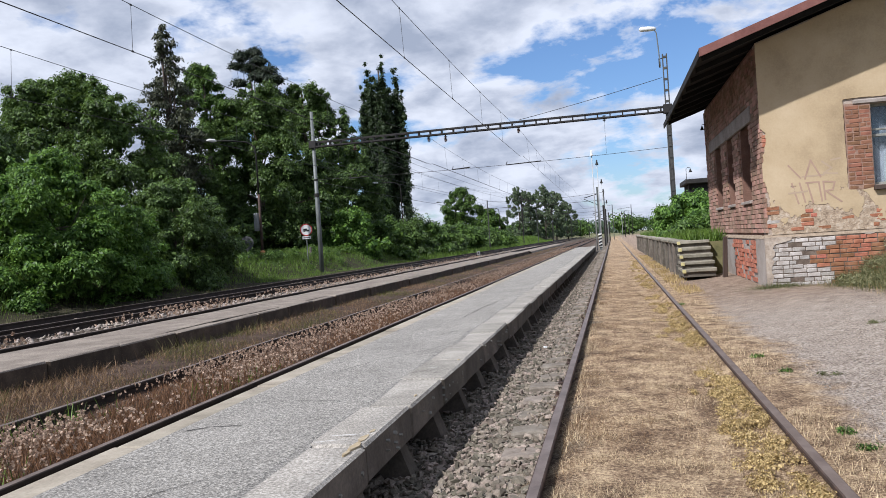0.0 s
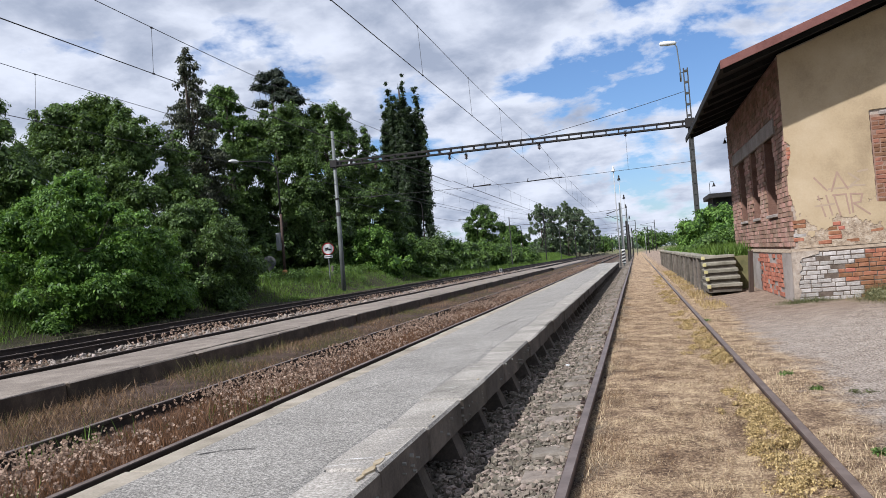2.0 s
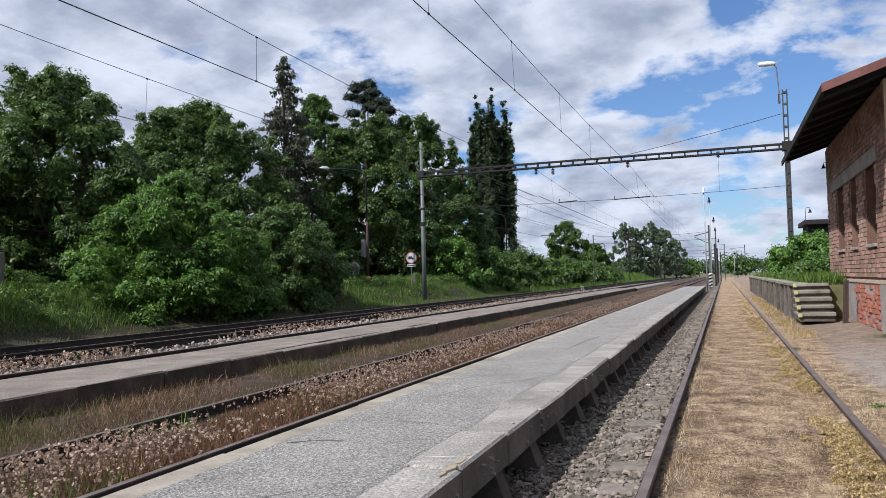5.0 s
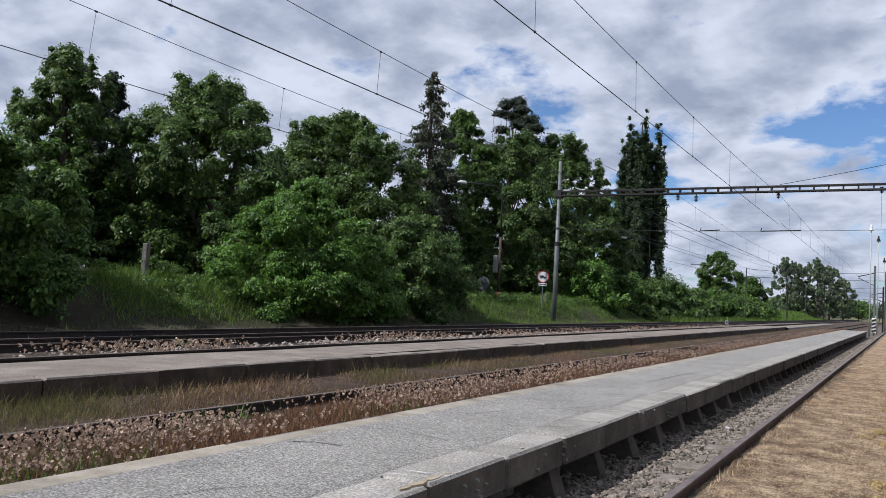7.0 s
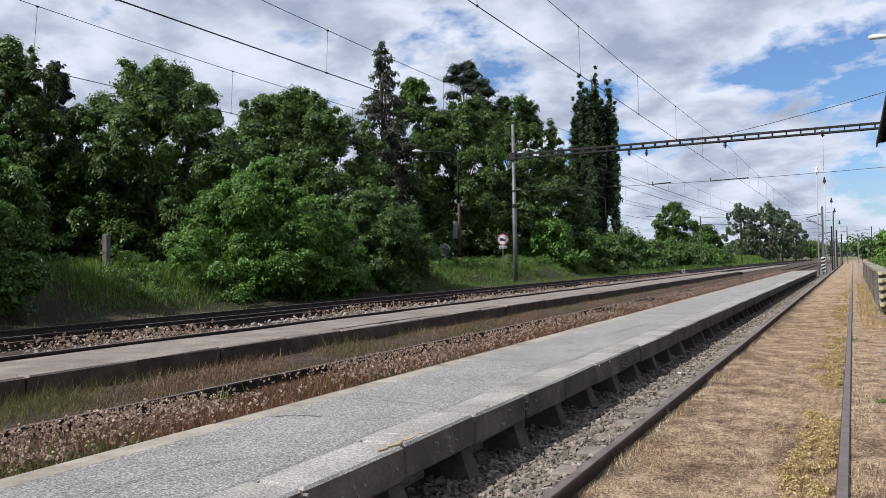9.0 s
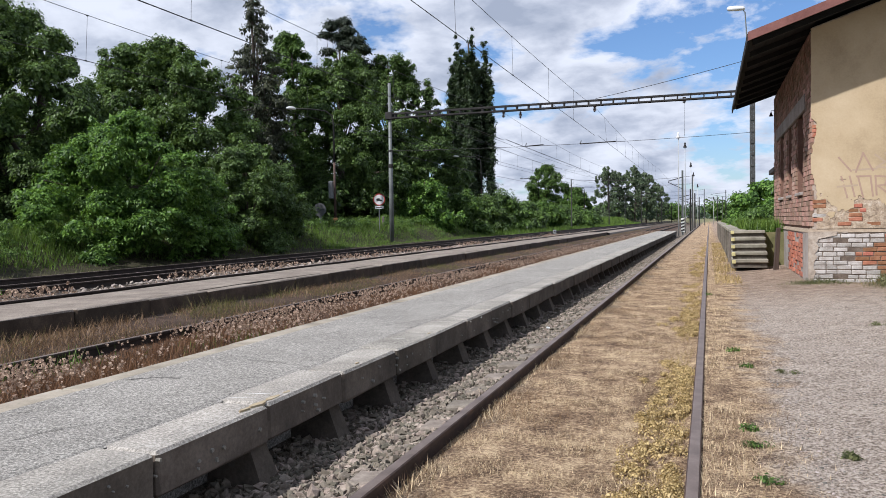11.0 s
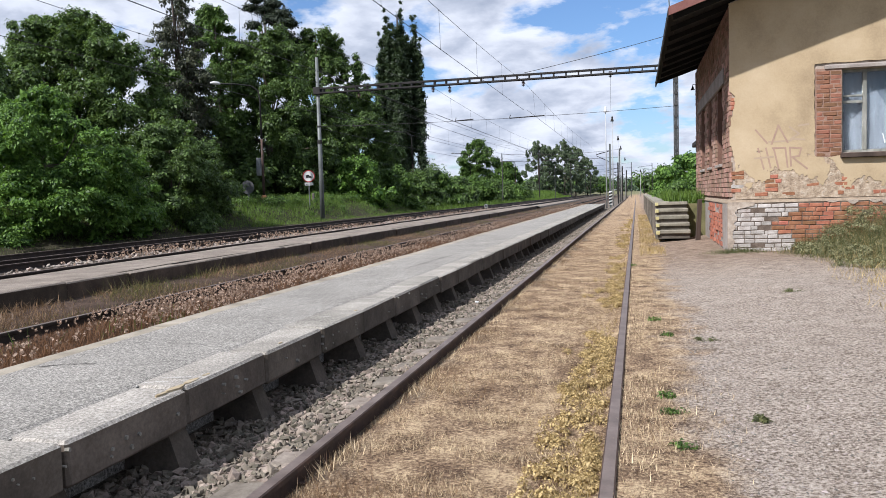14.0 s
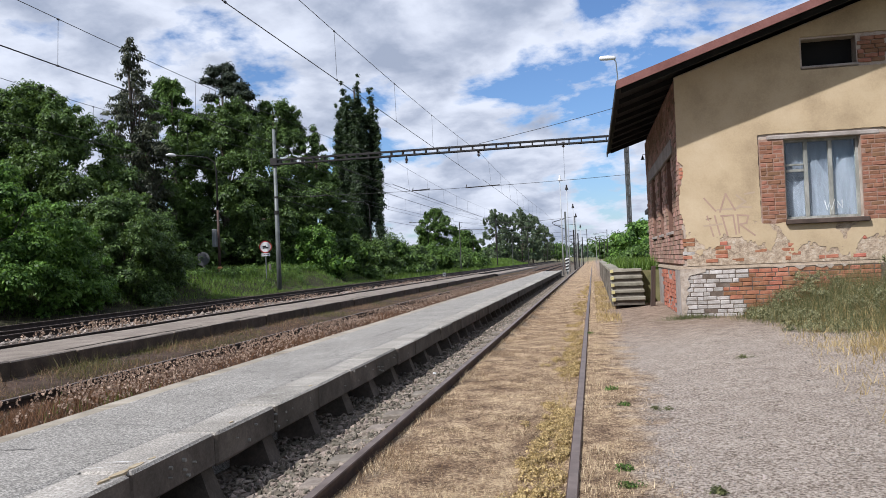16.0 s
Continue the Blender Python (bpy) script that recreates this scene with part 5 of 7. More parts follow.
for z in np.arange(0.4, 9.9, 0.55):
    pm_.box((2.75, YG - 0.095, z), (2.89, YG - 0.078, z + 0.1)).box((2.75, YG + 0.078, z), (2.89, YG + 0.095, z + 0.1))
pm_.box((2.76, YG - 0.06, 0.0), (2.88, YG + 0.06, 6.9)).box((2.76, YG - 0.02, 6.9), (2.88, YG + 0.02, 7.4))
gantry_part("mast", pm_, MAST, "battened steel channel mast")
beam = Shape()
bz = lambda x: 7.14 + 0.004 * (x + 16) - 0.0
for dz in (-0.12, 0.12):
    for dy in (-0.14, 0.14):
        beam.add([(x, YG + dy + u, bz(x) + dz + w) for x in (-15.75, 2.72) for u, w in ((-0.036, -0.036), (0.036, -0.036), (0.036, 0.036), (-0.036, 0.036))], [(0, 1, 5, 4), (1, 2, 6, 5), (2, 3, 7, 6), (3, 0, 4, 7), (3, 2, 1, 0), (4, 5, 6, 7)])
gantry_part("beam", beam, DARK_STEEL, "dark lattice cross beam")
for i, x in enumerate(np.arange(-15.5, 2.6, 0.62)):
    gantry_part("batten", Shape().box((x - 0.03, YG - 0.15, bz(x) - 0.12), (x + 0.03, YG + 0.15, bz(x) + 0.12)), DARK_STEEL)
gantry_part("mast_clamp", Shape().chamfer((2.6, YG - 0.2, 7.0), (3.02, YG + 0.2, 7.45), 0.02), DARK_STEEL)
gantry_part("mast_clamp", Shape().chamfer((-16.05, YG - 0.2, 6.95), (-15.65, YG + 0.2, 7.35), 0.02), DARK_STEEL)
for x, low in ((-4.65, 6.72), (-9.4, 6.7), (-8.5, 6.62), (-13.5, 6.62), (-0.3, 6.9)):
    hang = gantry_part("hanger", Shape().tube([(x, YG, 7.05), (x, YG, low)], 0.03, 8), DARK_STEEL)
    ins = Shape()
    for k in range(4):
        ins.tube([(x, YG, low + 0.05 + 0.07 * k), (x, YG, low + 0.085 + 0.07 * k)], 0.085, 10)
    put("insulator", ins, surface("brown_porcelain" + str(int(-x)), [(0.05, 0.03, 0.025), (0.1, 0.06, 0.045)], 3, 30, 0.3, 0, 0), hang, smooth=True)
for xa, xb in ((-8.25, -7.3), (-5.4, -3.6), (-13.9, -12.9)):
    gantry_part("registration_arm", Shape().tube([(xa, YG, 5.15), (xb, YG, 5.2)], 0.028, 7).tube([(xa, YG, 5.15), (xa + 0.05, YG, 5.32)], 0.02, 6), DARK_STEEL)
gantry_part("bracket", Shape().tube([(2.7, YG, 9.75), (2.55, YG, 9.75), (2.55, YG, 9.3)], 0.03, 6), DARK_STEEL)
lampA = thing("station_lamp", (2.6, YG, 9.3), "white oblong lamp on a thin pole atop the gantry mast", "lamp")
put("pole", Shape().tube([(0, 0, 0), (-0.05, 0, 1.0), (-0.1, 0, 1.75), (-0.2, 0, 1.9)], 0.028, 8), STEEL, lampA)
put("lamp_head", Shape().tube([(-0.1, 0, 1.92), (-0.2, 0, 1.95), (-0.5, 0, 1.97), (-0.85, 0, 1.98), (-0.92, 0, 1.98)], [0.05, 0.1, 0.125, 0.11, 0.04], 10), WHITE, lampA, smooth=True)


# ---- overhead wires ----
def line(s, a, b, r, sag=0.0, k=8):
    a, b = Vector(a), Vector(b)
    s.tube([a.lerp(b, i / k) - Vector((0, 0, sag * 4 * (i / k) * (1 - i / k))) for i in range(k + 1)], r, 5, caps=False)
    return s


def overhead(x, zc, zm, zg, label, first, twin=False):
    """A contact wire under a sagging messenger wire, with droppers from y = first on."""
    w = thing("overhead_line", (x, YG, zc), label, "wire", "overhead lines")
    O = Matrix.Translation((-x, -YG, -zc))
    bays = [(-41.0, -1.0), (-1.0, YG), (YG, 95.0), (95.0, 150.0), (150.0, 210.0)]
    for a, b in bays:
        put("contact_wire", line(Shape(), (x + 0.15, a, zc), (x - 0.15 if b != YG else x, b, zc), 0.009), WIRE, w).matrix_basis = O
        if twin:
            put("contact_wire", line(Shape(), (x + 0.05, a, zc + 0.06), (x - 0.2, b, zc + 0.07), 0.008), WIRE, w).matrix_basis = O
        put("messenger_wire", line(Shape(), (x, a, zg), (x, b, zg), 0.0075, zg - zm, 14), WIRE, w).matrix_basis = O
    for a, b in bays[1:3]:
        yy = first if a < 0 else a + 4.0
        while yy < b - 1.5:
            f = (yy - a) / (b - a)
            zt = zg - (zg - zm) * 4 * f * (1 - f)
            xc = x + 0.15 - (0.15 if b == YG else 0.3) * f
            put("dropper", line(Shape(), (x, yy, zt), (xc, yy - 0.2, zc), 0.0045, 0, 1).box((xc - 0.012, yy - 0.23, zc - 0.012), (xc + 0.012, yy - 0.17, zc + 0.02)).box((x - 0.012, yy - 0.03, zt - 0.02), (x + 0.012, yy + 0.03, zt + 0.012)), WIRE, w).matrix_basis = O
            yy += 5.65


overhead(-4.65, 5.53, 6.70, 6.98, "overhead contact line above the weedy track", 4.0)
overhead(-9.4, 5.525, 6.47, 6.95, "overhead contact line with twin wires above the main track", 0.85, True)
overhead(-13.5, 5.3, 6.4, 7.02, "overhead contact line above the outer track", 2.4)
cw = thing("cross_span", (2.7, YG, 5.3), "thin cross-span and stay wires beneath the gantry", "wire")
CO = Matrix.Translation((-2.7, -YG, -5.3))
put("cross_wire", line(Shape(), (2.7, YG, 5.33), (-15.75, YG, 5.24), 0.011, 0.14), WIRE, cw).matrix_basis = CO
put("stay_wire", line(Shape(), (2.65, YG, 8.8), (-4.6, YG, 7.4), 0.014, 0.05), WIRE, cw).matrix_basis = CO
put("drop_wire", line(Shape(), (-0.3, YG, 6.95), (-0.3, YG, 5.28), 0.006, 0, 1), WIRE, cw).matrix_basis = CO
far = thing("feeder_lines", (-13.5, 95.0, 7.0), "feeder wires running off along the tracks", "wire")
FO = Matrix.Translation((13.5, -95.0, -7.0))
for xa, za, xb, zb in ((-15.8, 8.3, -14.5, 8.0), (-15.8, 7.6, -14.4, 7.4), (-15.8, 6.4, -14.5, 6.8), (-16.0, 5.2, -14.5, 5.6)):
    put("feeder_wire", line(Shape(), (xa, YG, za), (xb, 130.0, zb), 0.012, 0.5, 12), WIRE, far).matrix_basis = FO


# ---- posts, signs and lamps by the bank ----
def disc(s, c, r, y0, y1, sides=28, mi=0):
    vs = [(c[0] + r * math.cos(2 * math.pi * k / sides), y, c[1] + r * math.sin(2 * math.pi * k / sides)) for y in (y0, y1) for k in range(sides)]
    fs = [tuple(range(sides)), tuple(reversed(range(sides, 2 * sides)))] + [(k, sides + k, sides + (k + 1) % sides, (k + 1) % sides) for k in range(sides)]
    return s.add(vs, fs, mi)


sign = thing("road_sign", (-17.0, 40.0, 0.88), "round red-rimmed road sign with a lorry symbol on a grey post", "sign", turn=20)
put("post", Shape().tube([(0, 0.03, -0.2), (0, 0.03, 2.0)], 0.03, 8), STEEL, sign)
plate = put("plate", disc(Shape(), (0, 1.72), 0.34, -0.01, 0.01), WHITE, sign)
rim = Shape()
k_ = 36
rim.add([((0.34 if o else 0.29) * math.cos(2 * math.pi * k / k_), y, 1.72 + (0.34 if o else 0.29) * math.sin(2 * math.pi * k / k_)) for y in (-0.018, -0.01) for o in (0, 1) for k in range(k_)],
        [(k, (k + 1) % k_, k_ + (k + 1) % k_, k_ + k) for k in range(k_)] + [(k_ + k, k_ + (k + 1) % k_, 3 * k_ + (k + 1) % k_, 3 * k_ + k) for k in range(k_)])
put("rim", rim, RED, plate, "red rim")
put("lorry_symbol", Shape().prism([(-0.16, 1.68), (0.04, 1.68), (0.04, 1.73), (0.08, 1.73), (0.14, 1.71), (0.16, 1.67), (0.16, 1.64), (0.1, 1.64), (0.08, 1.615), (0.05, 1.64), (-0.08, 1.64), (-0.1, 1.615), (-0.13, 1.64), (-0.16, 1.64)], -0.02, -0.012, "y")
    .prism([(-0.16, 1.69), (0.03, 1.69), (0.03, 1.8), (-0.16, 1.78)], -0.02, -0.012, "y"), BLACK_PAINT, plate)
under = put("lower_plate", Shape().chamfer((-0.24, -0.012, 1.2), (0.24, 0.01, 1.36), 0.004), WHITE, sign)
put("text_bar", Shape().box((-0.17, -0.018, 1.26), (0.17, -0.014, 1.3)), BLACK_PAINT, under)

street = thing("street_lamp", (-18.6, 37.6, 1.2), "old street lamp with curved arm and rusty pole", "lamp", "street lamps")
put("base", Shape().tube([(0, 0, -0.15), (0, 0, 0.32), (0, 0, 0.4)], [0.16, 0.15, 0.08], 12), ORANGE, street, "faded orange base")
put("pole", Shape().tube([(0, 0, 0.3), (0, 0, 1.9), (0, 0, 3.4)], [0.075, 0.07, 0.065], 10), RUST, street, smooth=True)
put("arm", Shape().tube([(0, 0, 3.4), (0, 0, 5.5), (-0.05, -0.05, 5.95), (-0.35, -0.3, 6.2), (-0.9, -0.9, 6.25), (-1.5, -1.6, 6.22)], [0.05, 0.045, 0.042, 0.038, 0.034, 0.03], 8), DARK_STEEL, street, smooth=True)
put("lamp_head", Shape().tube([(-1.45, -1.53, 6.22), (-1.52, -1.62, 6.24), (-1.7, -1.82, 6.25), (-1.8, -1.93, 6.24)], [0.04, 0.085, 0.085, 0.03], 10), WHITE, street, smooth=True)
put("switch_box", Shape().chamfer((-0.32, -0.14, 1.45), (-0.1, 0.12, 2.4), 0.02), GREY_SHEET, street, "grey switch box")
back_sign = thing("road_sign", (-18.2, 35.0, 1.15), "round road sign seen from its grey back", "sign", turn=10)
put("post", Shape().tube([(0, 0, -0.2), (0, 0, 1.2)], 0.03, 8), STEEL, back_sign)
put("plate", disc(Shape(), (0, 0.85), 0.34, -0.06, -0.045), GREY_SIGN, back_sign)
post_me = Shape().chamfer((-0.07, -0.07, -0.3), (0.07, 0.07, 0.62), 0.015, 0, 0.008, random.Random(6)).mesh("concrete_post", surface("lichened_post", [(0.07, 0.062, 0.05), (0.15, 0.135, 0.115), (0.24, 0.22, 0.19)], 6, 50, 0.95, 0, 0.6, 0.01, per="object", spread=0.2))
for x, y, z, h, ry in ((-18.5, 13.85, 1.15, 1.9, 3), (-19.0, 12.4, 1.2, 0.5, -6), (-19.0, 15.0, 1.2, 0.4, 0), (-18.9, 36.4, 1.15, 0.95, 1), (-17.6, 42.0, 1.15, 0.8, 0), (-19.2, 35.6, 1.2, 0.5, 3)):
    ob = put("concrete_post", post_me, None, None, "short weathered concrete fence post in the grass", "post", "fence posts", at=pose(x, y, z, 2, ry, 12))
    ob.scale = (1.25 if h > 1 else 1, 1.25 if h > 1 else 1, h)
street_b = copy_thing(street, pose(-18.2, 66.0, 0.7, 0, 0, -8))
tagged(street_b, "old street lamp with a curved arm beside the poplar")
for x, y, z in ((-20.0, 100.0, 0.4), (-17.2, 121.0, 0.0)):
    copy_thing(street, pose(x, y, z, 0, 0, -10))
signal = thing("ground_signal", (-11.0, 62.0, 0.15), "small white ground signal beside the track", "signal")
put("housing", Shape().chamfer((-0.13, -0.1, 0), (0.13, 0.1, 0.32), 0.03), GREY_SHEET, signal)
put("lens", disc(Shape(), (0, 0.2), 0.07, -0.115, -0.1, 14), BLACK_PAINT, signal)


# ---- far end of the station ----
def pole_lamp(x, y, top, label="tall thin white station lamp post beyond the platform", z0=0.0):
    t = thing("lamp_post", (x, y, z0), label, "lamp", "platform lamp posts")
    put("pole", Shape().tube([(0, 0, -0.2), (0, 0, top * 0.5), (0, 0, top - 0.35)], [0.055, 0.045, 0.032], 8), PALE_POLE, t, smooth=True)
    put("lamp_head", Shape().tube([(0, 0, top - 0.5), (0, 0, top - 0.42), (0, 0, top - 0.2), (0, 0, top - 0.12), (0, 0, top)], [0.17, 0.16, 0.07, 0.09, 0.04], 10), WHITE if y < 70 else DARK_STEEL, t, smooth=True)
    return t


for x, y, top in ((-1.6, 68.0, 8.45), (-1.33, 78.0, 8.48), (-1.16, 95.0, 7.67), (-1.14, 110.0, 7.31), (-0.9, 132.0, 6.6), (1.6, 150.0, 5.0)):
    pole_lamp(x, y, top)


def far_mast(x, y, top, arm=0.0, striped=False, z0=0.0):
    t = thing("catenary_mast", (x, y, z0), "grey catenary mast with black and white striped foot" if striped else "distant catenary mast beside the line", "mast", "catenary masts")
    put("mast", Shape().box((-0.08, -0.06, -0.2), (-0.03, 0.06, top)).box((0.03, -0.06, -0.2), (0.08, 0.06, top)).box((-0.03, -0.015, -0.2), (0.03, 0.015, top)), DARK_STEEL if not striped else STEEL, t)
    if arm:
        put("arm", Shape().tube([(0, 0, top - 0.6), (arm, 0, top - 0.9)], 0.04, 6).tube([(0, 0, top - 1.6), (arm, 0, top - 1.0)], 0.03, 6), DARK_STEEL, t)
    if striped:
        for k in range(4):
            put("stripe", Shape().prism([(-0.15, 0.1 + 0.28 * k), (0.15, 0.2 + 0.28 * k), (0.15, 0.34 + 0.28 * k), (-0.15, 0.24 + 0.28 * k)], -0.16, -0.12, "y"), BLACK_PAINT, t)
        put("warning_board", Shape().box((-0.15, -0.12, 0.05), (0.15, -0.105, 1.25)), WHITE, t)
    return t


for x, y, top, arm, st in ((-1.35, 70.5, 5.4, -1.2, True), (-1.1, 90.0, 4.4, -1.2, False), (-1.0, 112.0, 4.6, -1.2, False), (-0.7, 135.0, 4.6, -1.2, False), (-14.6, 130.0, 8.3, 1.8, False), (-13.0, 175.0, 7.5, 1.8, False), (-10.2, 200.0, 5.6, 1.5, False), (-8.8, 222.0, 5.0, 1.5, False), (-7.5, 260.0, 6.0, 1.5, False), (4.6, 200.0, 7.7, -3.4, False), (-6.0, 300.0, 6.5, 1.4, False), (2.4, 170.0, 5.5, 0, False)):
    far_mast(x, y, top, arm, st)
for yy, xa, xb, zz in ((95.0, -15.0, -1.0, 5.2), (150.0, -14.0, 0.0, 5.4), (210.0, -12.0, 4.0, 5.5)):
    g2 = thing("cross_span", (xa, yy, zz), "distant cross-span wires over the tracks", "wire", "distant cross-spans")
    put("span_wire", line(Shape(), (0, 0, 0), (xb - xa, 0, 0), 0.022, 0.1), WIRE, g2)
    put("span_wire", line(Shape(), (0, 0, 0.9), (xb - xa, 0, 0.9), 0.018, 0.3), WIRE, g2)
    for px_ in (0.0, xb - xa):
        put("span_post", Shape().tube([(px_, 0, -zz - 0.3), (px_, 0, 1.0)], 0.06, 8), MAST, g2)
house = thing("small_house", (-20.5, 142.0, 0.0), "tiny pale trackside house far down the line", "building")
put("wall", Shape().box((-1.2, -1.5, -0.3), (1.4, 1.5, 1.5)), WHITE, house)
put("roof", Shape().prism([(-1.4, 1.5), (1.6, 1.5), (0.1, 2.3)], -1.7, 1.7, "y"), ROOF_EDGE, house)
put("window", Shape().box((-0.4, -1.52, 0.5), (0.3, -1.47, 1.1)), BLACK, house)
hut = thing("signal_hut", (6.6, 60.0, 0.4), "dark flat-roofed railway hut behind the bushes", "building")
put("wall", Shape().box((-1.2, -1.5, -0.4), (3.0, 2.5, 4.0)), BOARD_DARK, hut)
put("roof", Shape().chamfer((-1.5, -1.9, 4.0), (3.4, 2.9, 4.35), 0.04), DARK_STEEL, hut)


def wall_lamp(x, y, z, up):
    t = thing("swan_neck_lamp", (x, y, z), "small dark bell-shaped lamp on a bent bracket", "lamp", "swan-neck lamps")
    put("bracket", Shape().tube([(0, 0, -up), (0, 0, 0.25), (0.1, 0, 0.36), (0.3, 0, 0.34), (0.3, 0, 0.22)], 0.02, 6), DARK_STEEL, t)
    put("shade", Shape().tube([(0.3, 0, 0.25), (0.3, 0, 0.18), (0.3, 0, 0.08), (0.3, 0, 0.0)], [0.03, 0.06, 0.09, 0.15], 10), DARK_STEEL, t, smooth=True)
    return t


lw = wall_lamp(2.66, 22.5, 3.95, 0.15)
lw.rotation_euler = (0, 0, math.pi)
lw.scale = (0.45, 0.45, 0.45)
lw.location.z += 0.2
wall_lamp(5.3, 59.0, 5.3, 1.0)

# ---- stones ----
t_ = (1 + 5 ** 0.5) / 2
ICO_V = np.array([(-1, t_, 0), (1, t_, 0), (-1, -t_, 0), (1, -t_, 0), (0, -1, t_), (0, 1, t_), (0, -1, -t_), (0, 1, -t_), (t_, 0, -1), (t_, 0, 1), (-t_, 0, -1), (-t_, 0, 1)]) / 1.9
ICO_F = np.array([(0, 11, 5), (0, 5, 1), (0, 1, 7), (0, 7, 10), (0, 10, 11), (1, 5, 9), (5, 11, 4), (11, 10, 2), (10, 7, 6), (7, 1, 8), (3, 9, 4), (3, 4, 2), (3, 2, 6), (3, 6, 8), (3, 8, 9), (4, 9, 5), (2, 4, 11), (6, 2, 10), (8, 6, 7), (9, 8, 1)])


def stones(name, x, y, z, size, mat, label, rng, flat=0.75):
    n = len(x)
    sc = size[:, None, None] * (0.35 + 1.25 * rng.random((n, 1, 3))) * np.array([1, 1, flat])
    v = ICO_V[None] * (1 + 0.36 * rng.normal(size=(n, 12, 1))) * sc
    a = rng.uniform(0, 6.28, n)
    ca, sa = np.cos(a)[:, None], np.sin(a)[:, None]
    vx, vy = v[:, :, 0] * ca - v[:, :, 1] * sa, v[:, :, 0] * sa + v[:, :, 1] * ca
    v = np.stack([vx + x[:, None], vy + y[:, None], v[:, :, 2] + z[:, None]], -1).reshape(-1, 3)
    f = (ICO_F[None] + 12 * np.arange(n)[:, None, None]).reshape(-1).astype(np.int32)
    me = bpy.data.meshes.new(name)
    me.vertices.add(len(v))
    me.vertices.foreach_set("co", v.astype(np.float32).ravel())
    me.loops.add(len(f))
    me.loops.foreach_set("vertex_index", f)
    me.polygons.add(len(f) // 3)
    me.polygons.foreach_set("loop_start", np.arange(0, len(f), 3, dtype=np.int32))
    me.polygons.foreach_set("use_smooth", np.zeros(len(f) // 3, dtype=bool))
    me.materials.append(mat)
    me.update(calc_edges=True)
    return tagged(new(name, me), label, "stones", kind="stuff")


def along(rng, n, y0, y1, bias=4.0):
    """Places along the track, thinner with distance."""
    u = rng.random(n)
    return (y0 + bias) * ((y1 + bias) / (y0 + bias)) ** u - bias


R = np.random.default_rng(7)
n = 34000
x, y = R.uniform(-2.05, -0.83, n), along(R, n, -1.5, 60)
stones("ballast", x, y, land(x, y) + R.uniform(-0.014, 0.02, n), R.uniform(0.008, 0.03, n), STONE, "grey-brown broken ballast stones beside the siding rail", R)
n = 5000
x, y = R.uniform(-11.0, -9.3, n), along(R, n, -3, 110, 10)
k = R.random(n) < np.interp(y, [3, 9, 14], [0.12, 0.3, 1.0])
x, y, n = x[k], y[k], int(k.sum())
stones("ballast", x, y, land(x, y) + R.uniform(0.0, 0.04, n), R.uniform(0.02, 0.05, n), STONE_PALE, "pale ballast stones on the main line", R)
n = 2500
x, y = R.uniform(-13.6, -11.2, n), along(R, n, -3, 110, 10)
stones("ballast", x, y, land(x, y) + R.uniform(0.0, 0.03, n), R.uniform(0.02, 0.045, n), STONE, "dark ballast stones between the outer tracks", R)
n = 12000
x, y = 1.3 + 5 * R.random(n) ** 1.3, along(R, n, -1.0, 14, 2.5)
stones("gravel", x, y, land(x, y) + 0.001, R.uniform(0.003, 0.009, n), surface("path_gravel", [(0.15, 0.125, 0.105), (0.28, 0.245, 0.215), (0.42, 0.385, 0.345)], 6, 50, 0.95, 0, 0, per="island", spread=0.6), "fine gravel strewn on the path", R, 0.5)
put("white_stone", Shape().chamfer((-0.032, -0.02, 0), (0.032, 0.02, 0.025), 0.008, 0, 0.004), WHITE, None, "small white stone lying on the ballast", "stone", at=pose(-1.25, 8.5, -0.19, 5, 10, 30))


# ---- lichen and stains on the platform edge ----
LICHEN = surface("pale_lichen", [(0.17, 0.16, 0.13), (0.32, 0.3, 0.26)], 12, 60, 0.95, 0, 0.2, 0.004)
LICHEN_OCHRE = surface("ochre_lichen", [(0.26, 0.2, 0.12), (0.4, 0.32, 0.2), (0.46, 0.42, 0.35)], 14, 70, 0.95, 0, 0.2, 0.004)
lr = random.Random(64)


def blot(r):
    k = 9
    return [(r * lr.uniform(0.6, 1.1) * math.cos(2 * math.pi * i / k), r * lr.uniform(0.6, 1.1) * math.sin(2 * math.pi * i / k)) for i in range(k)]


for i in range(46):
    yy, zz = lr.uniform(0.3, 9.0), lr.uniform(0.0, 0.17)
    put("lichen_spot", Shape().prism([(yy + a, zz + b) for a, b in blot(lr.uniform(0.005, 0.014))], P1R - 0.01, P1R + 0.0165, "x"), LICHEN, platform)
for yy, r in ((1.8, 0.035), (1.95, 0.055), (2.12, 0.05), (2.3, 0.03), (3.4, 0.02), (5.1, 0.025)):
    put("lichen_stain", Shape().prism([(P1R - 0.06 + a * 0.55, yy + b * 1.6) for a, b in blot(r)], P1Z - 0.01, P1Z + 0.0055, "z"), LICHEN_OCHRE, platform)

TAR = surface("tarry_crack", [(0.03, 0.028, 0.026), (0.07, 0.064, 0.058)], 9, 60, 0.9, 0, 0.3, 0.004)


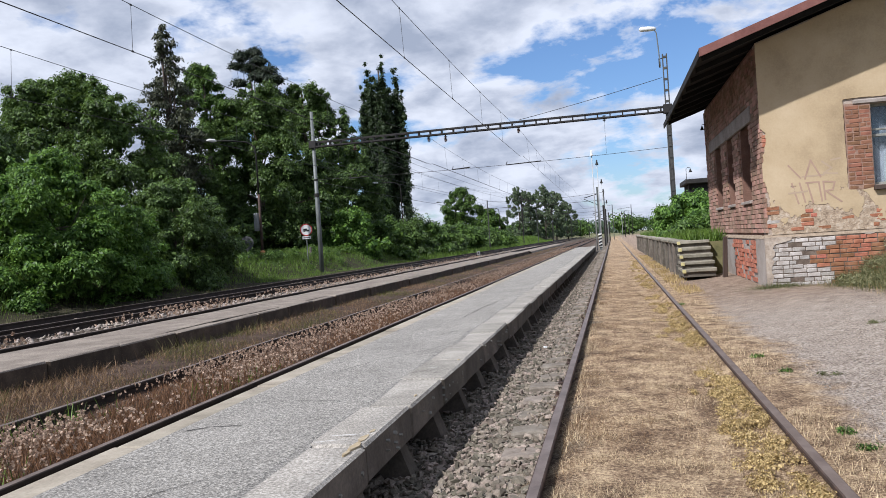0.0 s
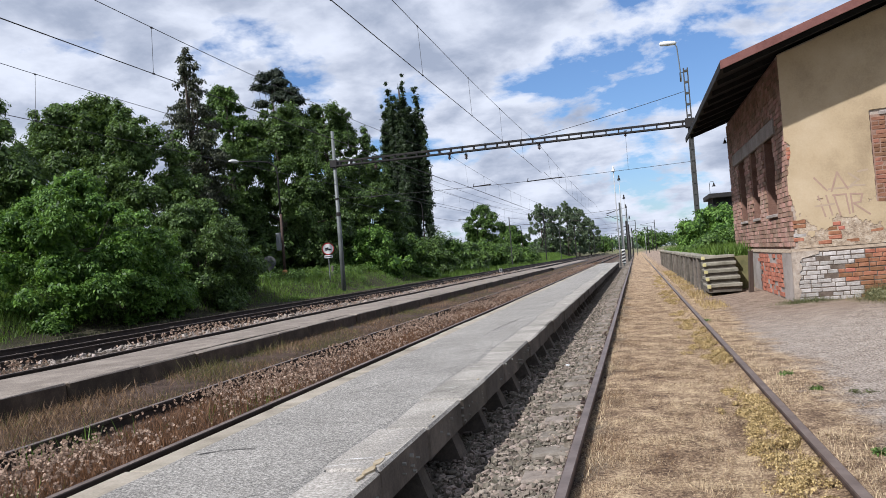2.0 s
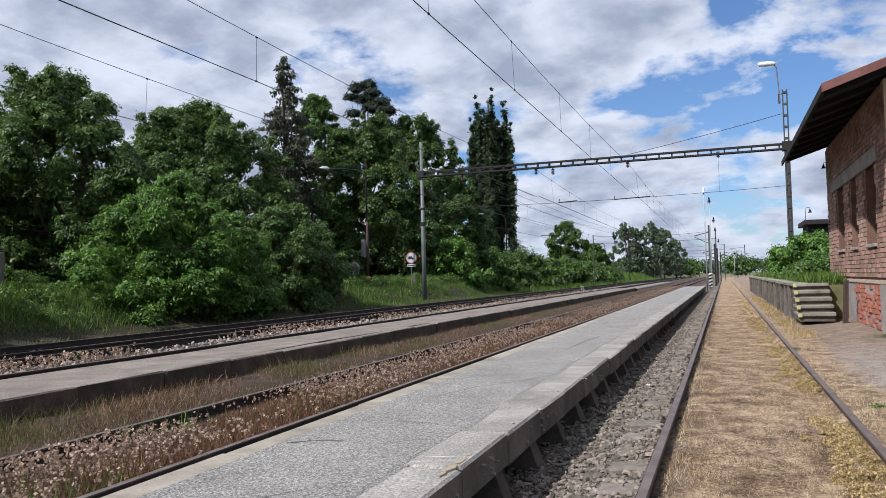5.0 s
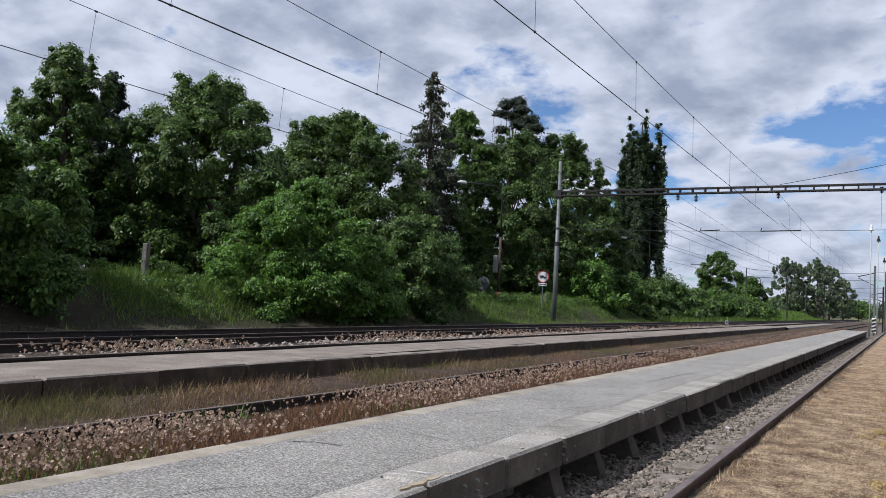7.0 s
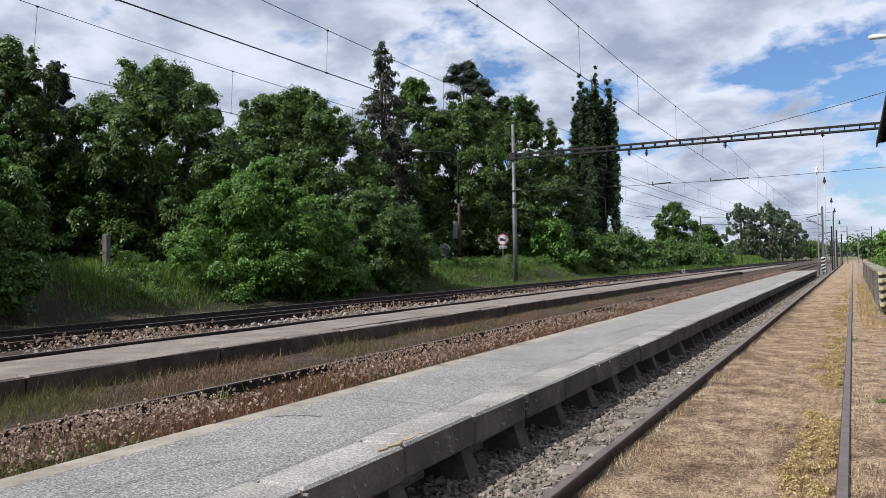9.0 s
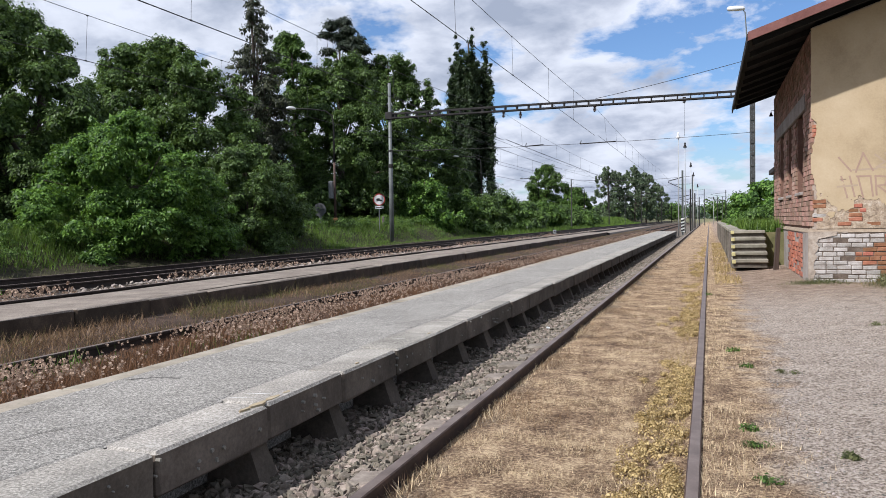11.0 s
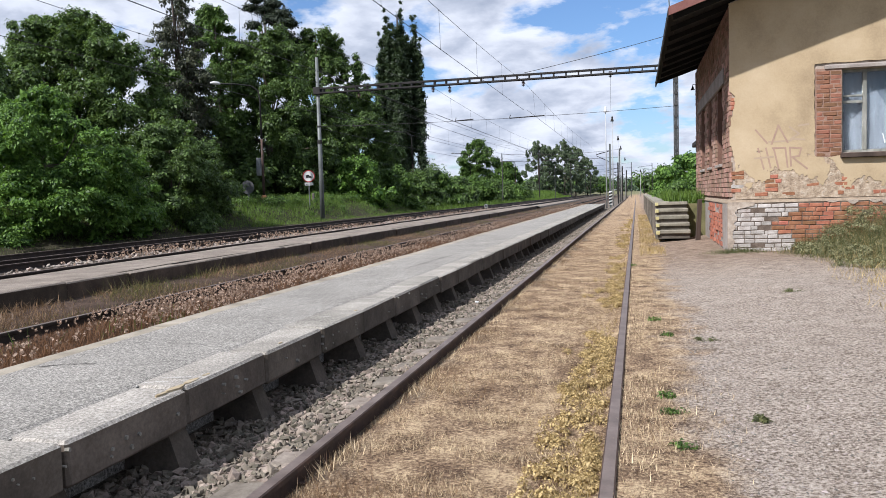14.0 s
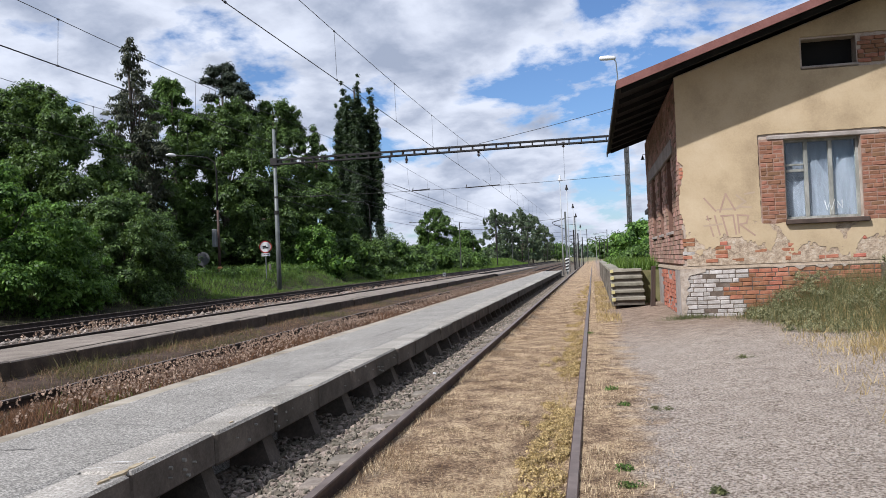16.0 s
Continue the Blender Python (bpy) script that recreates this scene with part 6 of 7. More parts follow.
def crack(pts, w, name="crack", mat=None, label="dark crack in the asphalt"):
    """A thin wandering strip on the platform deck."""
    s, prev = Shape(), None
    line_pts = []
    for (xa, ya), (xb, yb) in zip(pts, pts[1:]):
        k = max(2, int(math.hypot(xb - xa, yb - ya) / 0.06))
        line_pts += [(xa + (xb - xa) * i / k + lr.uniform(-0.008, 0.008), ya + (yb - ya) * i / k + lr.uniform(-0.012, 0.012)) for i in range(k)]
    line_pts.append(pts[-1])
    d = Vector((pts[-1][0] - pts[0][0], pts[-1][1] - pts[0][1])).normalized()
    for i, (x, y) in enumerate(line_pts):
        h = w * (0.25 + lr.random()) * min(1.0, 0.25 + 3.0 * min(i, len(line_pts) - 1 - i) / len(line_pts))
        cur = [(x - d.y * h, y + d.x * h, P1Z + 0.0125), (x + d.y * h, y - d.x * h, P1Z + 0.0125)]
        if prev:
            s.add(prev + cur, [(0, 1, 3, 2)])
        prev = cur
    put(name, s, mat or TAR, platform, label)


crack([(-3.1, 2.34), (-2.95, 2.45), (-2.72, 2.5)], 0.013)
crack([(-3.22, 3.19), (-2.75, 3.3), (-2.2, 3.2), (-2.05, 3.09)], 0.005)
crack([(-2.9, 4.3), (-2.62, 5.23), (-2.3, 5.7), (-2.0, 6.46)], 0.006)
crack([(-3.0, 6.9), (-2.4, 7.2), (-2.1, 7.9)], 0.007)
crack([(-2.5, 9.2), (-2.45, 11.0), (-2.3, 12.6)], 0.008)
crack([(-3.05, 13.5), (-2.5, 13.8), (-2.12, 13.7)], 0.009)
crack([(-2.7, 0.2), (-2.5, 1.1), (-2.2, 1.5)], 0.004)
for xa, ya, xb, yb in ((-2.06, 2.0, -1.86, 2.06), (-2.0, 2.14, -1.82, 2.2), (-1.98, 4.6, -1.86, 4.66), (-2.02, 5.9, -1.84, 5.95)):
    crack([(xa, ya), ((xa + xb) / 2, (ya + yb) / 2), (xb, yb)], 0.006, "paint_mark", WHITE, "worn white paint mark")

# ---- grasses ----
def blades(rng, x, y, z, h, w, lean, swirl=0.6):
    """Grass blades: thin triangles that lean."""
    n = len(x)
    a = rng.uniform(0, 6.28, n)
    l = lean * (0.3 + rng.random(n))
    base = np.stack([x, y, z], -1)
    side = np.stack([np.cos(a), np.sin(a), 0 * a], -1) * (w * 0.5)[:, None]
    b = a + math.pi / 2 + rng.normal(size=n) * swirl
    tip = base + np.stack([np.cos(b) * h * l, np.sin(b) * h * l, h * np.sqrt(np.maximum(0.04, 1 - np.minimum(0.97, l * l)))], -1)
    return np.stack([base - side, base + side, tip], 1)


def clumped(rng, x, y, sc, cut):
    """Keeps the places where a patchy pattern is above cut."""
    g = np.sin(x * sc + 1.7 * np.sin(y * sc * 0.8)) + np.sin(y * sc * 1.1 + 1.3 * np.sin(x * sc * 1.3)) + 0.7 * rng.normal(size=len(x))
    k = g > cut
    return x[k], y[k]


def stuff(name, verts, mat, label, sides=3):
    return tagged(new(name, cards(name, verts, mat, sides)), label, "grass", kind="stuff")


n = 300000
x, y = R.uniform(-0.7, 0.7, n), along(R, n, -1.6, 26, 2.0)
x, y = clumped(R, x, y, 7.0, -0.3)
# straw lies thick over the sleepers and thin between them
k = np.cos((y + 3.5) / 0.6 * 2 * math.pi + 0.6 * np.sin(x * 5)) + 0.75 * R.normal(size=len(x)) > -0.1
x, y = x[k], y[k]
m = len(x)
stuff("dry_grass", blades(R, x, y, land(x, y) - 0.004, R.uniform(0.015, 0.06, m), R.uniform(0.002, 0.0045, m), 1.15, 2.0), STRAW, "dry trampled straw between the siding rails")
n = 26000
x, y = 0.8 + np.abs(R.normal(size=n)) * 0.26, along(R, n, -1.6, 40, 3.0)
x, y = clumped(R, x, y, 2.4, -0.3)
m = len(x)
stuff("dry_grass", blades(R, x, y, land(x, y) - 0.004, R.uniform(0.015, 0.07, m), R.uniform(0.003, 0.006, m), 0.9), STRAW, "dry straw at the edge of the gravel path")
n = 9000
x, y = 0.68 - np.abs(R.normal(size=n)) * 0.1, along(R, n, -1.0, 45, 3.0)
x, y = clumped(R, x, y, 4.0, 0.2)
m = len(x)
stuff("yellow_weeds", blades(R, x, y, land(x, y) - 0.004, R.uniform(0.02, 0.075, m), R.uniform(0.003, 0.006, m), 0.9), YELLOW_WEED, "yellowing weeds tufted along the siding rail")
n = 6000
x, y = -0.68 + np.abs(R.normal(size=n)) * 0.06, along(R, n, -1.0, 40, 3.0)
x, y = clumped(R, x, y, 4.0, 0.4)
m = len(x)
stuff("yellow_weeds", blades(R, x, y, land(x, y) - 0.004, R.uniform(0.03, 0.11, m), R.uniform(0.003, 0.007, m), 0.7), STRAW, "dry weeds along the inner side of a rail")
tuft = []
for i in range(340):
    tx, ty = 0.68 - abs(float(R.normal())) * 0.15, float(along(R, 1, -1.2, 38, 3.0)[0])
    if math.sin(ty * 1.7) + math.sin(ty * 0.63 + 1) > -0.85:
        tuft.append((tx, ty, float(land(np.array(tx), np.array(ty))) + 0.02, R.uniform(0.03, 0.11), R.uniform(0.05, 0.16), R.uniform(0.025, 0.06)))
stuff("yellow_weeds", leaf_cloud(R, tuft, 70000, 0.0085, 0, 0.15, 0.2, 0), YELLOW_WEED, "yellow flowering weeds matted along the siding rail", 4)
n = 120000
x, y = np.where(R.random(n) < 0.5, -0.68 + np.abs(R.normal(size=n)) * 0.22, R.uniform(-0.7, 0.7, n)), along(R, n, -1.6, 30, 2.0)
x, y = clumped(R, x, y, 2.6, 0.1)
m = len(x)
stuff("brown_grass", blades(R, x, y, land(x, y) - 0.004, R.uniform(0.02, 0.07, m), R.uniform(0.002, 0.0045, m), 1.0, 2.0), BROWN_GRASS, "withered brown grass between the siding rails")
n = 7000
x, y = -0.8 - np.abs(R.normal(size=n)) * 0.14, along(R, n, -1.4, 30, 3.0)
x, y = clumped(R, x, y, 3.0, 0.1)
m = len(x)
stuff("dry_grass", blades(R, x, y, land(x, y) - 0.004, R.uniform(0.02, 0.08, m), R.uniform(0.002, 0.005, m), 1.1, 2.0), STRAW, "dry straw strewn on the ballast beside the rail")
# weeds on the station track
n = 90000
x, y = R.uniform(-5.5, -4.12, n), along(R, n, -2.5, 100, 6.0)
m = len(x)
hh = R.uniform(0.05, 0.24, m) * (0.75 + 0.25 * np.sin(y * 0.9 + x * 2)) * np.interp(x, [-5.5, -5.25, -4.8], [0.45, 0.6, 1.0]) * np.interp(y, [4, 14, 35], [1.0, 0.75, 0.45])
stuff("red_weeds", blades(R, x, y, land(x, y) - 0.01, hh, R.uniform(0.005, 0.012, m), 0.65, 1.5), RED_WEED, "reddish dry weeds filling the station track")
n = 100000
x, y = R.uniform(-7.12, -5.65, n), along(R, n, -2.5, 100, 6.0)
x, y = clumped(R, x, y, 2.0, -0.9)
m = len(x)
thin = np.interp(y, [4, 14, 35], [1.0, 0.8, 0.5]) * np.interp(x, [-7.1, -6.6, -5.9, -5.65], [1.3, 1.0, 0.7, 0.35])
kk = np.sin(x * 3.1 + y * 1.1) + np.sin(y * 0.73) + 0.9 * R.normal(size=m) > 0.35
stuff("track_weeds", blades(R, x[kk], y[kk], land(x[kk], y[kk]) - 0.01, thin[kk] * R.uniform(0.04, 0.22, kk.sum()) * np.where(R.random(kk.sum()) < 0.15, 1.5, 0.75), R.uniform(0.005, 0.011, kk.sum()), 0.75, 1.5), TRACK_GREEN, "dull green weeds along the low platform")
stuff("track_weeds", blades(R, x[~kk], y[~kk], land(x[~kk], y[~kk]) - 0.01, thin[~kk] * R.uniform(0.03, 0.17, (~kk).sum()), R.uniform(0.005, 0.011, (~kk).sum()), 0.8, 1.5), BROWN_GRASS, "brown dry weeds along the low platform")
n = 3500
x, y = R.uniform(-5.5, -4.2, n), along(R, n, -1.5, 7, 2.0)
x, y = clumped(R, x, y, 1.5, 0.9)
m = len(x)
stuff("green_tufts", blades(R, x, y, land(x, y) - 0.01, R.uniform(0.1, 0.3, m), R.uniform(0.008, 0.016, m), 0.5), GRASS, "fresh green tufts in the station track")


def seed_heads(x, y, z, size, per=5):
    n = len(x)
    c = np.repeat(np.stack([x, y, z], -1), per, 0) + R.normal(size=(n * per, 3)) * np.repeat(size, per)[:, None] * np.array([0.35, 0.35, 0.5])
    a = R.normal(size=(n * per, 3))
    a /= np.linalg.norm(a, axis=1, keepdims=True)
    b = np.cross(a, R.normal(size=(n * per, 3)))
    b /= np.linalg.norm(b, axis=1, keepdims=True)
    s = np.repeat(size, per)[:, None] * 0.7
    return np.stack([c - a * s, c + b * s, c + a * s, c - b * s], 1)


n = 13000
x, y = -5.5 + 1.38 * R.random(n) ** 1.15, along(R, n, -2.5, 80, 6.0)
x, y = clumped(R, x, y, 1.2, -0.7)
stuff("seed_heads", seed_heads(x, y, land(x, y) + R.uniform(0.1, 0.25, len(x)) * np.interp(x, [-5.5, -5.2, -4.8], [0.6, 0.75, 1.0]), R.uniform(0.01, 0.022, len(x))), SEED, "pale fluffy seed heads above the weeds", 4)
n = 3200
x, y = R.uniform(-11.0, -9.3, n), along(R, n, 5, 60, 10.0)
x, y = clumped(R, x, y, 0.8, -0.2)
stuff("seed_heads", seed_heads(x, y, land(x, y) + R.uniform(0.05, 0.2, len(x)), R.uniform(0.018, 0.038, len(x))), SEED, "pale seed heads on the main line ballast", 4)
# the bank
n = 150000
x, y = -14.4 - 5.6 * R.random(n) ** 0.8, along(R, n, -6, 75, 12.0)
k = (x < -15.5 - 0.5 * R.random(n)) | ((y > 30) & (x < -14.9))
# near end left bare, so that the dark soil stands in for tree shade
k &= (y > 11.5 + 0.6 * R.normal(size=n)) | (x < -17.5)
x, y = x[k], y[k]
m = len(x)
hh = R.uniform(0.12, 0.5, m) * np.interp(x, [-19, -16.5, -14.4], [1.25, 1.0, 0.4]) * (0.7 + 0.4 * np.sin(x * 1.3 + y * 0.7) * np.sin(y * 0.45))
stuff("bank_grass", blades(R, x, y, land(x, y) - 0.02, np.maximum(0.06, hh), R.uniform(0.012, 0.03, m), 0.55), GRASS, "tall green grass on the bank")
n = 5000
x, y = -13.8 - 1.3 * R.random(n), along(R, n, -6, 75, 12.0)
m = len(x)
stuff("bank_grass", blades(R, x, y, land(x, y) - 0.02, R.uniform(0.05, 0.25, m), R.uniform(0.01, 0.02, m), 0.7), GRASS_DULL, "dull dry grass at the foot of the bank")
n = 40000
x, y = -14.0 - 8.0 * R.random(n), R.uniform(60, 190, n)
m = len(x)
stuff("bank_grass", blades(R, x, y, land(x, y) - 0.02, R.uniform(0.2, 0.6, m), R.uniform(0.04, 0.09, m), 0.5), GRASS, "grass along the distant bank")
herb = []
for i in range(260):
    hx = -15.9 - 2.9 * float(R.random()) ** 0.7
    hy = float(along(R, 1, 11.0, 60, 12.0)[0])
    herb.append((hx, hy, float(land(np.array(hx), np.array(hy))) + float(R.uniform(0.1, 0.42)), 0.22, 0.3, 0.16))
stuff("bank_herbs", leaf_cloud(R, herb, 34000, 0.034, 0, 0.1, 0.3, 0), LEAF_MID, "leafy green herbs among the grass of the bank", 4)
# tall grass by the shed
n = 80000
x, y = 3.1 + 6.5 * R.random(n), 13.75 - 6.4 * R.random(n) ** 1.25
k = (x - 3.2) > np.abs(13.2 - y) * 0.12 + R.random(n) * 1.1
x, y = x[k], y[k]
m = len(x)
hh = R.uniform(0.15, 0.85, m) * np.interp(x, [3.2, 4.2, 5.2, 9], [0.22, 0.7, 1.4, 1.6]) * np.interp(y, [7.3, 9.5, 11.5, 13.7], [0.15, 0.35, 0.8, 1.0])
kk = R.random(m) < np.interp(y, [7.3, 11, 13], [0.35, 0.7, 0.9])
ww = R.uniform(0.003, 0.007, m)
stuff("tall_grass", blades(R, x[kk], y[kk], land(x[kk], y[kk]) - 0.02, hh[kk], ww[kk], 0.55), GRASS_DULL, "tall dull green grass against the shed wall")
stuff("tall_grass", blades(R, x[~kk], y[~kk], land(x[~kk], y[~kk]) - 0.02, hh[~kk] * 0.9, ww[~kk], 0.6), YELLOW_WEED, "dry yellow stalks among the tall grass")
shrub = []
for i in range(330):
    sx_, sy_ = 3.75 + 5.0 * float(R.random()), 13.65 - 4.0 * float(R.random()) ** 1.3
    hgt = float(np.interp(sx_, [3.75, 4.3, 5.2, 8.5], [0.1, 0.45, 0.95, 1.15])) * float(np.interp(sy_, [9.6, 11.6, 13.3], [0.12, 0.6, 1.0])) * (0.8 + 0.25 * math.sin(sx_ * 4.1 + sy_))
    shrub.append((sx_, sy_, 0.1 + hgt * float(R.uniform(0.15, 1.0)), 0.15, 0.15, 0.13))
stuff("leafy_weeds", leaf_cloud(R, shrub, 95000, 0.014, 0.1, 0.1, 0.25, 0), WEED_GREY, "grey-green leafy weeds heaped against the shed wall", 4)
n = 70000
x, y = 2.6 + 5.5 * R.random(n) ** 0.8, 3.0 + 8.0 * R.random(n)
k = (x - 2.9) > R.random(n) * 1.6 + 0.1 * (y - 5)
x, y = clumped(R, x[k], y[k], 1.4, -0.2)
m = len(x)
stuff("short_grass", blades(R, x, y, land(x, y) - 0.01, R.uniform(0.03, 0.2, m), R.uniform(0.005, 0.011, m), 0.7), YELLOW_WEED, "short yellowing grass beside the path")
x, y = 2.7 + R.normal(size=1500) * 0.25, 13.6 + R.normal(size=1500) * 0.16
stuff("wall_weeds", blades(R, x, y, land(x, y) - 0.01, R.uniform(0.03, 0.15, 1500), R.uniform(0.004, 0.009, 1500), 0.8), GRASS_DULL, "small weeds at the shed corner")
n = 9000
x, y = 0.95 + 0.5 * R.random(n), R.uniform(14, 40, n)
x, y = clumped(R, x, y, 1.5, -0.2)
m = len(x)
stuff("yellow_weeds", blades(R, x, y, land(x, y) - 0.01, R.uniform(0.03, 0.14, m), R.uniform(0.008, 0.016, m), 0.8), YELLOW_WEED, "yellow grass below the loading ramp")
n = 16000
x, y = R.uniform(1.65, 2.6, n), R.uniform(19.6, 23, n)
x2, y2 = R.uniform(1.65, 7.3, n), R.uniform(23, 57, n)
x, y = np.concatenate([x[:3000], x2]), np.concatenate([y[:3000], y2])
m = len(x)
stuff("ramp_grass", blades(R, x, y, np.full(m, RZ - 0.07), R.uniform(0.1, 0.45, m), R.uniform(0.012, 0.03, m), 0.5), GRASS, "green grass growing on the loading ramp")


def weed(x, y, r, mat, seed, label, n=160, up=0.05):
    rng = np.random.default_rng(seed)
    r *= 0.55
    lob = [(rng.normal() * r * 0.5, rng.normal() * r * 0.4, up, r * 0.6, r * 0.5, up) for _ in range(5)]
    t = thing("weed", (x, y, float(land(np.array(x), np.array(y)))), label, "weed", "weeds by the siding")
    put("leaves", cards("leaves", leaf_cloud(rng, lob, n, 0.011, 0, 0.1, 0.1, 0), mat), None, t)


for i, (x, y, r, mt) in enumerate(((1.05, 6.0, 0.12, LEAF_BRIGHT), (1.12, 5.1, 0.08, LEAF_MID), (1.45, 4.9, 0.16, GRASS_DULL), (1.07, 2.95, 0.1, LEAF_MID), (1.08, 2.55, 0.1, LEAF_MID), (1.09, 1.9, 0.12, LEAF_MID), (2.6, 7.6, 0.18, GRASS_DULL), (1.56, 2.4, 0.08, GRASS_DULL), (1.1, 0.9, 0.1, LEAF_MID), (0.82, 12.0, 0.12, LEAF_MID), (-10.6, 8.2, 0.3, LEAF_BRIGHT))):
    weed(x, y, r, mt, 200 + i, "low green weed rosette in the gravel" if mt != GRASS_DULL else "withered weed flat on the gravel path", up=0.014 if x > -5 else 0.12)

# ---- bricks of the shed, and its marks ----
BL = {}


def brick_mesh(length, mat, k):
    key = (round(length, 2), mat.name, k)
    if key not in BL:
        BL[key] = Shape().chamfer((0, 0, 0), (length, 0.05, 0.072), 0.01, 0, 0.005, random.Random(hash((round(length * 100), k)) % 999)).mesh("brick", mat)
    return BL[key]


br = random.Random(77)


def lay(x0, x1, z0, z1, front, pick, keep_p=1.0, cond=None):
    """Courses of bricks on the gable face between x0, x1 and z0, z1."""
    row, z = 0, z0
    while z + 0.074 <= z1 + 1e-6:
        x = x0 - (0.12 if row % 2 else 0)
        while x < x1 - 0.03:
            ln = br.choice((0.23, 0.23, 0.11, 0.23, 0.17))
            a, b = max(x, x0), min(x + ln, x1)
            if b - a > 0.05 and (cond is None or cond((a + b) / 2, z)):
                if br.random() < keep_p:
                    ob = put("brick", brick_mesh(b - a, pick((a + b) / 2, z), br.randrange(2)), None, shed)
                    ob.matrix_basis = SO @ pose(a, front + br.uniform(-0.005, 0.003), z + br.uniform(-0.004, 0.004), 0, br.uniform(-0.8, 0.8), br.uniform(-1.2, 1.2))
            x += ln + 0.011
        z += 0.083
        row += 1


shed_part("gable_plinth", Shape().box((BX0 - 0.02, BY0 - 0.026, 0.0), (BX1, BY0 + 0.028, 0.978)), surface("sooty_mortar", [(0.05, 0.036, 0.027), (0.13, 0.098, 0.075), (0.26, 0.21, 0.17)], 4, 45, 0.98, 0, 0.7, 0.015))
shed_part("side_plinth", Shape().box((BX0 - 0.03, BY0 - 0.012, 0.0), (BX0 + 0.028, 15.1, 0.978)).box((BX0 - 0.012, 15.1, 0.0), (BX0 + 0.028, BY1, 0.978)), RENDER_GREY, "grey rendered plinth")
white_at = lambda x, z: BRICK_WHITE if x < 3.65 + 0.25 * math.sin(z * 9) else BRICK
hole = lambda x, z: not (3.0 < x < 3.2 and 0.75 < z < 0.86) and not (3.25 < x < 3.42 and 0.56 < z < 0.68)
lay(BX0 + 0.02, 6.2, 0.05, 0.97, BY0 - 0.036, white_at, 0.97, hole)
lay(WIN[0] - 0.44, WIN[0] - 0.01, WIN[2] - 0.06, WIN[3] + 0.01, BY0 + 0.0, lambda x, z: BRICK_DARK)
lay(WIN[1] + 0.01, WIN[1] + 0.44, WIN[2] - 0.06, WIN[3] + 0.01, BY0 + 0.0, lambda x, z: BRICK_DARK)
lay(VENT[1] + 0.02, VENT[1] + 0.52, VENT[2], VENT[3] + 0.02, BY0 + 0.0, lambda x, z: BRICK_DARK)
lay(BX0 + 0.03, 6.0, 1.1, 1.75, BY0 + 0.003, lambda x, z: BRICK if br.random() < 0.9 else BRICK_WHITE, 0.42, lambda x, z: not plastered(x, z + 0.04) and fnoise(x, z, 1.6, 8.2) > -0.12)
lay(BX0 + 0.02, BX0 + 0.17, 1.75, 3.2, BY0 + 0.014, lambda x, z: BRICK, 0.85, lambda x, z: not plastered(x, z + 0.04))
# brickwork of the track side: courses joined into one skin
sk = Shape()
row, z = 0, 1.1
while z < roof_z(BX0) - 0.25:
    y = BY0 + 0.02 - (0.14 if row % 2 else 0)
    while y < BY1:
        ln = br.choice((0.28, 0.28, 0.14))
        a, b = max(y, BY0 + 0.015), min(y + ln, BY1)
        inside = any(a < s1 and b > s0 and z + 0.084 > SLIT_Z[0] - 0.07 and z < SLIT_Z[1] for s0, s1 in SLITS)
        band = 14.95 < (a + b) / 2 < 21.95 and z + 0.084 > 3.37 and z < 3.71
        if b - a > 0.04 and not inside and not band:
            o = br.uniform(-0.008, 0.006)
            sk.box((BX0 + o, a, z), (BX0 + 0.05, b, z + 0.084), 0, 0.003, br)
        y += ln + 0.013
    z += 0.097
    row += 1
SIDE_SKIN = surface("sooty_side_brick", [(0.19, 0.115, 0.085), (0.33, 0.2, 0.145), (0.47, 0.34, 0.265)], 1.2, 40, 0.95, 0, 0.5, 0.01, per="island", spread=0.35)
tagged(shed_part("side_brickwork", sk, SIDE_SKIN, "red brick courses of the track side"), kind="stuff")
sk = Shape()
for row in range(9):
    y = 15.15 - (0.14 if row % 2 else 0)
    z = 0.08 + row * 0.097
    while y < 18.0:
        ln = br.choice((0.28, 0.28, 0.14))
        if br.random() < 0.88 and y > 15.1:
            o = br.uniform(-0.05, -0.02)
            sk.box((BX0 + o, y, z), (BX0 + 0.02, y + ln, z + 0.082), 0, 0.006, br)
        y += ln + 0.015
    z += 0.097
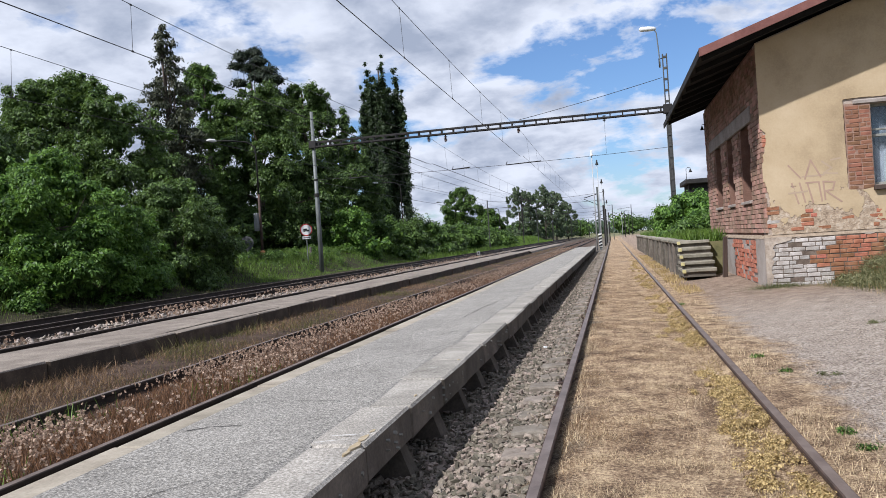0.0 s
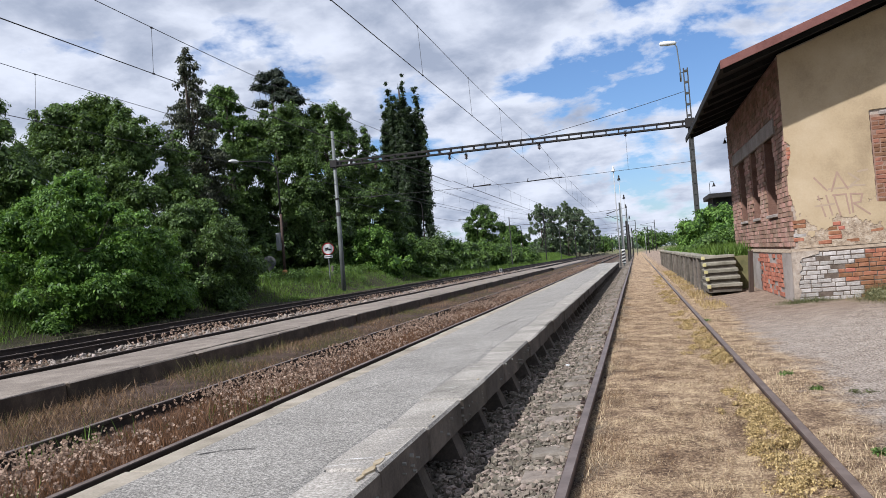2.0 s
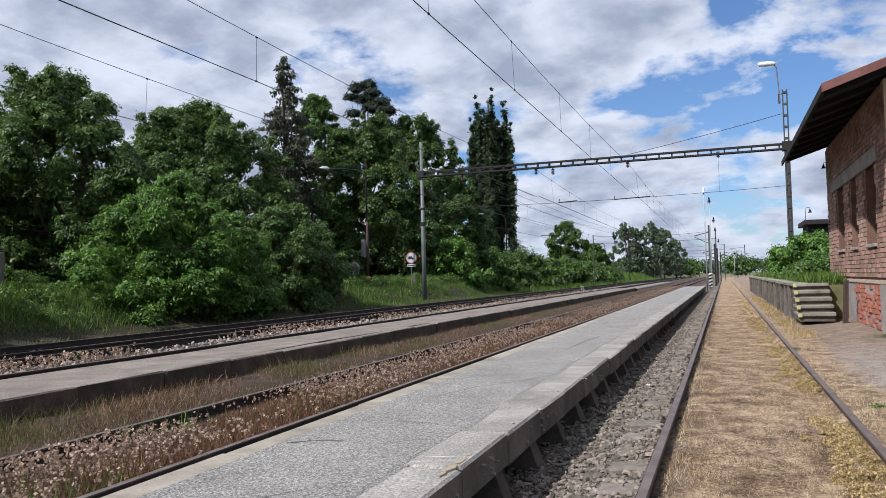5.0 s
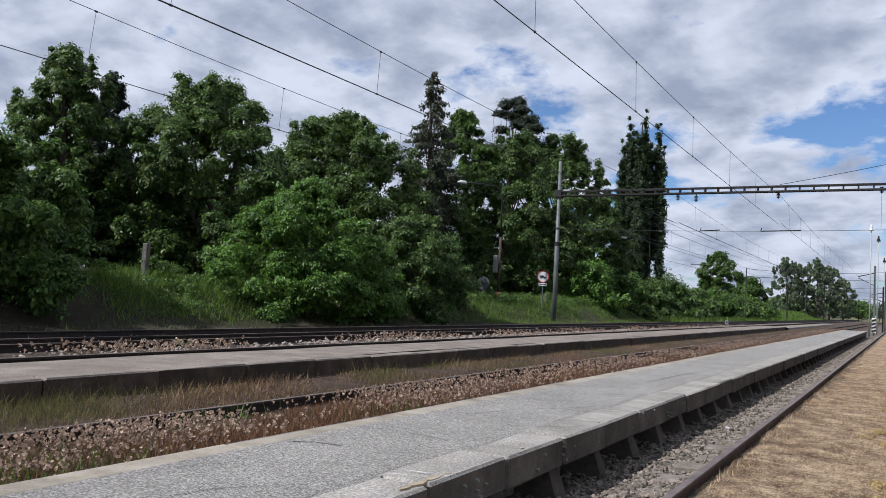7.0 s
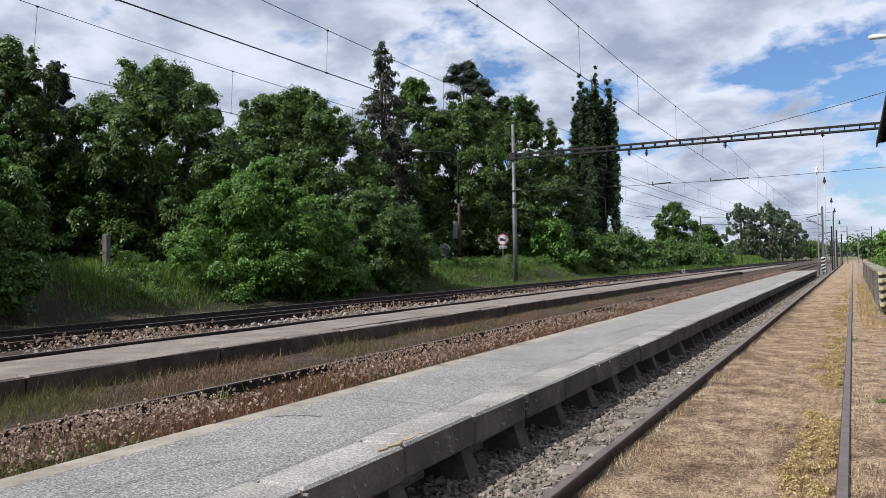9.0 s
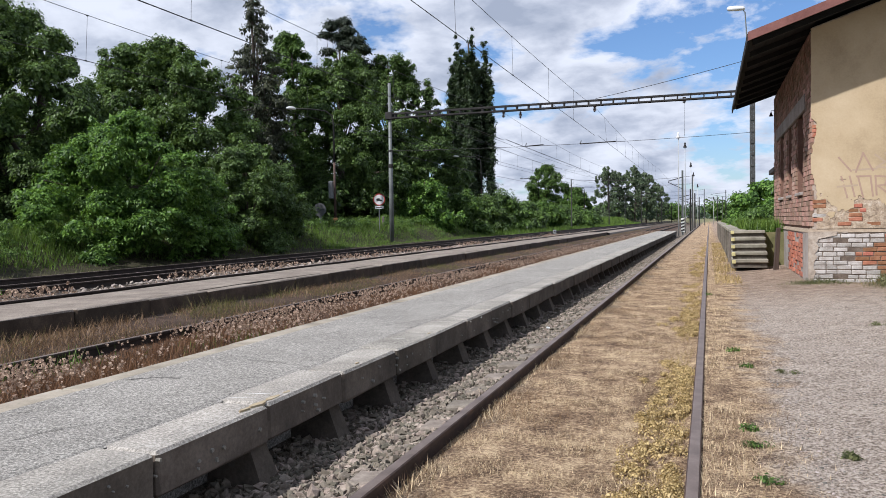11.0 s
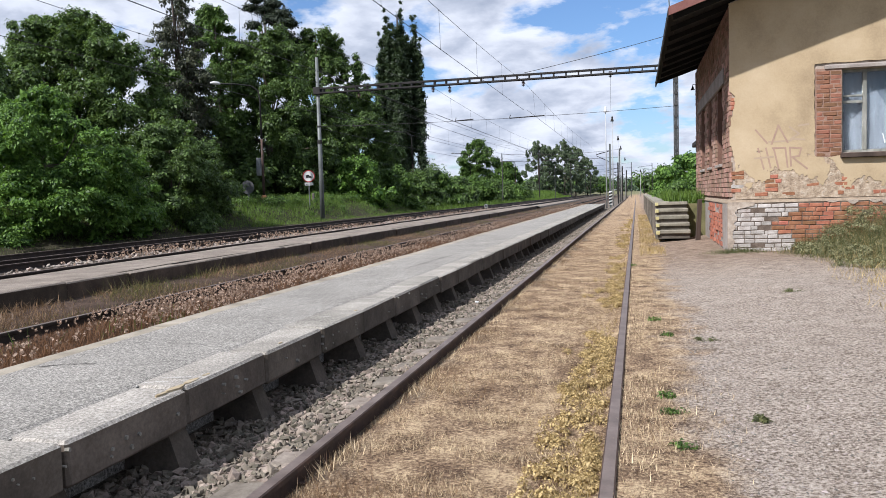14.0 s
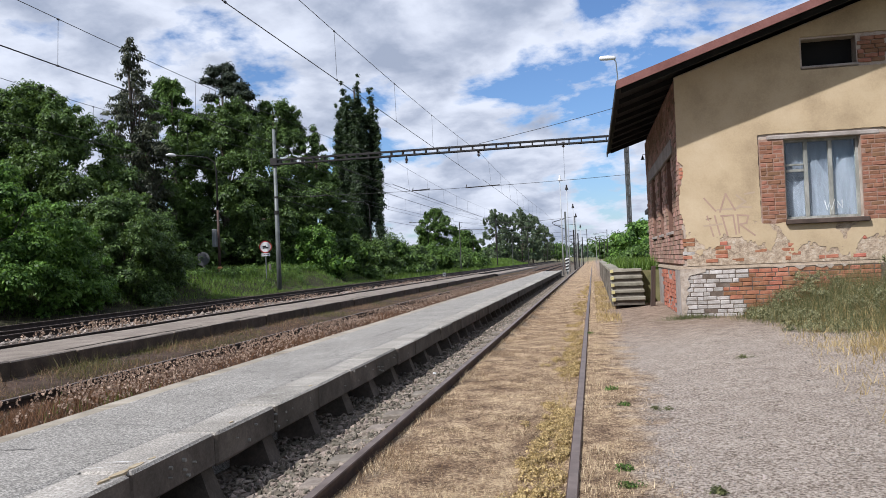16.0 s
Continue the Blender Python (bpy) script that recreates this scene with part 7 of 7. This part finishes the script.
tagged(shed_part("broken_plinth_bricks", sk, BRICK, "broken red bricks in the plinth"), kind="stuff")
# sprayed strokes on the plaster
SPRAY = surface("faded_pink_spray", [(0.33, 0.215, 0.17), (0.42, 0.3, 0.215)], 8, 60, 0.9, 0, 0)
SPRAY_GREY = surface("faded_grey_spray", [(0.38, 0.29, 0.215), (0.45, 0.345, 0.24)], 8, 60, 0.9, 0, 0)


def stroke(pts, mat, w=0.018):
    s = Shape()
    for k, ((xa, za), (xb, zb)) in enumerate(zip(pts, pts[1:])):
        y, y_b = (BY0 + 0.006 * fnoise(u, z, 1.5, 2.0) - 0.0018 - 0.0004 * k for u, z in ((xa, za), (xb, zb)))
        d = Vector((xb - xa, 0, zb - za)).normalized()
        nn = Vector((-d.z, 0, d.x)) * w
        s.add([(xa + nn.x - d.x * w, y, za + nn.z - d.z * w), (xa - nn.x - d.x * w, y, za - nn.z - d.z * w), (xb - nn.x + d.x * w, y_b, zb - nn.z + d.z * w), (xb + nn.x + d.x * w, y_b, zb + nn.z + d.z * w)], [(0, 1, 2, 3)])
    shed_part("spray_stroke", s, mat, "faded spray-painted scrawl")


for pts, mt in (([(3.1, 2.35), (3.3, 2.1)], SPRAY), ([(3.38, 2.08), (3.5, 2.42), (3.66, 2.1)], SPRAY), ([(3.34, 2.12), (3.72, 2.13)], SPRAY_GREY), ([(3.7, 2.38), (3.86, 2.25), (3.72, 2.16), (3.95, 2.14)], SPRAY_GREY), ([(3.86, 2.4), (4.02, 2.42)], SPRAY_GREY),
                ([(3.14, 2.0), (3.24, 1.62)], SPRAY), ([(3.28, 2.0), (3.36, 1.64)], SPRAY), ([(3.08, 1.82), (3.4, 1.84)], SPRAY_GREY), ([(3.42, 1.98), (3.5, 1.62)], SPRAY), ([(3.4, 2.0), (3.62, 2.0), (3.66, 1.64)], SPRAY), ([(3.72, 1.66), (3.7, 2.0), (3.9, 1.98), (3.86, 1.84), (3.74, 1.82), (4.0, 1.6)], SPRAY)):
    stroke(pts, mt, 0.016)
